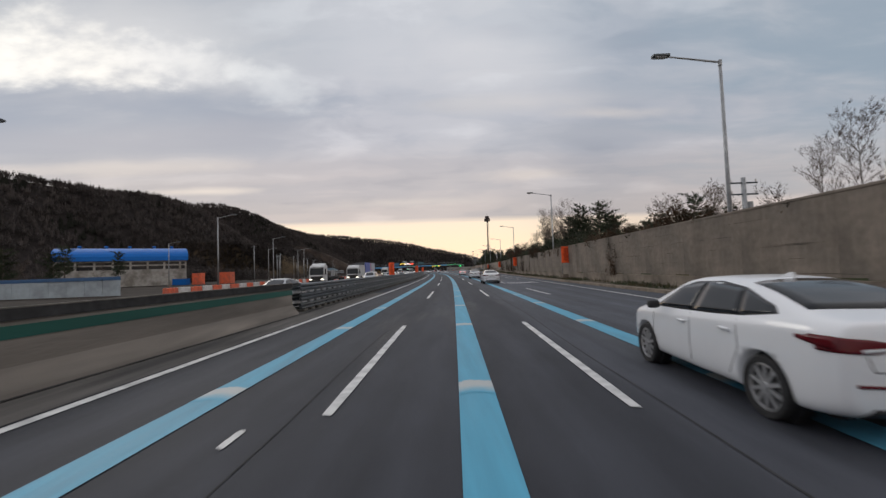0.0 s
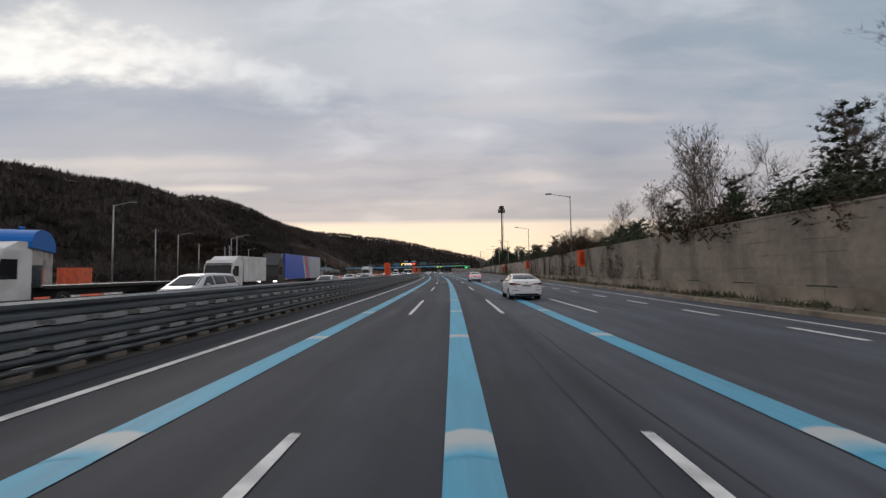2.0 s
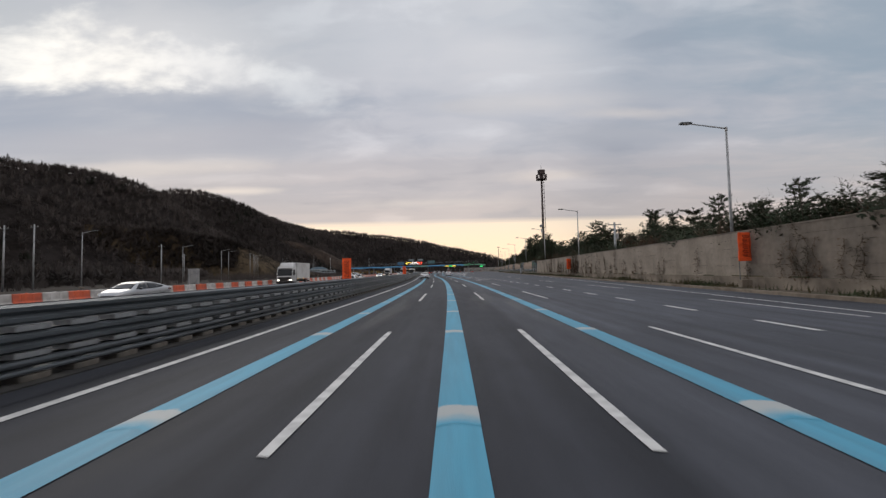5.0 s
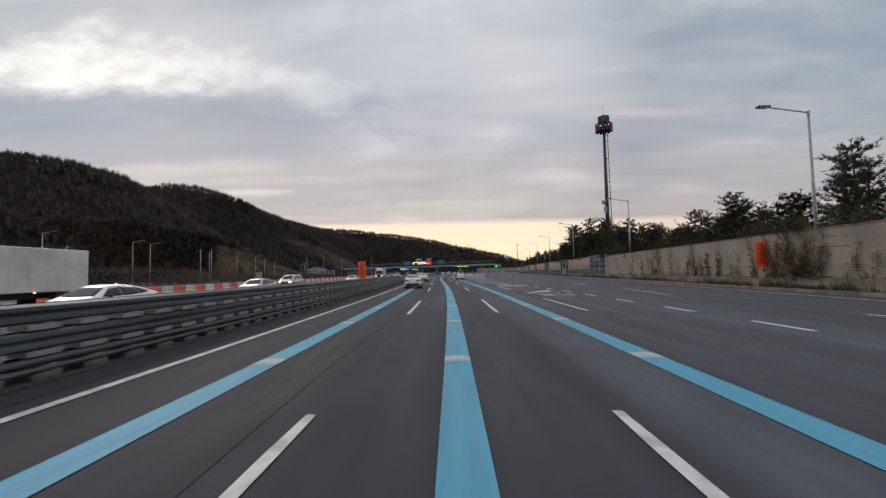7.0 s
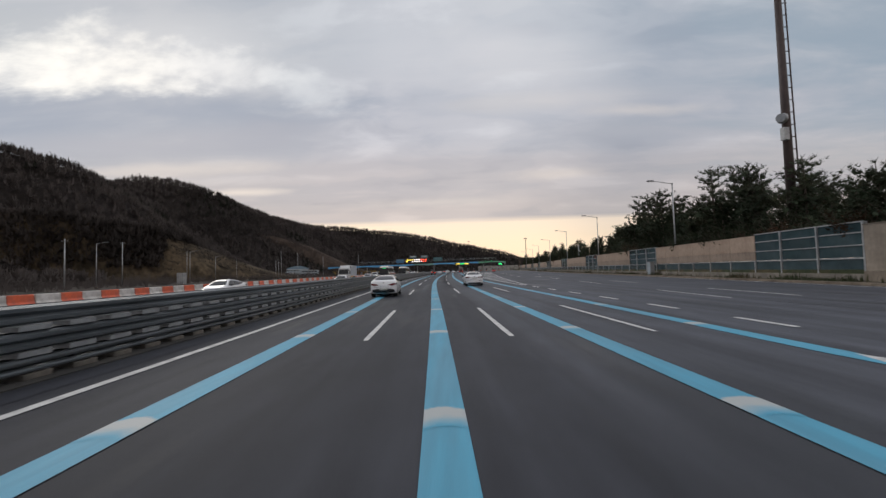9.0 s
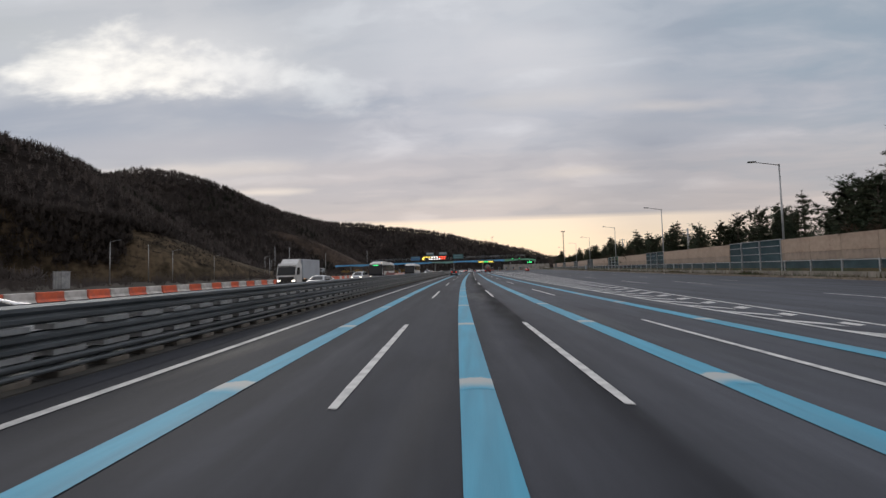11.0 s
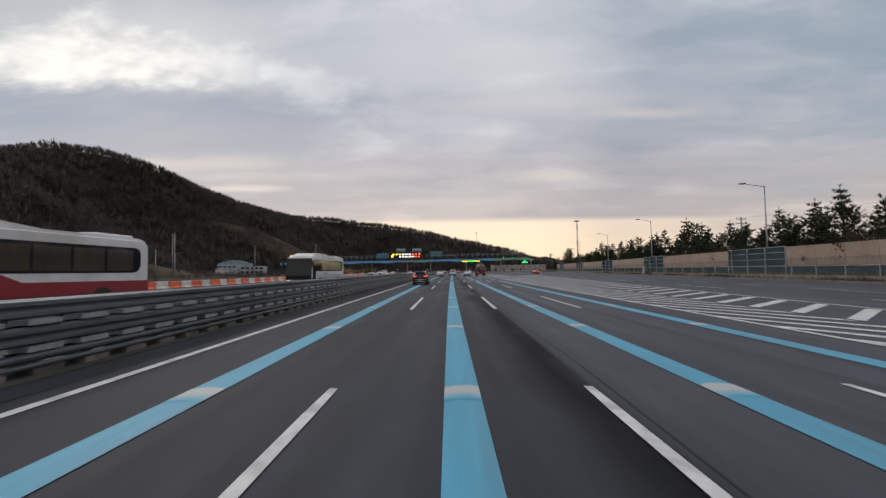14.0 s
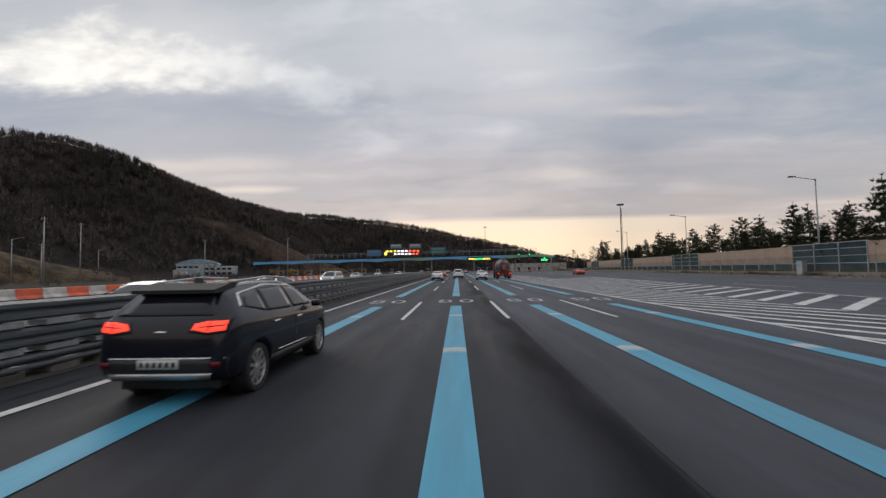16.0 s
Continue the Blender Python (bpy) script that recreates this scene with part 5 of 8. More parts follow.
def bare_tree(seed, h, name="bare_tree", label="leafless grey-brown deciduous tree behind the wall"):
    r = random.Random(seed)
    e = base(name, None, label, "tree", "bare trees")
    vs, fs, tw = [], [], []
    p, d = Vector((0, 0, -0.3)), Vector((r.uniform(-0.1, 0.1), r.uniform(-0.1, 0.1), 1)).normalized()
    tv, tf = [], []
    rad = h * 0.008
    n = 7
    for i in range(n):
        q = p + d * h * 0.88 / n
        tube(tv, tf, p, q, rad * (1 - 0.8 * i / n), rad * (1 - 0.8 * (i + 1) / n), 7)
        p = q
        d = (d + Vector((r.uniform(-1, 1), r.uniform(-1, 1), 0.4)) * 0.07).normalized()
        if i >= 1:
            for _ in range(2 if i < 5 else 3):
                a = r.uniform(0, math.tau)
                up_ = Vector((math.cos(a), math.sin(a), r.uniform(0.7, 1.5))).normalized()
                grow(vs, fs, tw, r, p, up_, h * r.uniform(0.13, 0.24) * (1 - 0.4 * i / n), rad * (0.36 - 0.025 * i), 2, 0.6)
    mesh_ob("trunk", tv, tf, M_BARK, e, True)
    k = len(vs)
    for a, b, c in tw:
        vs += [a, b, c]
        fs.append((len(vs) - 3, len(vs) - 2, len(vs) - 1))
    tagged(mesh_ob("crown", vs, fs, M_TWIG, e), "fine leafless twigs")
    return e


def tuft(vs, fs, r, c, d, size, n):
    """A spray of narrow needles round one shoot."""
    for _ in range(n):
        v = (d * 0.55 + Vector((r.uniform(-1, 1), r.uniform(-1, 1), r.uniform(-0.6, 1)))).normalized()
        w = v.orthogonal().normalized() * size * r.uniform(0.06, 0.12)
        k = len(vs)
        vs += [c - w, c + w, c + v * size * r.uniform(0.7, 1.25)]
        fs.append((k, k + 1, k + 2))


def pine_tree(seed, h, name="pine_tree", label="dark green pine with layered uneven boughs behind the wall", mat=None, wide=0.32, low=0.15, rise=0.35, taper=0.75, dense=5.0):
    r = random.Random(seed)
    e = base(name, None, label, "tree", "pine trees")
    tv, tf = [], []
    tube(tv, tf, Vector((0, 0, -0.3)), Vector((0.1, 0.05, h * 0.55)), h * 0.018, h * 0.011, 7)
    tube(tv, tf, Vector((0.1, 0.05, h * 0.55)), Vector((0, 0, h * 0.97)), h * 0.011, h * 0.003, 6)
    vs, fs = [], []
    levels = int(h * (1.6 if rise > 0.2 else 2.0) * (1 - low))
    for lv in range(levels):
        f = low + (0.97 - low) * lv / levels
        reach = h * wide * (1.06 - f) ** taper * r.uniform(0.6, 1.2) + 0.15
        nb = r.randint(5, 7)
        a0 = r.random() * 6
        for b in range(nb):
            a = a0 + b * math.tau / nb + r.uniform(-0.4, 0.4)
            L = reach * r.uniform(0.5, 1.2)
            root = Vector((0.05, 0, h * f - 0.1 + r.uniform(-0.2, 0.2)))
            tip = Vector((math.cos(a) * L, math.sin(a) * L, root.z + L * rise * r.uniform(0.2, 1.5)))
            tube(tv, tf, root, tip, 0.010 + h * 0.002, 0.006, 3)
            m = max(3, int(L * dense))
            d = (tip - root).normalized()
            for q in range(m):
                g = 0.22 + 0.83 * q / m
                c = root.lerp(tip, g) + Vector((r.uniform(-1, 1), r.uniform(-1, 1), r.uniform(-0.5, 0.8))) * (0.10 + 0.10 * L * (1 - abs(g - 0.6)))
                shoot = (d + Vector((r.uniform(-1, 1), r.uniform(-1, 1), r.uniform(0, 1.2)))).normalized()
                if g < 0.8:
                    # the dense inside of the bough
                    v = Vector((r.uniform(-1, 1), r.uniform(-1, 1), r.uniform(-0.3, 0.6))).normalized() * r.uniform(0.14, 0.24)
                    w = v.orthogonal().normalized() * r.uniform(0.09, 0.16)
                    k = len(vs)
                    vs += [c - v, c + w, c + v, c - w]
                    fs.append((k, k + 1, k + 2, k + 3))
                tuft(vs, fs, r, c, shoot, r.uniform(0.20, 0.32), 7)
                tuft(vs, fs, r, c + shoot * 0.16, shoot, r.uniform(0.14, 0.24), 5)
    tuft(vs, fs, r, Vector((0, 0, h * 0.97)), Vector((0, 0, 1)), 0.35, 9)
    mesh_ob("trunk", tv, tf, M_BARK, e, True)
    mesh_ob("crown", vs, fs, mat or M_NEEDLE, e)
    return e


def shrub(seed, h, mat, label):
    r = random.Random(seed)
    e = base("shrub", None, label, "shrub", "shrubs behind the wall")
    vs, fs, tv, tf = [], [], [], []
    for b in range(22):
        a = r.random() * math.tau
        tip = Vector((math.cos(a) * h * r.uniform(0.2, 0.85), math.sin(a) * h * r.uniform(0.2, 0.85), h * r.uniform(0.5, 1.05)))
        tube(tv, tf, Vector((tip.x * 0.1, tip.y * 0.1, -0.2)), tip, 0.03, 0.006, 3)
        for q in range(30):
            # the dark inside
            c = tip * r.uniform(0.25, 0.85) + Vector((r.uniform(-1, 1), r.uniform(-1, 1), r.uniform(-1, 1))) * 0.28
            v = Vector((r.uniform(-1, 1), r.uniform(-1, 1), r.uniform(-0.5, 0.8))).normalized() * r.uniform(0.06, 0.13)
            w = v.orthogonal().normalized() * r.uniform(0.03, 0.08)
            k = len(vs)
            vs += [c - v, c + w, c + v, c - w]
            fs.append((k, k + 1, k + 2, k + 3))
        for q in range(80):
            c = tip * r.uniform(0.3, 0.95) + Vector((r.uniform(-1, 1), r.uniform(-1, 1), r.uniform(-1, 1))) * 0.24
            v = Vector((r.uniform(-1, 1), r.uniform(-1, 1), r.uniform(-0.3, 1))).normalized()
            w = v.orthogonal().normalized() * r.uniform(0.009, 0.022)
            ln = r.uniform(0.06, 0.12)
            k = len(vs)
            vs += [c - w, c + v * ln * 0.5 + w, c + v * ln, c + v * ln * 0.3 - w * 1.3]
            fs.append((k, k + 1, k + 2, k + 3))
            if q % 4 == 0:
                k = len(vs)
                t = c + Vector((r.uniform(-1, 1), r.uniform(-1, 1), r.uniform(0, 1.4))) * 0.35
                vs += [c - w * 0.3, c + w * 0.3, t]
                fs.append((k, k + 1, k + 2))
    mesh_ob("stem", tv, tf, M_BARK, e)
    mesh_ob("foliage", vs, fs, mat, e)
    return e


rt = random.Random(21)
bares = [bare_tree(31 + i, h) for i, h in enumerate((9.0, 7.5, 10.5, 8.2))]
pines = [pine_tree(51 + i, h, wide=w, low=lo, taper=0.45, rise=0.45, dense=7.5) for i, (h, w, lo) in enumerate(((8.0, 0.33, 0.34), (6.5, 0.42, 0.36), (9.5, 0.28, 0.38), (7.2, 0.36, 0.34)))]
firs = [pine_tree(71 + i, h, "fir_tree", "slim dark conifer with pointed top behind the wall", None, 0.34, 0.06, 0.12, 0.8, 7.0) for i, h in enumerate((8.5, 7.0))]
plumes = [pine_tree(76 + i, h, "young_pine", "upright bushy young pine with brushlike shoots behind the wall", None, 0.26, 0.08, 1.1, 0.5, 7.5) for i, h in enumerate((6.0, 5.2))]
shrubs = [shrub(81, 2.6, M_RUSTY, "rusty brown dry shrub spilling over the wall"), shrub(82, 2.2, M_NEEDLE, "dark evergreen shrub behind the wall"), shrub(83, 3.0, M_RUSTY, "tangled dry brown shrub behind the wall")]
placed = {}


def plant(kind, i, s, back, z=0.9, k=1.0):
    """First use moves the original, later ones copy it."""
    src = kind[i % len(kind)]
    m = rpose(WALL(s) + back, s, z, rt.uniform(0, 360)) @ Matrix.Diagonal((k, k, k, 1))
    if src.name not in placed:
        placed[src.name] = 1
        src.matrix_basis = m
        return src
    e = copy_thing(src, m)
    e.matrix_basis = m
    return e


def row(kind, s0, s1, step, back, z, k, jit=1.0):
    for s in np.arange(s0, s1, step):
        plant(kind, rt.randint(0, 3), s + rt.uniform(-jit, jit), rt.uniform(*back), z, rt.uniform(*k))


# scrub over the first stretch, then pines with bare trees above them
row(shrubs, 8, 40, 2.2, (1.2, 4.0), 2.2, (0.7, 1.0))
row(bares, 14, 40, 3.2, (4, 11), 0.9, (0.62, 0.8))
row(bares, 7, 17, 1.9, (3, 7), 1.4, (0.72, 0.95))
row(pines, 29, 46, 2.8, (2.2, 5), 1.0, (0.50, 0.64))
row(shrubs, 25, 48, 1.5, (1.0, 3.0), 2.6, (0.8, 1.15))
row(shrubs, 48, 82, 2.0, (1.0, 3.0), 2.1, (0.9, 1.25))
row(pines, 38, 52, 3.2, (2.5, 6), 0.9, (0.60, 0.78))
row(pines, 52, 72, 2.2, (2.2, 6), 1.4, (0.75, 0.95))
row(pines, 72, 90, 2.8, (3, 7), 0.9, (0.62, 0.82))
row(bares, 54, 70.9, 2.2, (3, 9), 1.0, (0.8, 1.0))
row(bares, 71.6, 93, 2.2, (3, 9), 1.0, (1.05, 1.36))
row([shrubs[1]], 46, 78, 1.5, (1.2, 3.5), 2.2, (1.2, 1.7))
row(bares, 94, 128, 3.4, (4, 12), 0.9, (0.60, 0.88))
row([pines[1]], 90.0, 93.5, 1.4, (2.2, 3.2), 1.0, (0.78, 0.88), 0.3)
row([shrubs[1]], 88, 123, 2.2, (1.2, 4.0), 2.2, (1.0, 1.5))
row(bares, 97, 122, 2.2, (2.5, 7), 1.2, (0.6, 0.8))
row(shrubs, 82, 122, 2.0, (1.0, 3.4), 2.0, (0.8, 1.15))
row(shrubs, 119, 140, 3.2, (1.0, 3.4), 1.8, (0.6, 0.9))
row([shrubs[0], shrubs[2]], 100, 121, 1.5, (1.5, 5), 2.3, (1.0, 1.45))
row(pines, 100, 138, 6.0, (3, 7), 0.9, (0.55, 0.72))
row([shrubs[2], shrubs[1]], 104, 121, 1.4, (0.9, 3.0), 2.6, (1.1, 1.6))
row(bares, 121, 131, 1.9, (2, 5), 1.2, (0.60, 0.80))
row([shrubs[1]], 128, 152, 1.7, (1.5, 4), 1.7, (1.3, 1.7))
# a close stand of pines behind the plain wall
row(pines, 138, 172, 1.7, (2.5, 8), 0.9, (0.70, 0.92))
row(pines, 172, 208, 1.7, (2.5, 8), 0.9, (0.80, 1.02))
row([shrubs[1]], 138, 240, 3.2, (1.2, 3.5), 2.3, (1.2, 1.7))
row(shrubs, 138, 300, 4.6, (1.0, 3.0), 2.4, (0.9, 1.3))
row(plumes, 206, 236, 1.9, (2.2, 5), 0.9, (1.0, 1.2))
row(pines, 208, 236, 2.6, (4, 9), 0.9, (0.8, 0.98))
row(pines, 236, 256, 1.7, (2.8, 8), 0.9, (0.85, 1.1))
row(pines, 256, 306, 1.7, (2.8, 9), 0.9, (1.1, 1.45))
row([shrubs[1]], 240, 306, 3.2, (1.4, 3.5), 2.3, (1.3, 1.9))
row(plumes, 240, 306, 3.4, (2.2, 5), 0.9, (1.2, 1.6))
row(plumes, 306, 420, 3.2, (2.5, 6), 0.9, (0.95, 1.4), 1.4)
row(firs, 306, 420, 7.0, (4, 12), 0.9, (0.95, 1.3), 2.5)
row(pines, 310, 420, 7.0, (4, 12), 0.9, (0.8, 1.05), 2.0)
row(firs, 408, 560, 5.0, (4, 14), 0.9, (1.0, 1.45), 2.0)
row(pines, 420, 560, 6.0, (4, 14), 0.9, (0.85, 1.2), 2.0)
row(plumes, 424, 560, 6.0, (3, 8), 0.9, (0.9, 1.3), 2.0)
row(shrubs, 300, 430, 4.2, (1.5, 5), 1.2, (1.0, 1.7))
row(bares, 330, 420, 9.0, (6, 12), 0.9, (0.6, 0.7), 0.5)
for s in np.arange(560, 640, 7.0):
    plant(bares if rt.random() < 0.5 else firs, rt.randint(0, 3), s, rt.uniform(2, 16), 0.3, rt.uniform(0.8, 1.2))


# ---- dead creepers on the wall, weeds on the verge ----
def creepers():
    r = random.Random(91)
    vs, fs = [], []
    for s0, n, spread in ((81, 4, 3.5), (90, 14, 3.0), (104, 18, 4.2), (111, 10, 1.4), (119, 9, 3.6), (127, 19, 4.8), (141, 20, 5.0), (170, 12, 6), (189, 26, 5.6), (197, 30, 1.2),
                          (205, 30, 5.0), (36, 12, 0.5), (215, 10, 4.0), (224, 10, 3.5)):
        for _ in range(n):
            s = s0 + r.gauss(0, spread)
            z, zt = 0.75, r.uniform(1.0, 3.2) if r.random() < 0.8 else 3.9
            while z < zt:
                z2, s2 = z + r.uniform(0.15, 0.38), s + r.uniform(-0.26, 0.26)
                a, b = rd(WALL(s) - 0.09, s, z), rd(WALL(s2) - 0.09, s2, z2)
                t = Vector((0, 0.018, 0))
                k = len(vs)
                vs += [a - t, a + t, b + t, b - t]
                fs.append((k, k + 1, k + 2, k + 3))
                for _ in range(7):
                    c = a.lerp(b, r.random()) + Vector((-r.uniform(0.01, 0.10), r.uniform(-0.28, 0.28), r.uniform(-0.2, 0.2)))
                    v = Vector((r.uniform(-0.3, 0.1), r.uniform(-1, 1), r.uniform(-1, 0.4))).normalized()
                    w = v.orthogonal().normalized() * r.uniform(0.02, 0.05)
                    k = len(vs)
                    vs += [c - w, c + w, c + v * r.uniform(0.1, 0.26)]
                    fs.append((k, k + 1, k + 2))
                z, s = z2, s2
    tagged(mesh_ob("creepers", vs, fs, M_RUSTY), "dead brown creepers clinging to the concrete wall", "creeper", kind="stuff")


def weeds():
    r = random.Random(92)
    vs, fs = [], []
    for _ in range(32000):
        s = r.uniform(0, 480)
        if noise.noise((s * 0.12, 0, 3)) < 0.05 and r.random() < 0.85:
            continue
        u = WALL(s) - 0.1 - (WALL(s) - KERB(s) - 0.45) * r.random() ** 1.6
        p = rd(u, s, 0.11)
        h = r.uniform(0.08, 0.42) * (1.5 if s > 95 and noise.noise((s * 0.3, 2, 3)) > 0 else 0.9)
        a = r.random() * 6.28
        w = Vector((math.cos(a), math.sin(a), 0)) * 0.035
        tip = p + Vector((r.uniform(-0.15, 0.15), r.uniform(-0.15, 0.15), h))
        k = len(vs)
        vs += [p - w, p + w, tip]
        fs.append((k, k + 1, k + 2))
    tagged(mesh_ob("verge_grass", vs, fs, M_GRASS), "tufts of olive winter grass along the kerb", "grass", kind="stuff")


creepers()
weeds()

# ---- toll plaza ----
PLAZA_Y = 600.0


def canopy():
    e = base("toll_canopy", None, "long wavy blue and green canopy spanning the toll lanes", "canopy")

    def piece(x0, x1, mat, nm):
        n = max(4, int((x1 - x0) / 1.5))
        vs, fs = [], []
        for i in range(n + 1):
            x = x0 + (x1 - x0) * i / n
            f = (x + 112.5) / 160
            lift = 1.5 * f
            top = 7.45 + lift
            wave = 0.55 * abs(math.sin((x + 112.5) * math.pi / 23.0))
            bot = 5.75 + lift + wave
            if x > 40:
                top -= ((x - 40) / 8) ** 2 * 0.9
                bot -= ((x - 40) / 8) ** 2 * 0.5
            for y, zz in ((-6, bot + 0.5), (-6.4, bot), (-6.4, top), (6, top + 0.2), (6, bot + 0.5)):
                vs.append((x, PLAZA_Y + y, zz))
        for i in range(n):
            for j in range(5):
                a, b = i * 5 + j, i * 5 + (j + 1) % 5
                fs.append((a, b, b + 5, a + 5))
        fs += [(4, 3, 2, 1, 0), tuple(n * 5 + q for q in range(5))]
        mesh_ob(nm, vs, fs, mat, e)
    piece(-110.5, -33, M_CANOPY_BLUE, "blue_bay")
    piece(-32.95, -16, M_CANOPY_PALE, "pale_bay")
    piece(-15.95, 23.9, M_CANOPY_BLUE, "blue_bay")
    piece(23.95, 48, M_CANOPY_GREEN, "green_bay")
    for x in (-100, -77, -54, -31, -16, 7, 29):
        part("column", cyl(bmesh.new(), (x, PLAZA_Y + 1, 0), (x, PLAZA_Y + 1, 6.6), 0.45, n=12), M_STEEL_LIGHT, e)
    part("column", cyl(bmesh.new(), (48, PLAZA_Y, 0), (48, PLAZA_Y, 8.0), 0.4, n=12), M_STEEL_LIGHT, e)
    for x in np.arange(-82, 40, 3.2):
        part("rail_post", boxbm((x, PLAZA_Y - 4, 9.6 + 0.009 * (x + 112)), (0.14, 0.12, 2.3)), M_STEEL_LIGHT, e)
    for z in (10.0, 10.8):
        part("handrail", cyl(bmesh.new(), (-82, PLAZA_Y - 4, z + 0.2), (40, PLAZA_Y - 4, z + 1.3), 0.06, n=6), M_STEEL_LIGHT, e)


canopy()


def sign_board(name, x0, x1, z0, z1, mat, label, y=PLAZA_Y - 7.0, cat="sign"):
    e = base(name, pose((x0 + x1) / 2 + (4.0 if x0 < 0 else 1.5 if x0 < 20 else 0), y, z0), label, cat, "signs over the toll lanes")
    w, h = x1 - x0, z1 - z0
    part("panel", boxbm((0, 0, h / 2), (w, 0.3, h), 0.05), mat, e)
    part("rim", boxbm((0, 0.12, h / 2), (w + 0.3, 0.2, h + 0.3), 0.04), M_STEEL, e)
    for x in (-w * 0.3, w * 0.3):
        part("bracket", boxbm((x, 0.5, -0.9), (0.25, 0.4, 2.2)), M_STEEL, e)
    return e, w, h


def lettering(e, w, h, rows, mat, n):
    """Bars in place of words too far to read."""
    for r in range(rows):
        for i in range(n):
            bw = w * 0.72 / n
            part("lettering", boxbm((-w * 0.4 + (i + 0.5) * w * 0.8 / n, -0.18, h * (0.75 - 0.45 * r) - (0.1 if rows == 1 else 0)), (bw, 0.05, h * 0.26)), mat, e)


e, w, h = sign_board("direction_sign", -53.2, -46.2, 9.6, 12.6, M_SIGN_BLUE, "plain blue direction sign above the toll canopy")
lettering(e, w, h, 1, M_SIGN_GREY, 4)
e, w, h = sign_board("message_board", -44.2, -25.0, 9.3, 13.1, M_DARK, "black lit message board with yellow, white and red characters", cat="message board")
for i in range(9):
    mat = M_LED_YELLOW if i < 3 else M_LED_WHITE if i < 6 else M_LED_RED
    part("lit_character", boxbm((-w * 0.42 + i * w * 0.105, -0.18, h * 0.68), (1.25, 0.05, 0.86)), mat, e)
    if i not in (0, 1):
        part("lit_character", boxbm((-w * 0.40 + i * w * 0.10, -0.18, h * 0.28), (1.2, 0.05, 0.74)), M_LED_WHITE if i < 7 else M_LED_RED, e)
part("lit_symbol", boxbm((-w * 0.46, -0.19, h * 0.36), (1.3, 0.05, 1.5), 0.2), M_LED_YELLOW, e)
for x0, x1 in ((-41.0, -35.2), (-31.0, -25.0)):
    e, w, h = sign_board("lane_sign", x0, x1, 13.5, 15.5, M_SIGN_GREY, "small grey-blue lane sign above the message board", y=PLAZA_Y - 6.5)
    lettering(e, w, h, 1, M_WHITE_PLASTIC, 3)
e, w, h = sign_board("direction_sign", -20.0, -12.0, 10.2, 13.5, M_SIGN_TEAL, "dark teal direction sign above the toll canopy")
lettering(e, w, h, 2, M_SIGN_GREY, 4)
e, w, h = sign_board("message_board", 1.8, 14.2, 6.2, 8.0, M_DARK, "black lit lane board with yellow and green characters", cat="message board")
for i in range(12):
    part("lit_character", boxbm((-w * 0.46 + (i + 0.5) * w * 0.92 / 12, -0.18, h * 0.5), (0.6, 0.05, 0.85)), M_LED_GREEN if 4 <= i < 8 else M_LED_YELLOW, e)
for x in (30.0, 35.5):
    e, w, h = sign_board("lane_signal", x - 0.6, x + 0.6, 8.2, 9.4, M_DARK, "small black lane signal showing a green arrow", cat="signal")
    part("lit_arrow", prism(bmesh.new(), [(-0.4, 0.7), (-0.15, 0.7), (-0.15, 1.05), (0.15, 1.05), (0.15, 0.7), (0.4, 0.7), (0, 0.2)], -0.2, -0.17, "y"), M_LED_GREEN, e)
e, w, h = sign_board("lane_signal", 41.2, 45.0, 5.4, 7.4, M_DARK, "black lit sign with green arrow and letters at the canopy's end", cat="signal")
for i in range(4):
    part("lit_character", boxbm((-1.4 + i * 0.9, -0.18, 0.6), (0.7, 0.05, 0.8)), M_LED_GREEN, e)
part("lit_arrow", boxbm((0, -0.18, 1.45), (0.7, 0.05, 0.7), 0.1), M_LED_GREEN, e)


def toll_booth(m):
    e = base("toll_booth", m, "narrow pale toll booth on its island under the canopy", "toll booth", "toll booths")
    part("island", boxbm((0, 0, 0.1), (1.8, 14, 0.26), 0.06), M_CONCRETE, e)
    part("cabin", boxbm((0, 1, 1.4), (1.4, 3.0, 2.4), 0.08), M_PALE_WALL, e)
    part("window", boxbm((0, -0.51, 1.7), (1.1, 0.04, 1.0)), M_CAR_GLASS, e)
    part("roof", boxbm((0, 1, 2.68), (1.7, 3.4, 0.14), 0.04), M_STEEL_LIGHT, e)
    part("bollard", cyl(bmesh.new(), (0, -5.5, 0.2), (0, -5.5, 1.2), 0.3, 0.26, 10), M_ORANGE_PLASTIC, e)
    return e


tb = toll_booth(pose(-98, PLAZA_Y, 0))
for x in list(np.arange(-90, -36, 7.5)) + [-18, 10, 15, 20.5, 26, 31.5, 37, 42.5]:
    copy_thing(tb, pose(x, PLAZA_Y + (0 if x < 8 else 6), 0))
# plain concrete wall and screens beyond the plaza
tagged(mesh_ob("wall_far", [(26, 640, 0), (66, 640, 0), (66, 640, 5), (26, 640, 5), (26, 641, 0), (66, 641, 0), (66, 641, 5), (26, 641, 5)],
                          [(0, 1, 2, 3), (5, 4, 7, 6), (3, 2, 6, 7), (1, 5, 6, 2), (4, 0, 3, 7)], M_OLD_WALL), "pale concrete wall behind the toll lanes", "wall", kind="structure")


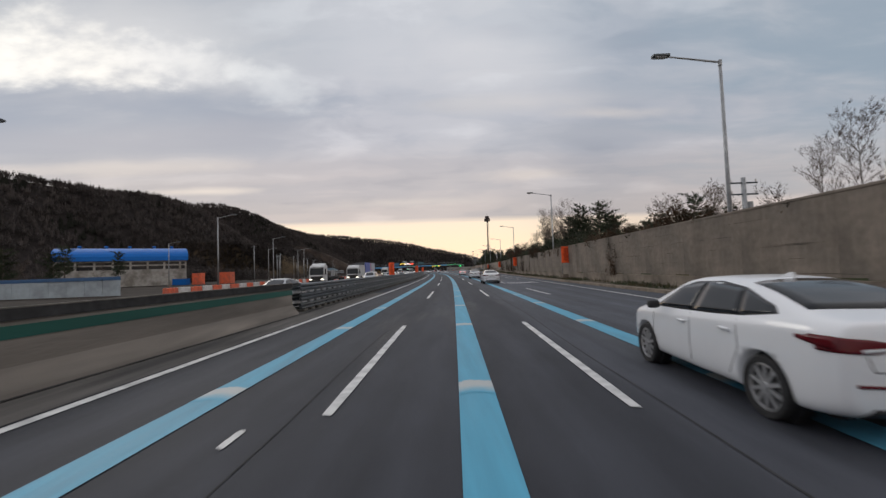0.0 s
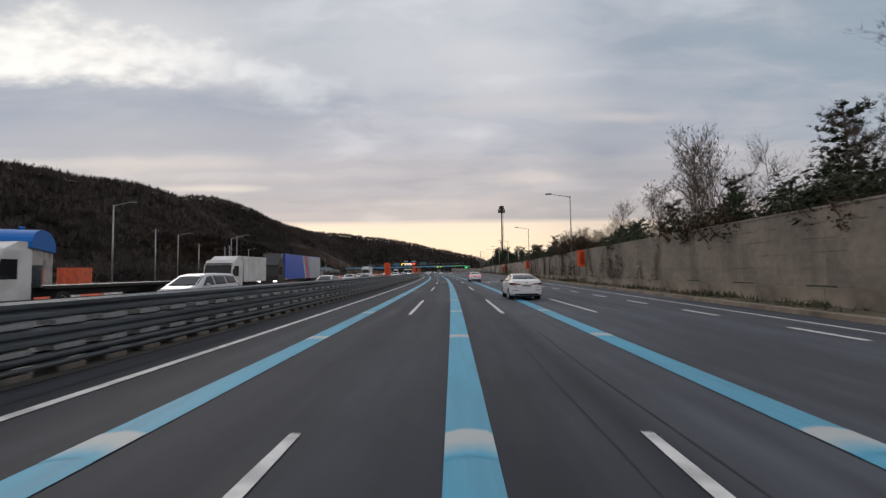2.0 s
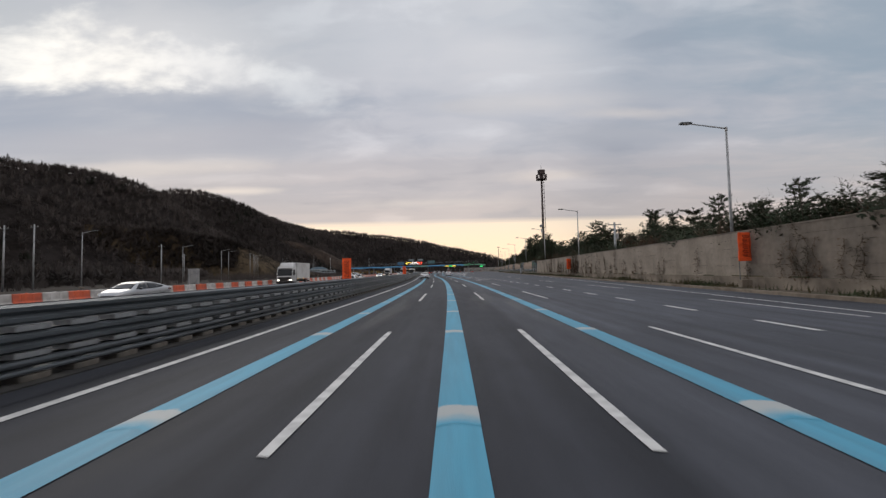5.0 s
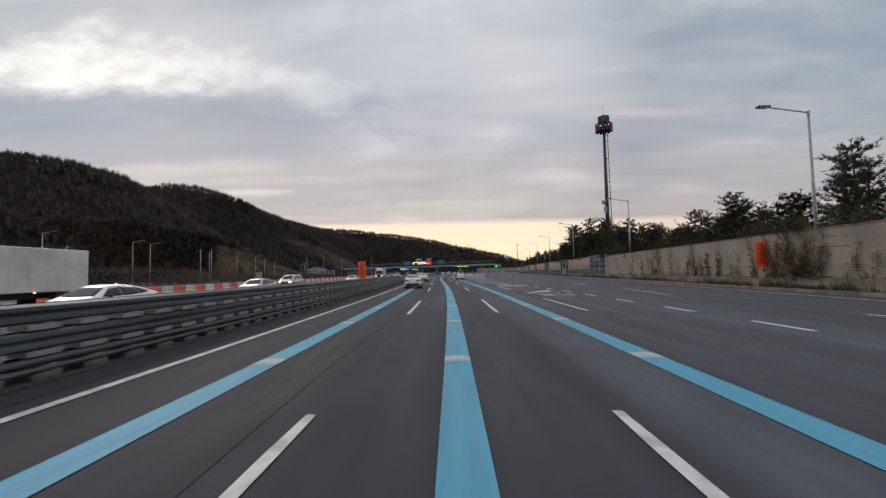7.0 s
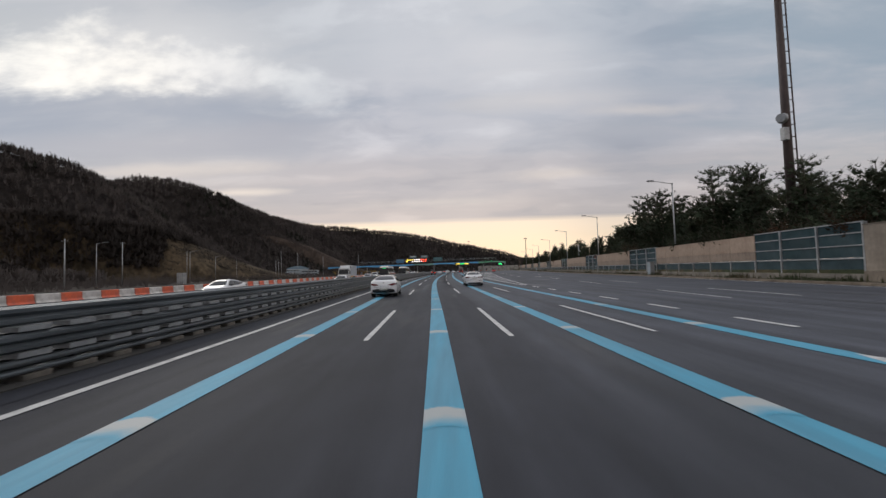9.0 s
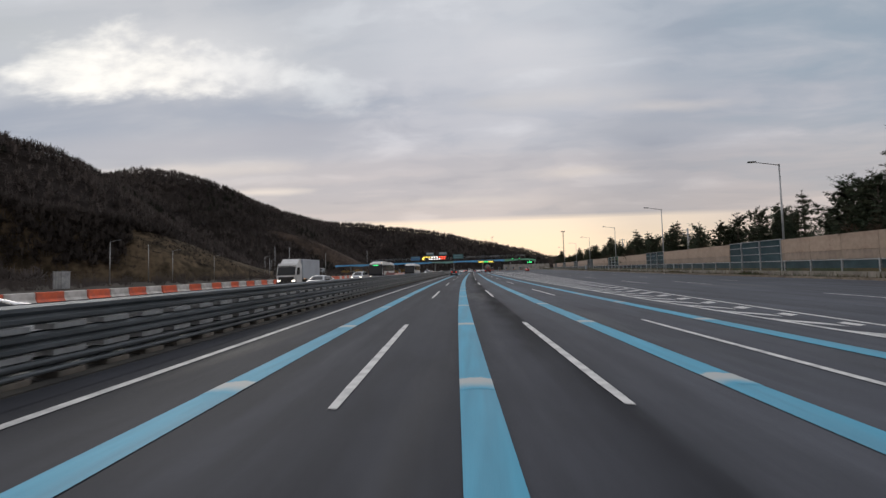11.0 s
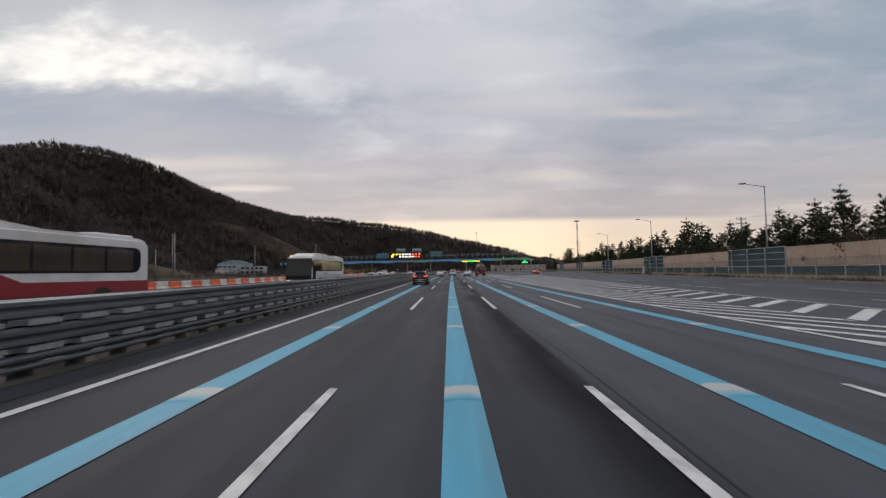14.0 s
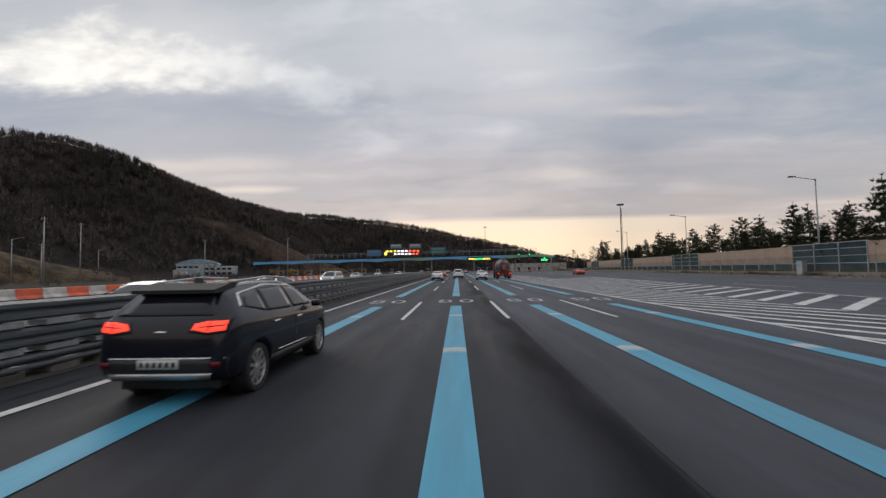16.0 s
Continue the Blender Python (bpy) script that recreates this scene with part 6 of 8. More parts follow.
# ---- blue-roofed shed, fence, site things on the far side ----
def shed():
    e = base("warehouse", pose(-90.0, 129.2, 0, 0, 0, 33), "old warehouse with a curved bright blue metal roof and peeling walls", "warehouse")
    L, D, H = 29.0, 22.0, 7.2
    for y, nm in ((-D / 2, "front_wall"), (D / 2, "back_wall")):
        part(nm, boxbm((0, y, 2.35), (L, 0.4, 4.7), 0.02), M_OLD_WALL, e)
        part("top_beam", boxbm((0, y, 7.0), (L, 0.42, 0.5), 0.02), M_OLD_WALL, e)
        part("mid_beam", boxbm((0, y, 5.85), (L, 0.42, 0.35), 0.02), M_OLD_WALL, e)
        for x in np.arange(-L / 2 + 0.3, L / 2, 3.9):
            part("pier", boxbm((x, y - 0.03, 3.6), (0.5, 0.5, 7.2), 0.02), M_OLD_WALL, e)
        part("window_band", boxbm((0, y + 0.05, 5.8), (L - 0.5, 0.08, 2.1)), M_CAR_GLASS, e)
    for x, nm in ((-L / 2, "end_wall"), (L / 2, "end_wall")):
        part(nm, boxbm((x, 0, 3.6), (0.4, D, 7.2), 0.02), M_OLD_WALL, e)
    n = 16
    out = [(-D / 2 - 0.7, 7.1)]
    for i in range(n + 1):
        a = math.pi * i / n
        out.append((-(D / 2 + 0.7) * math.cos(a), 7.25 + 3.9 * math.sin(a) ** 0.8 if 0 < i < n else 7.25))
    out.append((D / 2 + 0.7, 7.1))
    part("roof", prism(bmesh.new(), out, -L / 2 - 0.6, L / 2 + 0.6, "x"), M_BLUE_ROOF, e)
    for x in (-10.5, -4.5, 1.0, 7.0, 11.5):
        v = part("roof_vent", cyl(bmesh.new(), (x, 0, 10.9), (x, 0, 11.6), 0.35, n=10), M_BLUE_ROOF, e)
        part("vent_cap", cyl(bmesh.new(), (x, 0, 11.6), (x, 0, 11.9), 0.65, 0.3, 10), M_BLUE_ROOF, v)


shed()
fence = base("site_fence", None, "pale blue panel fence with a dark blue top band", "fence")
for i in range(11):
    x = -56.6 + i * 2.0
    part("panel", boxbm((x, 50, 0.9), (1.96, 0.10, 1.8), 0.02), M_PALE_WALL, fence)
    part("top_band", boxbm((x, 49.97, 2.0), (1.98, 0.16, 0.40), 0.02), M_BLUE_TRIM, fence)
    part("post", boxbm((x - 1, 50.12, 1.1), (0.1, 0.12, 2.2)), M_STEEL, fence)


def site_container(name, x, y, w, d, h, mat, label, cat):
    e = base(name, pose(x, y, 0), label, cat)
    part("body", boxbm((0, 0, h / 2), (w, d, h), 0.05), mat, e)
    for k in range(int(w / 0.5)):
        part("rib", boxbm((-w / 2 + 0.25 + k * 0.5, -d / 2 - 0.03, h / 2), (0.16, 0.06, h - 0.3)), mat, e)
    part("lid", boxbm((0, 0, h + 0.06), (w + 0.1, d + 0.1, 0.1), 0.03), mat, e)


site_container("site_container", -56, 119, 3.4, 2.8, 3.0, M_ORANGE_PLASTIC, "orange steel site container with ribbed sides", "container")
site_container("site_bin", -64.0, 120, 2.4, 2.2, 3.0, M_ORANGE_PLASTIC, "dull orange round-topped site bin", "bin")
site_container("site_tank", -67.5, 118, 3.6, 2.2, 1.6, M_BLUE_ROOF, "bright blue water tank on the works site", "tank")
site_container("equipment_cabinet", -47, 208, 1.6, 1.4, 3.2, M_STEEL_LIGHT, "tall pale grey equipment cabinet beyond the barriers", "cabinet")
site_container("equipment_cabinet", -72, 330, 1.8, 1.5, 3.0, M_STEEL_LIGHT, "pale grey equipment cabinet on the far verge", "cabinet")


def office():
    e = base("toll_office", pose(-133, 586, 0, 0, 0, 20), "pale blue office with a curved blue-grey roof and stepped wing", "building")
    part("main_block", boxbm((-2, 0, 3.2), (18, 10, 6.4), 0.05), M_PALE_WALL, e)
    part("wing", boxbm((11, 0, 2.6), (9, 9, 5.2), 0.05), M_PALE_WALL, e)
    part("wing_parapet", boxbm((11, 0, 5.35), (9.3, 9.3, 0.35), 0.04), M_TRUCK_WHITE, e)
    out = [(-11.4, 6.4), (-11.4, 7.0)] + [(-11 + 18 * i / 12, 7.1 + 2.2 * math.sin(math.pi * i / 12)) for i in range(13)] + [(7.6, 6.4)]
    part("roof", prism(bmesh.new(), out, -5.4, 5.4, "y"), M_PALE_ROOF, e)
    part("eave", boxbm((-2, -5.2, 6.35), (18.6, 0.5, 0.25), 0.03), M_TRUCK_WHITE, e)
    part("porch", boxbm((-9, -6, 2.0), (6, 2, 4.0), 0.05), M_PALE_WALL, e)
    for i in range(5):
        y = -5.02 if i < 2 else -4.52
        for z, h in ((4.2, 1.2), (1.8, 1.4)):
            w = part("window", boxbm((2.5 + i * 2.6, y, z), (1.8, 0.08, h)), M_CAR_GLASS, e)
            part("sill", boxbm((2.5 + i * 2.6, y - 0.06, z - h / 2 - 0.08), (2.0, 0.16, 0.12)), M_TRUCK_WHITE, w)
    for i in range(4):
        part("window", boxbm((-9.6 + i * 2.5, -5.02, 5.2), (1.7, 0.08, 0.9)), M_CAR_GLASS, e)
    part("sign_panel", boxbm((-8, -7.05, 2.0), (5.4, 0.1, 2.2)), M_WHITE_PLASTIC, e)


office()
for i, (x, y) in enumerate(((-150, 560), (-160, 575), (-112, 560), (-120, 570), (-106, 330), (-118, 300), (-96, 260), (-110, 240), (-100, 200), (-104, 168), (-118, 150), (-60, 150), (-75, 99), (-88, 94), (-80, 96), (-66, 136), (-115, 108), (-74, 150))):
    t = copy_thing(bares[i % 4], pose(x, y, 0, 0, 0, i * 71))
    t["label"] = "leafless dark tree beyond the works site"


for i, (x, y, k) in enumerate(((-70, 72, 1.0), (-77, 77, 1.15), (-65, 78, 0.9), (-84, 84, 1.2), (-74, 86, 1.0), (-92, 92, 1.2), (-60, 84, 0.8), (-98, 84, 1.3))):
    m = pose(x, y, -0.05, 0, 0, i * 83) @ Matrix.Diagonal((k, k, k, 1))
    t = copy_thing(pines[i % 4], m)
    t.matrix_basis = m
    t["label"] = "dark evergreen tree beside the blue-roofed warehouse"


autumn = shrub(84, 3.0, M_YELLOW_LEAF, "yellow-leaved autumn shrubs beyond the toll canopy")
autumn.matrix_basis = pose(-112, 622, 0) @ Matrix.Diagonal((1.9, 1.9, 1.5, 1))
for i in range(12):
    m = pose(-108 + i * 4.6, 622 + 3 * math.sin(i * 2.1), 0, 0, 0, i * 57) @ Matrix.Diagonal((1.9, 1.9, 1.3 + 0.3 * math.sin(i * 1.3), 1))
    t = copy_thing(autumn, m)
    t.matrix_basis = m
# ---- vehicles: lofted bodies with fitted glass and lamps; y runs forward ----
def lerp_of(pairs):
    ks, vs = [p[0] for p in pairs], [p[1] for p in pairs]
    return lambda k: float(np.interp(k, ks, vs))


def loft_body(spec, level=2):
    """A closed body skin from its lines, with smooth edges and round wheel arches cut out."""
    top, belt, bot, wid, roof = (lerp_of(spec[k]) for k in ("top", "belt", "bottom", "width", "roof"))
    ys = sorted(set(round(p[0], 3) for k in ("top", "belt", "width", "roof") for p in spec[k]))
    ys = [y for i, y in enumerate(ys) if i == 0 or y - ys[i - 1] > 0.03]
    bm = bmesh.new()
    rings = []
    for y in ys:
        t, b, zb, w, r = top(y), belt(y), bot(y), wid(y), roof(y)
        t = max(t, b + 0.03)
        half = [(0, zb), (0.55 * w, zb), (0.9 * w, zb + 0.01), (0.985 * w, zb + 0.10), (w, zb + 0.55 * (b - zb)), (0.99 * w, b - 0.05), (0.955 * w, b + 0.012),
                (r + 0.03, b + (t - b) * 0.86), (r * 0.86, b + (t - b) * 0.97), (r * 0.5, t - 0.004), (0, t)]
        ring = [bm.verts.new((x, y, z)) for x, z in half] + [bm.verts.new((-x, y, z)) for x, z in half[-2:0:-1]]
        rings.append(ring)
    n = len(rings[0])
    for a, b in zip(rings, rings[1:]):
        for i in range(n):
            bm.faces.new((a[i], a[(i + 1) % n], b[(i + 1) % n], b[i]))
    bm.faces.new(rings[0][::-1])
    bm.faces.new(rings[-1])
    bmesh.ops.recalc_face_normals(bm, faces=bm.faces)
    me = bpy.data.meshes.new("body")
    bm.to_mesh(me)
    bm.free()
    tmp = new("tmp_body", me)
    sub = tmp.modifiers.new("s", "SUBSURF")
    sub.levels = sub.render_levels = level
    cbm = bmesh.new()
    for y in spec["axles"]:
        for sx in (-1, 1):
            cyl(cbm, (sx * 0.62, y, spec["r"]), (sx * 1.3, y, spec["r"]), spec["r"] + 0.055, n=28)
    cme = bpy.data.meshes.new("cut")
    cbm.to_mesh(cme)
    cbm.free()
    cutter = new("tmp_cut", cme)
    bo = tmp.modifiers.new("b", "BOOLEAN")
    bo.operation, bo.object, bo.solver = "DIFFERENCE", cutter, "EXACT"
    bpy.context.view_layer.update()
    out = bpy.data.meshes.new_from_object(tmp.evaluated_get(bpy.context.evaluated_depsgraph_get()))
    for o in (tmp, cutter):
        d = o.data
        bpy.data.objects.remove(o)
        bpy.data.meshes.remove(d)
    out.materials.clear()
    return out


class Skin:
    """Fits thin pieces onto a body by casting onto it."""

    def __init__(self, ob, thing):
        self.ob, self.thing = ob, thing
        bpy.context.view_layer.update()
        self.dg = bpy.context.evaluated_depsgraph_get()

    def fit(self, name, lower, upper, view, mat, lift=0.006, n=6, m=8, label="", skirt=0.012):
        """lower, upper: polylines in the view's plane; view: 'left','right' (y, z), 'rear','front' (x, z), 'top' (x, y)."""
        def at(line, f):
            k = f * (len(line) - 1)
            i = min(int(k), len(line) - 2)
            return [line[i][q] + (line[i + 1][q] - line[i][q]) * (k - i) for q in (0, 1)]
        d = {"left": Vector((1, 0, 0)), "right": Vector((-1, 0, 0)), "rear": Vector((0, 1, 0)), "front": Vector((0, -1, 0)), "top": Vector((0, 0, -1))}[view]
        vs, ok = [], True
        for j in range(n + 1):
            for i in range(m + 1):
                a, b = at(lower, i / m), at(upper, i / m)
                p, q = (a[k] + (b[k] - a[k]) * j / n for k in (0, 1))
                o = Vector((0, p, q)) if view in ("left", "right") else Vector((p, 0, q)) if view in ("rear", "front") else Vector((p, q, 0))
                o = o - d * 12
                hit, loc, nor, _ = self.ob.ray_cast(o, d, depsgraph=self.dg)
                if not hit:
                    _, loc, nor, _ = self.ob.closest_point_on_mesh(o + d * 11, depsgraph=self.dg)
                vs.append((loc + nor * lift, loc - nor * skirt))
        verts = [v[0] for v in vs]
        w = m + 1
        fs = [(j * w + i, j * w + i + 1, (j + 1) * w + i + 1, (j + 1) * w + i) for j in range(n) for i in range(m)]
        rim = [i for i in range(w)] + [j * w + m for j in range(1, n + 1)] + [n * w + i for i in range(m - 1, -1, -1)] + [j * w for j in range(n - 1, 0, -1)]
        k = len(verts)
        verts += [vs[i][1] for i in rim]
        fs += [(rim[(i + 1) % len(rim)], rim[i], k + i, k + (i + 1) % len(rim)) for i in range(len(rim))]
        bm = bmesh.new()
        bv = [bm.verts.new(v) for v in verts]
        for f in fs:
            try:
                bm.faces.new([bv[i] for i in f])
            except ValueError:
                pass
        bmesh.ops.recalc_face_normals(bm, faces=bm.faces)
        return part(name, bm, mat, self.thing, label, smooth=True)

    def both(self, name, lower, upper, mat, **kw):
        for v in ("left", "right"):
            self.fit(name, lower, upper, v, mat, **kw)

    def pair(self, name, lower, upper, view, mat, **kw):
        for sgn in (1, -1):
            self.fit(name, [(sgn * a, b) for a, b in lower], [(sgn * a, b) for a, b in upper], view, mat, **kw)


def lathe(outline, axis_x, y, z, n=28):
    """Turns (x, radius) round an axle along x."""
    bm = bmesh.new()
    rings = []
    for x, r in outline:
        rings.append([bm.verts.new((axis_x + x, y + r * math.cos(math.tau * i / n), z + r * math.sin(math.tau * i / n))) for i in range(n)])
    for a, b in zip(rings, rings[1:]):
        for i in range(n):
            bm.faces.new((a[i], a[(i + 1) % n], b[(i + 1) % n], b[i]))
    bm.faces.new(rings[-1])
    bm.faces.new(rings[0][::-1])
    bmesh.ops.recalc_face_normals(bm, faces=bm.faces)
    return bm


def add_wheel(thing, sx, x, y, r, w=0.21, spokes=10, rim_mat=None):
    o = sx
    prof = [(-w / 2, r * 0.55), (-w / 2, r * 0.93), (-w * 0.38, r), (w * 0.38, r), (w / 2, r * 0.95), (w / 2, r * 0.78), (w * 0.30, r * 0.75)]
    wheel = part("wheel", lathe([(o * a, b) for a, b in prof], x, y, r), M_TYRE, thing, smooth=False)
    bm = lathe([(o * w * 0.18, r * 0.75), (o * w * 0.42, r * 0.755), (o * w * 0.44, r * 0.70), (o * w * 0.28, r * 0.67), (o * w * 0.20, r * 0.2)], x, y, r)
    for k in range(spokes):
        a = math.tau * k / spokes
        m = Matrix.Translation((x + o * w * 0.36, y, r)) @ Matrix.Rotation(a, 4, "X")
        bmesh.ops.create_cube(bm, size=1, matrix=m @ Matrix.Translation((0, 0, r * 0.41)) @ Matrix.Diagonal((0.02, r * 0.12, r * 0.60, 1)))
    bmesh.ops.create_cone(bm, cap_ends=True, segments=14, radius1=r * 0.16, radius2=r * 0.13, depth=0.05,
                          matrix=Matrix.Translation((x + o * w * 0.37, y, r)) @ Matrix.Rotation(math.pi / 2, 4, "Y"))
    part("rim", bm, rim_mat or M_RIM, wheel)
    part("well", cyl(bmesh.new(), (x - o * 0.02, y, r), (x - o * 0.14, y, r), r + 0.05, n=22), M_DARK, thing)


SEDAN = dict(
    top=((-2.28, 0.72), (-2.25, 0.99), (-2.17, 1.085), (-1.98, 1.115), (-1.78, 1.15), (-1.2, 1.335), (-0.65, 1.425), (-0.15, 1.452), (0.3, 1.44), (0.62, 1.385), (1.05, 1.18), (1.42, 0.995), (1.8, 0.92), (2.05, 0.845), (2.2, 0.72), (2.28, 0.58)),
    belt=((-2.28, 0.64), (-2.2, 0.96), (-1.9, 1.025), (-1.5, 1.015), (-0.6, 0.965), (0.5, 0.925), (1.4, 0.895), (1.8, 0.85), (2.1, 0.72), (2.28, 0.5)),
    bottom=((-2.28, 0.34), (-2.15, 0.25), (-1.8, 0.20), (0, 0.19), (1.8, 0.22), (2.1, 0.24), (2.28, 0.32)),
    width=((-2.28, 0.74), (-2.2, 0.83), (-2.0, 0.885), (-1.4, 0.91), (0, 0.90), (1.3, 0.895), (1.75, 0.86), (2.05, 0.76), (2.28, 0.55)),
    roof=((-2.28, 0.64), (-2.14, 0.74), (-1.78, 0.73), (-0.65, 0.585), (0.3, 0.57), (0.62, 0.59), (1.42, 0.72), (2.05, 0.62), (2.28, 0.45)),
    axles=(-1.34, 1.36), r=0.325)
SUV = dict(
    top=((-2.17, 0.80), (-2.13, 1.05), (-2.05, 1.12), (-1.95, 1.25), (-1.72, 1.46), (-1.45, 1.52), (-0.6, 1.555), (0.2, 1.545), (0.6, 1.48), (1.05, 1.24), (1.35, 1.08), (1.75, 1.0), (2.0, 0.90), (2.12, 0.75), (2.17, 0.62)),
    belt=((-2.17, 0.72), (-2.1, 1.0), (-1.8, 1.06), (-0.6, 1.03), (0.5, 0.99), (1.35, 0.96), (1.8, 0.90), (2.05, 0.76), (2.17, 0.55)),
    bottom=((-2.17, 0.40), (-2.05, 0.30), (-1.7, 0.25), (0, 0.22), (1.8, 0.25), (2.17, 0.34)),
    width=((-2.17, 0.74), (-2.1, 0.82), (-1.9, 0.88), (-1.3, 0.905), (0, 0.905), (1.3, 0.90), (1.75, 0.87), (2.0, 0.78), (2.17, 0.58)),
    roof=((-2.17, 0.62), (-2.05, 0.72), (-1.72, 0.60), (-1.3, 0.575), (0.2, 0.58), (0.6, 0.60), (1.35, 0.72), (2.0, 0.64), (2.17, 0.45)),
    axles=(-1.35, 1.35), r=0.335)
VAN = dict(
    top=((-2.5, 0.85), (-2.46, 1.10), (-2.40, 1.25), (-2.22, 1.66), (-2.0, 1.73), (-0.8, 1.76), (0.4, 1.74), (0.85, 1.66), (1.45, 1.30), (1.75, 1.13), (2.2, 1.02), (2.42, 0.85), (2.5, 0.62)),
    belt=((-2.5, 0.76), (-2.42, 1.06), (-2.0, 1.12), (-0.6, 1.08), (0.8, 1.04), (1.7, 1.0), (2.2, 0.90), (2.5, 0.55)),
    bottom=((-2.5, 0.42), (-2.3, 0.30), (0, 0.22), (2.2, 0.26), (2.5, 0.34)),
    width=((-2.5, 0.82), (-2.4, 0.90), (-2.0, 0.97), (0, 0.985), (1.6, 0.97), (2.1, 0.90), (2.5, 0.62)),
    roof=((-2.5, 0.70), (-2.4, 0.76), (-2.2, 0.70), (-1.8, 0.68), (0.4, 0.69), (0.85, 0.70), (1.75, 0.80), (2.5, 0.5)),
    axles=(-1.5, 1.5), r=0.35)


def car(kind, paint, label, m, group="cars on the motorway", tail=None, head=None, style=0, near=True):
    spec = {"sedan": SEDAN, "suv": SUV, "van": VAN}[kind]
    name = {"sedan": "sedan_car", "suv": "crossover_car", "van": "family_van"}[kind]
    e = base(name, None, label, "car", group)
    me = loft_body(spec, 2 if near else 1)
    me.materials.append(paint)
    me.shade_smooth()
    body = new("body", me)
    body.parent = e
    sk = Skin(body, e)
    tail = tail or M_TAIL
    head = head or M_LAMP_CLEAR
    g = M_CAR_GLASS
    if kind == "sedan":
        sk.both("window_surround", [(1.10, 0.968), (0.30, 0.978), (-0.50, 1.0), (-1.02, 1.03), (-1.52, 1.095)], [(0.58, 1.29), (0.30, 1.365), (-0.30, 1.385), (-0.82, 1.325), (-1.42, 1.165)], M_DARK, lift=0.003, m=16)
        sk.both("front_side_window", [(1.02, 0.985), (0.02, 1.0)], [(0.54, 1.285), (0.02, 1.362)], g, lift=0.008)
        sk.both("rear_side_window", [(-0.04, 1.002), (-0.95, 1.04)], [(-0.04, 1.362), (-0.80, 1.305)], g, lift=0.008)
        sk.both("quarter_window", [(-0.98, 1.048), (-1.46, 1.10)], [(-0.84, 1.298), (-1.38, 1.155)], g, lift=0.008)
        sk.fit("rear_window", [(-0.68, -1.74), (0, -1.80), (0.68, -1.74)], [(-0.53, -0.80), (0, -0.74), (0.53, -0.80)], "top", g)
        sk.fit("windscreen", [(-0.70, 1.36), (0, 1.44), (0.70, 1.36)], [(-0.53, 0.64), (0, 0.60), (0.53, 0.64)], "top", g)
        if style == 0:
            sk.pair("tail_lamp", [(0.32, 0.862), (0.60, 0.82), (0.87, 0.835)], [(0.32, 0.89), (0.60, 0.94), (0.87, 0.965)], "rear", tail, lift=0.012, m=14)
            sk.pair("clear_lamp", [(0.46, 0.845), (0.68, 0.83)], [(0.46, 0.868), (0.68, 0.86)], "rear", M_LAMP_CLEAR, lift=0.017, m=4, n=2)
            sk.fit("bumper_insert", [(-0.70, 0.29), (0.70, 0.29)], [(-0.62, 0.37), (0.62, 0.37)], "rear", M_DARK, lift=0.01, n=3)
            sk.pair("reflector", [(0.46, 0.535), (0.74, 0.545)], [(0.46, 0.56), (0.74, 0.575)], "rear", M_TAIL, lift=0.008, n=2)
            sk.both("tail_lamp", [(-2.24, 0.83), (-1.80, 0.915)], [(-2.24, 0.97), (-1.80, 0.945)], tail, lift=0.012, n=3, m=4)
            plate_z = (0.76, 0.875)
        else:
            sk.pair("tail_lamp", [(0.30, 0.80), (0.58, 0.76), (0.80, 0.83)], [(0.26, 0.815), (0.56, 0.90), (0.80, 0.93)], "rear", tail, lift=0.012)
            sk.fit("bumper_insert", [(-0.74, 0.36), (-0.4, 0.31), (0.4, 0.31), (0.74, 0.36)], [(-0.72, 0.50), (-0.38, 0.58), (0.38, 0.58), (0.72, 0.50)], "rear", M_DARK, lift=0.01, n=3)
            sk.both("tail_lamp", [(-2.22, 0.80), (-1.88, 0.90)], [(-2.22, 0.935), (-1.88, 0.935)], tail, lift=0.012, n=3, m=4)
            plate_z = (0.475, 0.565)
        sk.fit("trunk_seam", [(-0.60, 0.668), (0.60, 0.668)], [(-0.60, 0.678), (0.60, 0.678)], "rear", M_DARK, lift=0.003, n=1)
        for sg in (-1, 1):
            sk.fit("trunk_seam", [(sg * 0.600, 0.672), (sg * 0.64, 0.80)], [(sg * 0.610, 0.672), (sg * 0.65, 0.80)], "rear", M_DARK, lift=0.003, n=1, m=4)
        if style == 1:
            sk.fit("lettering", [(-0.24, 0.735), (0.24, 0.735)], [(-0.24, 0.752), (0.24, 0.752)], "rear", M_CHROME, lift=0.006, n=1, m=4)
        sk.fit("badge", [(-0.07, 0.945), (0, 0.925), (0.07, 0.945)], [(-0.07, 0.975), (0, 0.995), (0.07, 0.975)], "rear", M_CHROME, lift=0.012, n=2, m=6)
        sk.both("door_seam", [(0.005, 0.33), (0.0, 0.96)], [(0.017, 0.33), (0.012, 0.96)], M_DARK, lift=0.002, n=1)
        sk.both("door_seam", [(1.06, 0.34), (1.04, 0.93)], [(1.072, 0.34), (1.052, 0.93)], M_DARK, lift=0.002, n=1)
        sk.both("door_seam", [(-0.80, 0.34), (-1.0, 0.66), (-0.96, 0.98)], [(-0.788, 0.34), (-0.988, 0.66), (-0.948, 0.98)], M_DARK, lift=0.002, n=1)
        sk.both("door_handle", [(0.10, 0.815), (0.28, 0.82)], [(0.10, 0.845), (0.28, 0.85)], paint, lift=0.03, n=2, m=4)
        sk.both("door_handle", [(-0.86, 0.835), (-0.68, 0.84)], [(-0.86, 0.865), (-0.68, 0.87)], paint, lift=0.03, n=2, m=4)
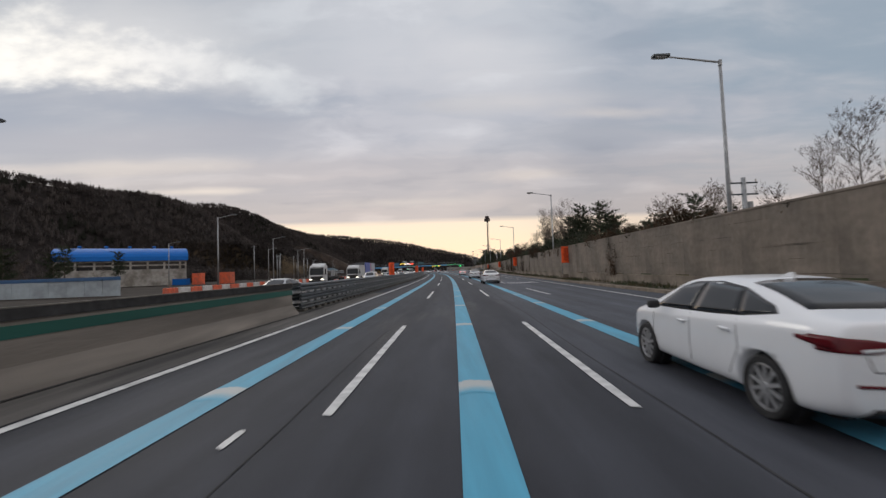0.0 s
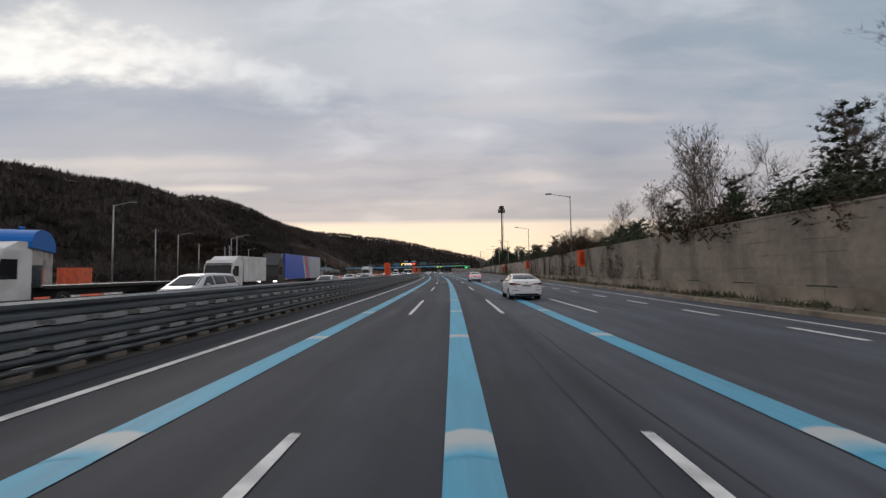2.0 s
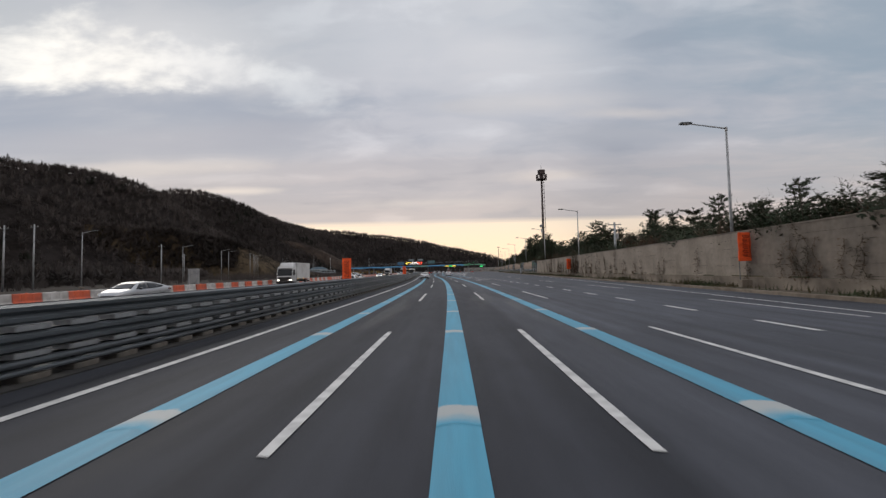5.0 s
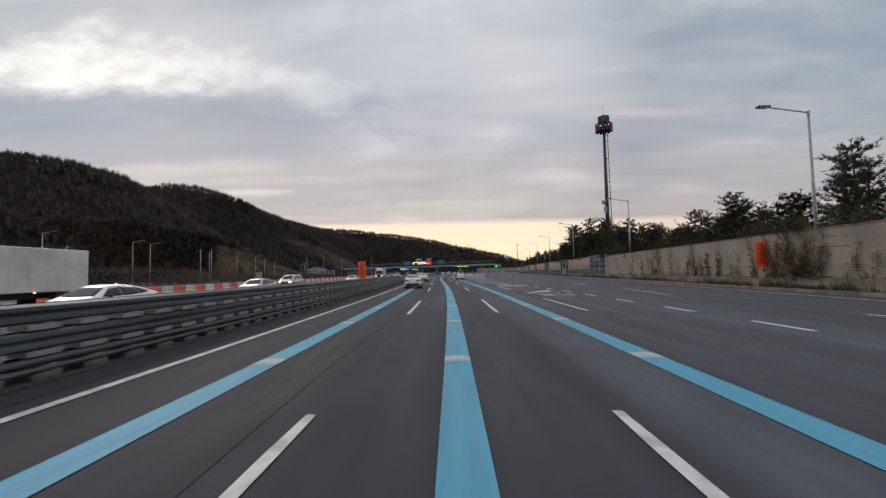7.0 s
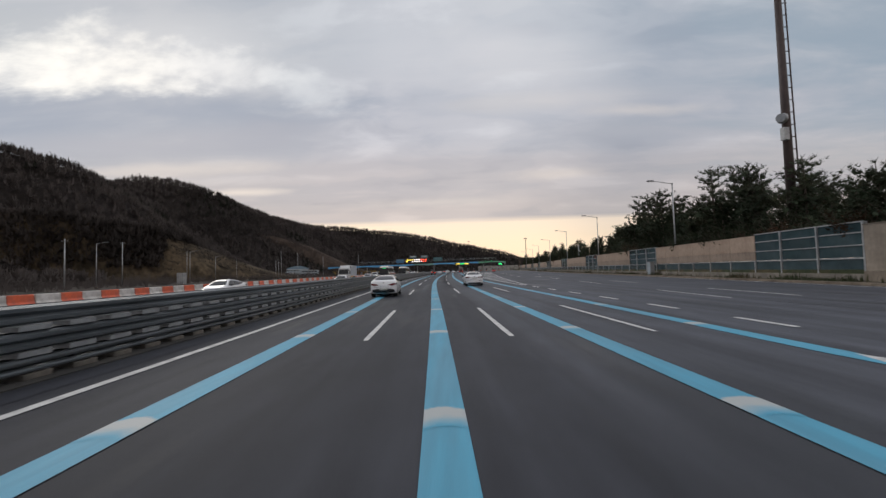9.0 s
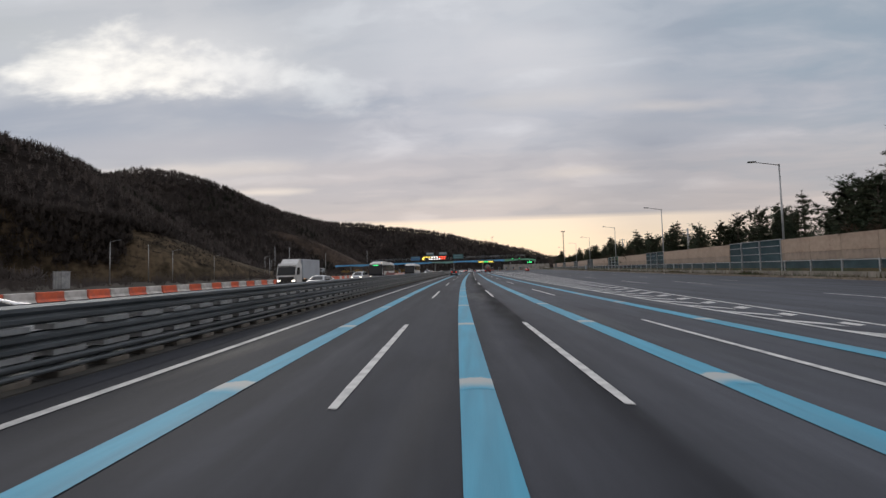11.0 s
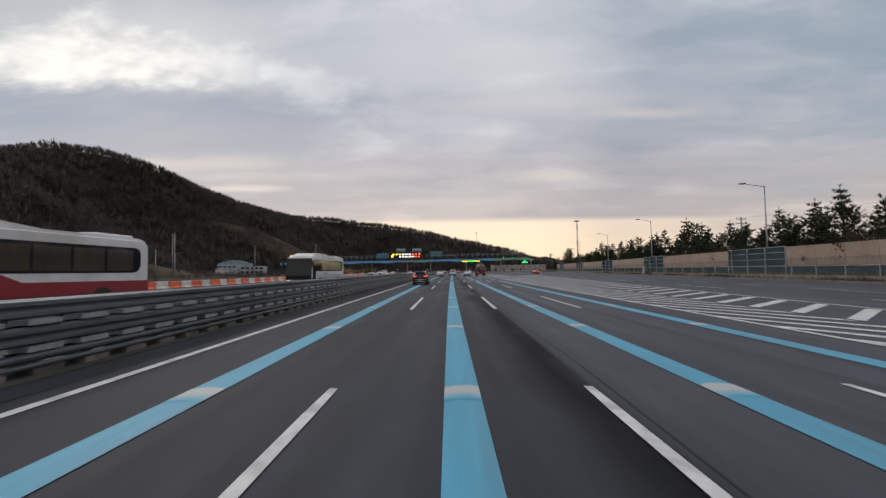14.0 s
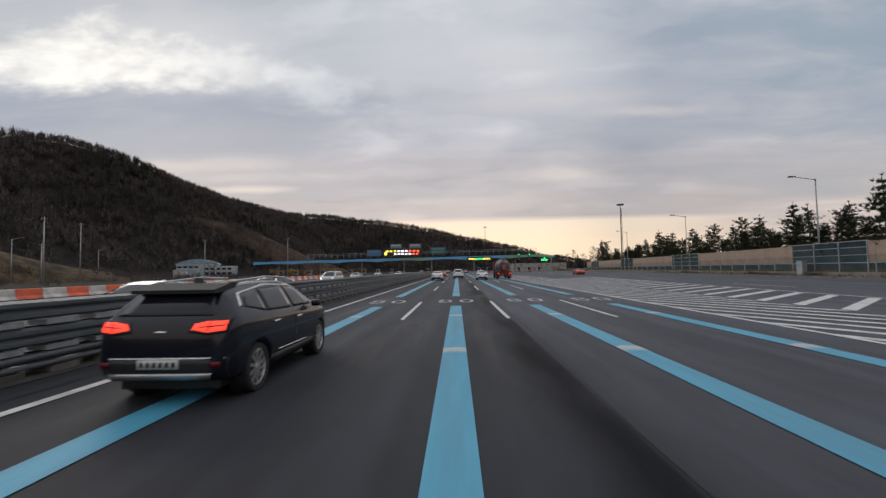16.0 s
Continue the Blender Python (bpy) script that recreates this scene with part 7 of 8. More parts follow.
        sk.pair("head_lamp", [(0.42, 0.62), (0.74, 0.66)], [(0.44, 0.70), (0.74, 0.78)], "front", head, lift=0.012)
        sk.fit("grille", [(-0.36, 0.36), (0.36, 0.36)], [(-0.44, 0.66), (0.44, 0.66)], "front", M_DARK, lift=0.01)
        part("fin_antenna", prism(bmesh.new(), [(-0.72, 1.40), (-0.52, 1.43), (-0.66, 1.485), (-0.71, 1.485)], -0.015, 0.015, "x"), paint, e)
        mz, my, px = 1.0, 0.88, 0.27
    elif kind == "suv":
        sk.both("front_side_window", [(0.95, 1.05), (0.03, 1.065)], [(0.42, 1.40), (0.03, 1.445)], g)
        sk.both("rear_side_window", [(-0.05, 1.065), (-0.98, 1.09)], [(-0.05, 1.445), (-0.92, 1.43)], g)
        sk.both("quarter_window", [(-1.03, 1.095), (-1.55, 1.20)], [(-0.97, 1.425), (-1.42, 1.34)], g)
        sk.both("chrome_trim", [(0.40, 1.425), (-0.6, 1.465), (-1.50, 1.375), (-1.62, 1.20)], [(0.40, 1.45), (-0.6, 1.49), (-1.54, 1.395), (-1.66, 1.21)], M_CHROME, lift=0.01, n=1, m=16)
        sk.fit("rear_window", [(-0.62, 1.13), (0.62, 1.13)], [(-0.50, 1.40), (0.50, 1.40)], "rear", g, lift=0.008)
        part("spoiler", prism(bmesh.new(), [(-1.92, 1.405), (-1.50, 1.44), (-1.30, 1.53), (-1.50, 1.535), (-1.93, 1.455)], -0.56, 0.56, "x"), M_TYRE, e)
        sk.fit("windscreen", [(-0.70, 1.28), (0, 1.36), (0.70, 1.28)], [(-0.54, 0.62), (0, 0.58), (0.54, 0.62)], "top", g)
        sk.pair("tail_lamp", [(0.40, 0.965), (0.60, 0.93), (0.79, 0.95)], [(0.44, 1.035), (0.60, 1.06), (0.79, 1.06)], "rear", tail, lift=0.02)
        sk.pair("lamp_bezel", [(0.36, 0.93), (0.60, 0.895), (0.82, 0.92)], [(0.40, 1.065), (0.60, 1.095), (0.82, 1.09)], "rear", M_DARK, lift=0.010)
        sk.pair("lamp_bar", [(0.50, 0.985), (0.78, 1.00)], [(0.50, 0.996), (0.78, 1.012)], "rear", M_TAIL, lift=0.026, n=1, m=4)
        sk.pair("lamp_bar", [(0.60, 0.95), (0.62, 1.05)], [(0.612, 0.95), (0.632, 1.05)], "rear", M_TAIL, lift=0.026, n=1, m=4)
        sk.fit("bumper_cladding", [(-0.80, 0.36), (0.80, 0.36)], [(-0.82, 0.60), (0.82, 0.60)], "rear", M_DARK, lift=0.012, n=4)
        sk.fit("skid_plate", [(-0.62, 0.36), (0.62, 0.36)], [(-0.66, 0.43), (0.66, 0.43)], "rear", M_RIM, lift=0.025, n=2)
        sk.fit("chrome_trim", [(-0.80, 0.60), (0.80, 0.60)], [(-0.80, 0.625), (0.80, 0.625)], "rear", M_CHROME, lift=0.012, n=1)
        sk.pair("reflector", [(0.64, 0.50), (0.76, 0.50)], [(0.64, 0.57), (0.76, 0.57)], "rear", M_TAIL, lift=0.02, n=2, m=4)
        sk.fit("badge", [(-0.07, 0.925), (0, 0.915), (0.07, 0.925)], [(-0.07, 0.945), (0, 0.955), (0.07, 0.945)], "rear", M_CHROME, lift=0.012, n=2, m=6)
        plate_z = (0.49, 0.60)
        sk.both("sill_cladding", [(-0.95, 0.27), (0.95, 0.27)], [(-0.95, 0.42), (0.95, 0.42)], M_DARK, lift=0.012, n=2)
        sk.both("chrome_trim", [(-0.7, 0.455), (0.6, 0.44)], [(-0.7, 0.475), (0.6, 0.46)], M_CHROME, lift=0.012, n=1)
        sk.both("door_seam", [(0.005, 0.43), (0.0, 1.03)], [(0.016, 0.43), (0.011, 1.03)], M_DARK, lift=0.002, n=1)
        sk.both("door_handle", [(0.10, 0.88), (0.28, 0.885)], [(0.10, 0.91), (0.28, 0.915)], M_CHROME, lift=0.03, n=2, m=4)
        sk.both("door_handle", [(-0.84, 0.90), (-0.66, 0.905)], [(-0.84, 0.93), (-0.66, 0.935)], M_CHROME, lift=0.03, n=2, m=4)
        for sg in (-1, 1):
            bm = bmesh.new()
            cyl(bm, (sg * 0.52, -1.5, 1.54), (sg * 0.53, -0.4, 1.60), 0.018, n=6)
            cyl(bm, (sg * 0.53, -0.4, 1.60), (sg * 0.54, 0.42, 1.57), 0.018, n=6)
            part("roof_rail", bm, M_CHROME, e)
        part("fin_antenna", prism(bmesh.new(), [(-1.45, 1.50), (-1.2, 1.535), (-1.36, 1.61), (-1.42, 1.61)], -0.02, 0.02, "x"), M_DARK, e)
        sk.pair("head_lamp", [(0.44, 0.72), (0.76, 0.76)], [(0.46, 0.80), (0.76, 0.86)], "front", head, lift=0.012)
        mz, my, px = 1.06, 0.86, 0.26
    else:
        sk.both("front_side_window", [(1.30, 1.12), (0.25, 1.14)], [(0.72, 1.55), (0.25, 1.62)], g)
        sk.both("rear_side_window", [(0.17, 1.14), (-1.0, 1.17)], [(0.17, 1.62), (-0.98, 1.63)], g)
        sk.both("quarter_window", [(-1.07, 1.175), (-2.1, 1.20)], [(-1.05, 1.63), (-1.98, 1.58)], g)
        sk.fit("rear_window", [(-0.70, 1.24), (0.70, 1.24)], [(-0.60, 1.60), (0.60, 1.60)], "rear", g, lift=0.008)
        sk.fit("windscreen", [(-0.78, 1.70), (0, 1.78), (0.78, 1.70)], [(-0.64, 0.86), (0, 0.82), (0.64, 0.86)], "top", g)
        sk.pair("tail_lamp", [(0.56, 1.00), (0.90, 0.98)], [(0.60, 1.16), (0.90, 1.18)], "rear", tail, lift=0.015)
        sk.fit("chrome_trim", [(-0.5, 1.04), (0.5, 1.04)], [(-0.5, 1.075), (0.5, 1.075)], "rear", M_CHROME, lift=0.012, n=1)
        sk.fit("bumper_insert", [(-0.72, 0.38), (0.72, 0.38)], [(-0.72, 0.52), (0.72, 0.52)], "rear", M_DARK, lift=0.01, n=3)
        sk.both("door_seam", [(0.205, 0.34), (0.20, 1.08)], [(0.217, 0.34), (0.212, 1.08)], M_DARK, lift=0.002, n=1)
        sk.pair("head_lamp", [(0.52, 0.74), (0.82, 0.80)], [(0.52, 0.86), (0.82, 0.92)], "front", head, lift=0.012)
        sk.fit("grille", [(-0.45, 0.40), (0.45, 0.40)], [(-0.48, 0.80), (0.48, 0.80)], "front", M_DARK, lift=0.01)
        plate_z = (0.80, 0.91)
        mz, my, px = 1.14, 1.12, 0.26
    pl = sk.fit("number_plate", [(-px, plate_z[0]), (px, plate_z[0])], [(-px, plate_z[1]), (px, plate_z[1])], "rear", M_PLATE, lift=0.03, n=2, m=4)
    zc = (plate_z[0] + plate_z[1]) / 2
    for i in range(6 if near else 2):
        x = -px * 0.78 + i * px * (0.31 if near else 1.2)
        b = sk.fit("plate_bar", [(x - 0.022, zc - 0.03), (x + 0.022, zc - 0.03)], [(x - 0.022, zc + 0.03), (x + 0.022, zc + 0.03)], "rear", M_DARK, lift=0.033, n=1, m=2)
        b.parent = pl
    for sg in (-1, 1):
        w = lerp_of(spec["width"])(my)
        bm = boxbm((sg * (w + 0.07), my - 0.02, mz + 0.01), (0.18, 0.10, 0.125), 0.045)
        part("door_mirror", bm, M_DARK if kind == "sedan" else paint, e)
    wx = lerp_of(spec["width"])(spec["axles"][0]) - 0.125
    for y in spec["axles"]:
        for sg in (-1, 1):
            add_wheel(e, sg, sg * wx, y, spec["r"])
    part("underbody", boxbm((0, 0, 0.24), (1.3, 3.9, 0.12), 0.03), M_DARK, e)
    e.matrix_basis = m
    return e


def facing_us(u, s):
    """A vehicle that comes towards the camera on the far carriageway."""
    return rpose(u, s, 0, 180)


# cars on our side; two white saloons recur, placed to fit successive camera positions
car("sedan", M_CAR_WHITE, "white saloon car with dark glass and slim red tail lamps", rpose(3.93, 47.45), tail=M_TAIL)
car("sedan", M_CAR_WHITE, "white saloon car with wedge-shaped tail lamps and low number plate", rpose(-3.62, 214.9), style=1)
car("sedan", M_CAR_WHITE, "repeat of the white saloon car with wedge-shaped tail lamps", rpose(-3.4, 245.1), style=1, near=False)
car("suv", M_CAR_DARK, "dark navy crossover with lit red tail lamps and roof rails", rpose(-3.65, 377.95), tail=M_TAIL_LIT)
car("van", M_CAR_WHITE, "white family van with roof box shape and red tail lamps", rpose(0.3, 453.5))
car("sedan", M_CAR_WHITE, "repeat of the white saloon car with slim tail lamps", rpose(3.95, 74.2), tail=M_TAIL)
start_car = car("sedan", M_CAR_WHITE, "repeat of the white saloon car in the right-hand lane", rpose(3.82, 5.85), tail=M_TAIL)
car("sedan", M_CAR_WHITE, "repeat of the white saloon car with lit tail lamps", rpose(3.95, 115.0), tail=M_TAIL_LIT)
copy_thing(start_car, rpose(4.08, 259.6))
# the same two saloons again, placed to fit the last camera position
far_l = car("sedan", M_CAR_WHITE, "white saloon car far ahead near the toll lanes", rpose(-3.1, 439.5), style=1, near=False)
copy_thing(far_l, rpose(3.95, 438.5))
car("sedan", M_CAR_RED, "red saloon car with lit brake lamps", rpose(27.6, 468.5), tail=M_TAIL_LIT)
g1 = car("sedan", M_CAR_GREY, "dark grey saloon car near the toll lanes", rpose(-3.5, 472), tail=M_TAIL_LIT, near=False)
copy_thing(g1, rpose(3.7, 560))
copy_thing(far_l, rpose(0.2, 520))
copy_thing(far_l, rpose(7.2, 505))
copy_thing(g1, rpose(-3.6, 545))
# cars that come the other way
o1 = car("sedan", M_CAR_WHITE, "white saloon car on the oncoming carriageway", facing_us(-12.0, 89.5), "oncoming cars", head=M_HEADLIGHT, near=False)
o2 = car("sedan", M_CAR_SILVER, "silver saloon car on the oncoming carriageway", facing_us(-12.0, 110.0), "oncoming cars", near=False)
o3 = car("van", M_CAR_SILVER, "silver-grey van with lit headlamps on the oncoming carriageway", facing_us(-13.5, 71.0), "oncoming cars", head=M_HEADLIGHT, near=False)
for src, u, s in ((o1, -12.2, 175.5), (o1, -14.5, 185.5), (o2, -16.0, 118.0), (o2, -12.5, 30.0), (o1, -17.0, 249.5), (o2, -16.5, 205.0), (o1, -11.5, 268.0), (o2, -14.0, 301.0),
                  (o3, -17.5, 330.0), (o2, -11.2, 386.0), (o1, -12.0, 398.0), (o3, -16.0, 425.0), (o2, -20.0, 455.0), (o1, -15.0, 480.0), (o3, -20.5, 225.0), (o2, -24.0, 500.0), (o1, -12.5, 520.0), (o2, -20.0, 148.0), (o1, -15.5, 132.0)):
    copy_thing(src, facing_us(u, s))


# ---- lorries and coaches ----
def truck_wheels(e, ys, r=0.48, x=1.0):
    for y in ys:
        for sg in (-1, 1):
            o = part("wheel", lathe([(sg * a, b) for a, b in ((-0.15, r * 0.5), (-0.15, r * 0.94), (-0.11, r), (0.11, r), (0.15, r * 0.94), (0.15, r * 0.6), (0.06, r * 0.56))], sg * x, y, r, 20), M_TYRE, e)
            part("rim", lathe([(sg * 0.02, r * 0.57), (sg * 0.08, r * 0.55), (sg * 0.03, r * 0.3), (sg * 0.12, r * 0.2)], sg * x, y, r, 16), M_RIM, o)


def cab(e, y, h, paint, w=2.4, depth=1.9, z0=0.55):
    """A flat-fronted lorry cab whose front stands at y."""
    out = [(y, z0), (y, z0 + (h - z0) * 0.42), (y - 0.28, h - 0.35), (y - 0.55, h), (y - depth, h), (y - depth, z0)]
    bm = prism(bmesh.new(), out, -w / 2, w / 2, "x")
    bmesh.ops.bevel(bm, geom=list(bm.edges), offset=0.07, segments=2, affect="EDGES")
    part("cab", bm, paint, e)
    zc = z0 + (h - z0) * 0.40
    part("windscreen", prism(bmesh.new(), [(y + 0.012, zc), (y + 0.02, zc), (y - 0.235, h - 0.42), (y - 0.26, h - 0.42)], -w / 2 + 0.12, w / 2 - 0.12, "x"), M_CAR_GLASS, e)
    for sg in (-1, 1):
        part("side_window", prism(bmesh.new(), [(y - 0.25, zc + 0.05), (y - 0.42, h - 0.5), (y - 1.15, h - 0.5), (y - 1.15, zc + 0.05)], sg * (w / 2 - 0.02), sg * (w / 2 + 0.012), "x"), M_CAR_GLASS, e)
        part("mirror", boxbm((sg * (w / 2 + 0.2), y - 0.05, zc + 0.35), (0.22, 0.12, 0.6), 0.04), M_DARK, e)
        part("head_lamp", boxbm((sg * (w / 2 - 0.32), y + 0.015, z0 + 0.28), (0.42, 0.06, 0.18), 0.03), M_HEADLIGHT, e)
    part("grille", boxbm((0, y + 0.012, z0 + 0.45), (w - 0.5, 0.05, 0.62), 0.02), M_DARK, e)
    part("bumper", boxbm((0, y - 0.02, z0 - 0.05), (w, 0.3, 0.36), 0.05), M_DARK, e)
    part("sun_visor", boxbm((0, y - 0.34, h - 0.30), (w - 0.2, 0.3, 0.06), 0.02), M_DARK, e)


def box_truck(m, length, h, cab_mat, box_mat, label, bands=(), markers=True, posts=True):
    e = base("box_truck", None, label, "truck", "oncoming lorries")
    f = length / 2
    cab(e, f, min(h - 0.35, 2.9), cab_mat)
    part("cargo_box", boxbm((0, -1.05, (1.0 + h) / 2), (2.4, length - 2.2, h - 1.0), 0.05), box_mat, e)
    for i in range(int((length - 2.4) / 1.1) if posts else 0):
        for sg in (-1, 1):
            part("side_post", boxbm((sg * 1.205, f - 2.9 - i * 1.1, (1.0 + h) / 2), (0.02, 0.06, h - 1.2)), M_TRUCK_WHITE if box_mat is not M_TRUCK_BLUE else box_mat, e)
    part("wind_deflector", prism(bmesh.new(), [(f - 0.7, 2.75), (f - 1.9, 2.75), (f - 1.9, h), (f - 1.5, h)], -1.05, 1.05, "x"), cab_mat, e)
    part("chassis", boxbm((0, -0.6, 0.78), (1.0, length - 1.5, 0.3), 0.03), M_DARK, e)
    for y0, y1, mat in bands:
        for sg in (-1, 1):
            part("colour_band", prism(bmesh.new(), [(y0, 1.05), (y1, 1.05), (y1 + 1.1, h - 0.05), (y0 + (0 if y0 < -7 else 1.1), h - 0.05)], sg * 1.2, sg * 1.209, "x"), mat, e)
    truck_wheels(e, (f - 1.35, -f + 1.5, -f + 2.7) if length > 9 else (f - 1.35, -f + 1.8))
    if markers:
        for i in range(3):
            for sg in (-1, 1):
                part("marker_lamp", boxbm((sg * 1.21, f - 2.6 - i * (length - 3.4) / 2, 0.98), (0.04, 0.14, 0.07), 0.01), M_AMBER, e)
    part("rear_bumper", boxbm((0, -f + 0.15, 0.55), (2.3, 0.12, 0.2), 0.02), M_DARK, e)
    e.matrix_basis = m
    return e


box_truck(facing_us(-20.3, 103.5), 16.0, 3.95, M_CAB_BLACK, M_TRUCK_BLUE, "long lorry with black cab and blue and pale grey striped trailer", bands=((-7.95, -3.2, M_TRUCK_PALE), (-1.9, -1.2, M_TRUCK_PALE), (-2.9, -2.2, M_ORANGE_PLASTIC)), posts=False)
box_truck(facing_us(-24.3, 190.5), 9.0, 3.5, M_TRUCK_WHITE, M_TRUCK_WHITE, "white box lorry with ribbed sides")
box_truck(facing_us(-21.0, 313.4), 8.2, 3.45, M_TRUCK_WHITE, M_TRUCK_PALE, "pale blue-grey box lorry with amber side lamps lit", posts=False)
box_truck(facing_us(-19.0, 86.0), 6.6, 3.2, M_TRUCK_WHITE, M_TRUCK_WHITE, "small white box lorry with cab deflector", markers=False)

fl = base("flatbed_truck", None, "white flatbed lorry with an empty long trailer", "truck", "oncoming lorries")
cab(fl, 7.0, 3.0, M_TRUCK_WHITE)
part("roof_spoiler", prism(bmesh.new(), [(6.3, 2.98), (5.2, 2.98), (5.2, 3.35), (5.6, 3.35)], -1.0, 1.0, "x"), M_TRUCK_WHITE, fl)
part("deck", boxbm((0, -1.2, 1.15), (2.4, 11.4, 0.18), 0.03), M_DARK, fl)
part("headboard", boxbm((0, 4.6, 1.7), (2.3, 0.1, 1.1), 0.02), M_STEEL, fl)
part("chassis", boxbm((0, -0.5, 0.85), (0.9, 12.5, 0.35), 0.03), M_DARK, fl)
truck_wheels(fl, (5.6, 3.4, -4.0, -5.2, -6.4))
fl.matrix_basis = facing_us(-21.2, 73.5)


def coach(m, low_mat, pane_mat, label):
    e = base("coach", None, label, "bus", "oncoming coaches")
    h = 3.35
    out = [(5.96, 0.4), (6.0, 0.8), (6.0, 1.3), (5.75, 2.9), (5.5, 3.15), (5.0, h - 0.04), (4.0, h), (-5.4, h - 0.02), (-5.85, h - 0.14), (-6.0, h - 0.45), (-6.0, 0.45)]
    bm = prism(bmesh.new(), out, -1.25, 1.25, "x")
    bmesh.ops.bevel(bm, geom=[ed for ed in bm.edges if abs(ed.verts[0].co.x - ed.verts[1].co.x) < 0.1], offset=0.16, segments=3, affect="EDGES")
    part("body", bm, M_TRUCK_WHITE, e)
    for sg in (-1, 1):
        # one dark glazed band with set-in panes, rounded towards the rear
        band = [(5.72, 1.72), (5.55, 2.86), (-5.0, 2.86), (-5.28, 2.78), (-5.36, 2.55), (-5.36, 2.05), (-5.2, 1.80), (-4.9, 1.72)]
        part("window_band", prism(bmesh.new(), band, sg * 1.235, sg * 1.262, "x"), M_CAR_GLASS, e)
        for i in range(6):
            y = 4.75 - i * 1.62
            part("side_window", boxbm((sg * 1.258, y - 0.77, 2.27), (0.03, 1.5, 0.92), 0.01), pane_mat if 0 < i else M_CAR_GLASS, e)
        part("door_glass", prism(bmesh.new(), [(5.82, 0.75), (5.66, 1.72), (4.75, 1.72), (4.85, 0.75)], sg * 1.235, sg * 1.260, "x"), M_CAR_GLASS, e)
        low = [(5.85, 0.42), (4.75, 0.42), (4.6, 0.62), (-2.4, 0.72), (-5.9, 0.86), (-5.9, 1.36), (0.2, 1.40), (0.9, 1.68), (1.9, 1.68), (3.3, 0.98), (4.6, 0.86), (5.85, 0.74)]
        part("lower_panel", prism(bmesh.new(), low, sg * 1.245, sg * 1.261, "x"), low_mat, e)
        for k in range(5):
            part("vent_slat", boxbm((sg * 1.255, -4.9, 0.52 + k * 0.07), (0.03, 1.2, 0.025)), M_STEEL_LIGHT, e)
        for y in (3.5, -3.2):
            part("wheel_arch", lathe([(sg * 0.0, 0.30), (sg * 0.012, 0.62), (0.0, 0.63)], sg * 1.262, y, 0.5, 20), M_DARK, e)
        part("mirror", boxbm((sg * 1.4, 6.15, 2.4), (0.2, 0.14, 0.5), 0.04), M_DARK, e)
        part("head_lamp", boxbm((sg * 0.9, 6.01, 0.78), (0.36, 0.05, 0.16), 0.02), M_HEADLIGHT, e)
        part("marker_lamp", boxbm((sg * 0.95, 5.45, 3.2), (0.12, 0.06, 0.05), 0.01), M_AMBER, e)
    part("windscreen", prism(bmesh.new(), [(6.01, 0.92), (6.03, 0.92), (6.03, 1.3), (5.775, 2.96), (5.75, 2.96), (6.008, 1.3)], -1.21, 1.21, "x"), M_CAR_GLASS, e)
    part("destination_display", boxbm((0, 5.80, 2.80), (1.0, 0.06, 0.10), 0.02), M_LED_GREEN if low_mat is M_BUS_RED else M_DARK, e)
    part("roof_unit", prism(bmesh.new(), [(4.6, h - 0.02), (3.8, h + 0.16), (1.2, h + 0.18), (-0.6, h + 0.02), (-0.6, h - 0.05), (4.6, h - 0.05)], -1.0, 1.0, "x"), M_TRUCK_WHITE, e)
    part("rear_unit", boxbm((0, -4.3, h + 0.03), (1.7, 2.2, 0.16), 0.06), M_TRUCK_WHITE, e)
    part("bumper", boxbm((0, 5.95, 0.55), (2.4, 0.2, 0.36), 0.06), low_mat, e)
    truck_wheels(e, (3.5, -3.2), 0.5, 1.14)
    e.matrix_basis = m
    return e


coach(facing_us(-14.5, 373.0), M_TRUCK_PALE, M_BUS_CREAM, "white coach with cream-curtained windows, tan reflection painted in, and dark windscreen")
coach(facing_us(-16.0, 341.4), M_BUS_RED, M_BUS_WINDOW, "white coach with a deep red lower band and dark windows")


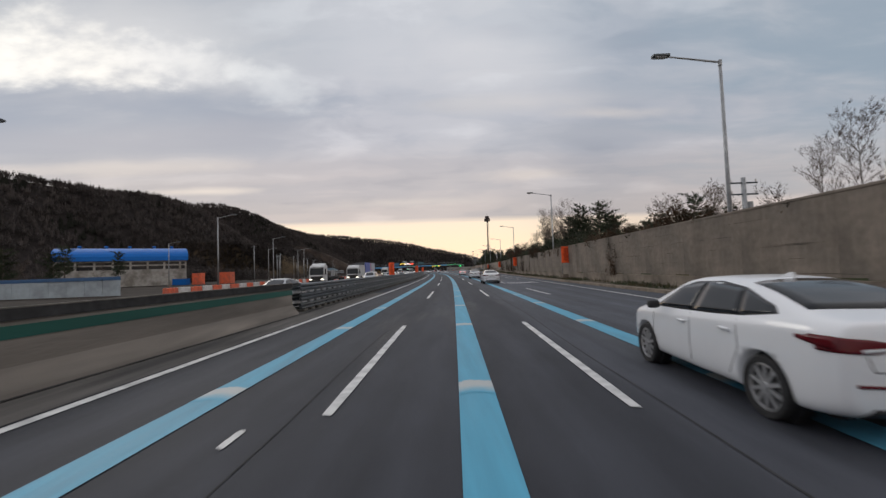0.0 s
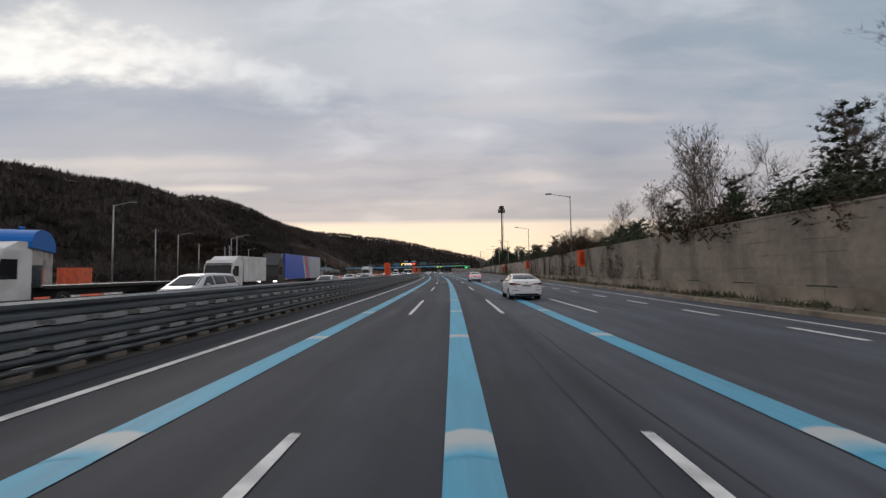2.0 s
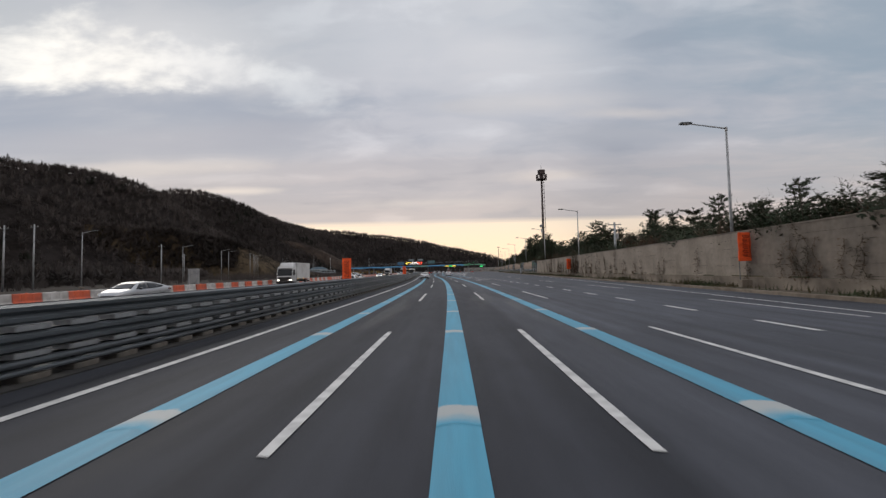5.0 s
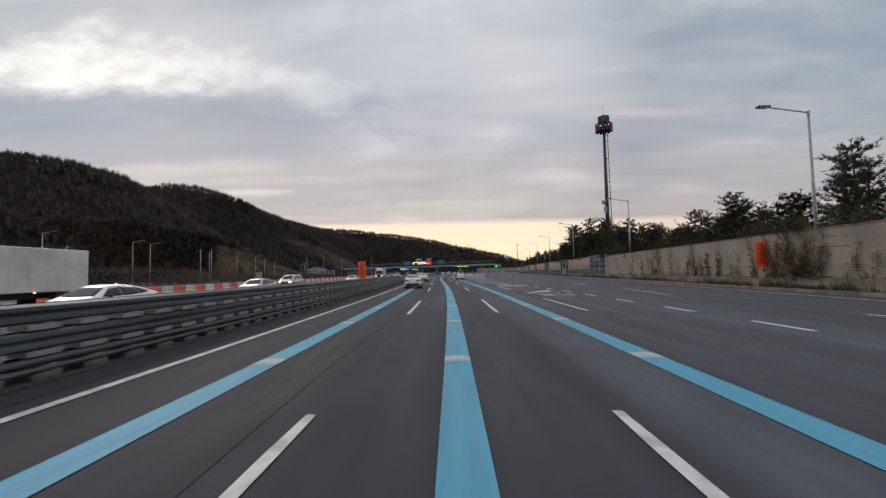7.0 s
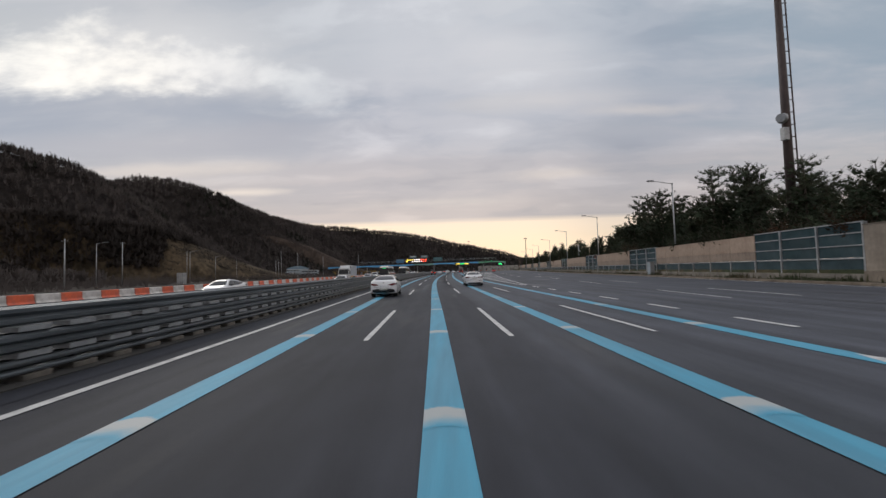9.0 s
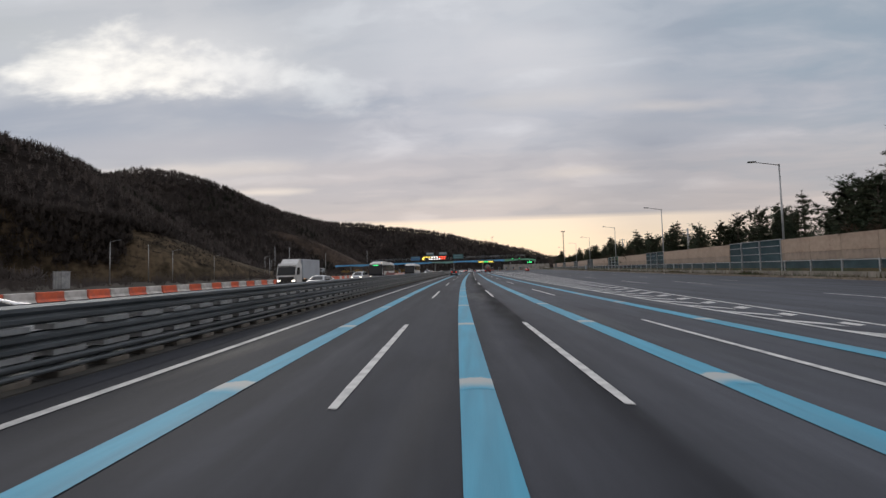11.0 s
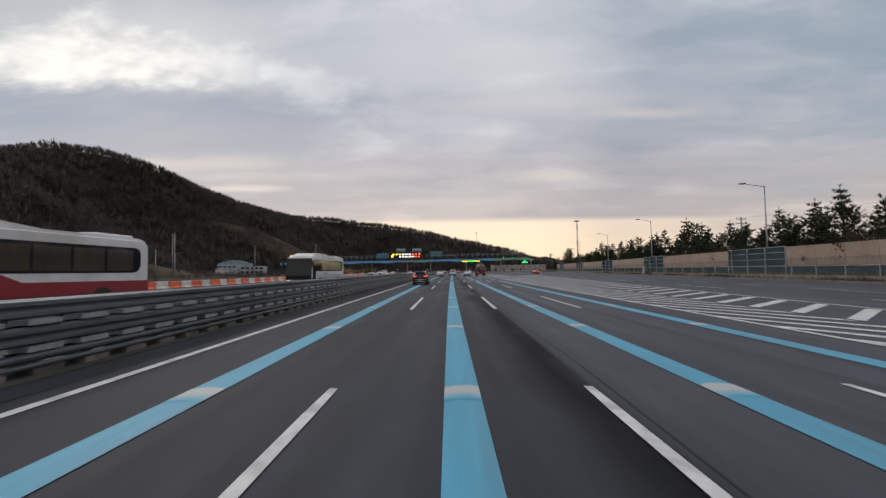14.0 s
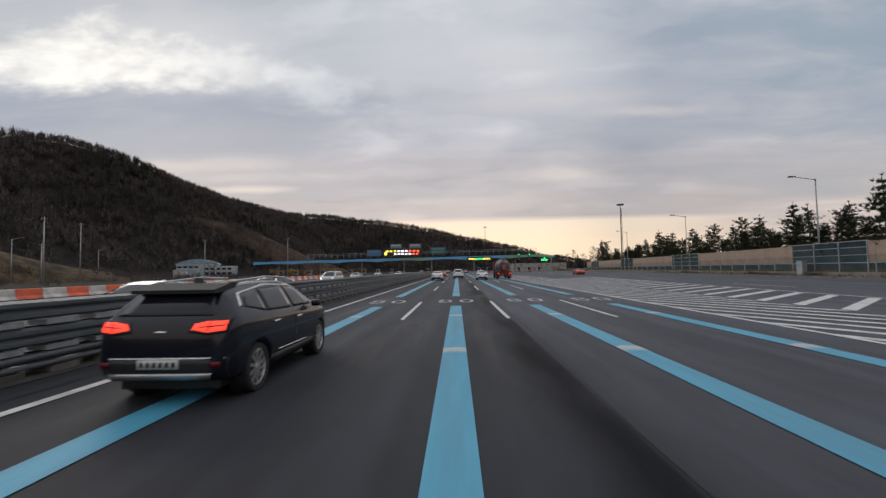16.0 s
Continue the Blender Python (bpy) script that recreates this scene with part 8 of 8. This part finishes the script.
def mixer(m):
    e = base("cement_mixer_truck", None, "cement mixer lorry with worn grey drum and dark red rear frame", "truck")
    tilt = Matrix.Translation((0, -3.3, 2.45)) @ Matrix.Rotation(radians(-10), 4, "X") @ Matrix.Rotation(radians(90), 4, "Z")
    bm = lathe([(0, 0.42), (0.35, 0.85), (1.5, 1.22), (2.8, 1.25), (3.9, 0.92), (4.5, 0.45)], 0, 0, 0, 24)
    bm.transform(tilt)
    drum = part("drum", bm, M_TANK, e, smooth=True)
    for x, r0 in ((0.9, 1.06), (1.5, 1.225), (2.8, 1.255)):
        bm = lathe([(x - 0.05, r0 - 0.03), (x - 0.03, r0 + 0.035), (x + 0.03, r0 + 0.035), (x + 0.05, r0 - 0.03)], 0, 0, 0, 24)
        bm.transform(tilt)
        part("drum_band", bm, M_STEEL, drum, smooth=True)
    part("frame", boxbm((0, -0.5, 0.95), (1.0, 8.2, 0.35), 0.04), M_RED_FRAME, e)
    part("rear_frame", boxbm((0, -3.95, 1.12), (2.3, 0.3, 0.30), 0.04), M_RED_FRAME, e)
    for sg in (-1, 1):
        part("drum_stand", prism(bmesh.new(), [(-3.6, 1.1), (-4.05, 1.1), (-3.9, 2.7), (-3.6, 2.7)], sg * 0.55, sg * 0.68, "x"), M_RED_FRAME, e)
    part("stand_beam", boxbm((0, -3.85, 2.65), (1.36, 0.14, 0.14), 0.02), M_RED_FRAME, e)
    part("chute", prism(bmesh.new(), [(-4.0, 2.0), (-4.7, 1.35), (-4.78, 1.45), (-4.1, 2.2)], -0.30, 0.30, "x"), M_RED_FRAME, e)
    part("hopper", prism(bmesh.new(), [(-0.55, 3.55), (0.55, 3.55), (0.25, 3.0), (-0.25, 3.0)], -4.0, -3.4, "y"), M_TANK, e)
    part("cab_body", boxbm((0, 3.2, 1.9), (2.4, 1.7, 2.2), 0.1), M_RED_FRAME, e)
    part("cab_rear_window", boxbm((0, 2.34, 2.45), (1.5, 0.04, 0.5), 0.01), M_CAR_GLASS, e)
    for sg in (-1, 1):
        part("fender", boxbm((sg * 1.0, -2.4, 1.15), (0.55, 2.6, 0.12), 0.03), M_DARK, e)
        part("mud_flap", boxbm((sg * 0.95, -3.78, 0.55), (0.55, 0.03, 0.6)), M_DARK, e)
        part("tail_lamp", boxbm((sg * 0.95, -4.12, 0.92), (0.34, 0.05, 0.13), 0.02), M_TAIL_LIT, e)
        part("mirror", boxbm((sg * 1.4, 4.0, 2.4), (0.2, 0.12, 0.6), 0.03), M_DARK, e)
    part("warning_lamp", boxbm((0, -4.15, 2.05), (0.22, 0.06, 0.22), 0.03), M_TAIL_LIT, e)
    part("rear_bumper", boxbm((0, -4.1, 0.6), (2.3, 0.12, 0.22), 0.03), M_DARK, e)
    for x in (-0.8, -0.3, 0.3, 0.8):
        part("reflector", boxbm((x, -4.17, 0.6), (0.28, 0.03, 0.12)), M_ORANGE_PLASTIC, e)
    truck_wheels(e, (3.0, -1.6, -2.9), 0.5, 1.0)
    e.matrix_basis = m
    return e


mixer(rpose(7.9, 446.0))
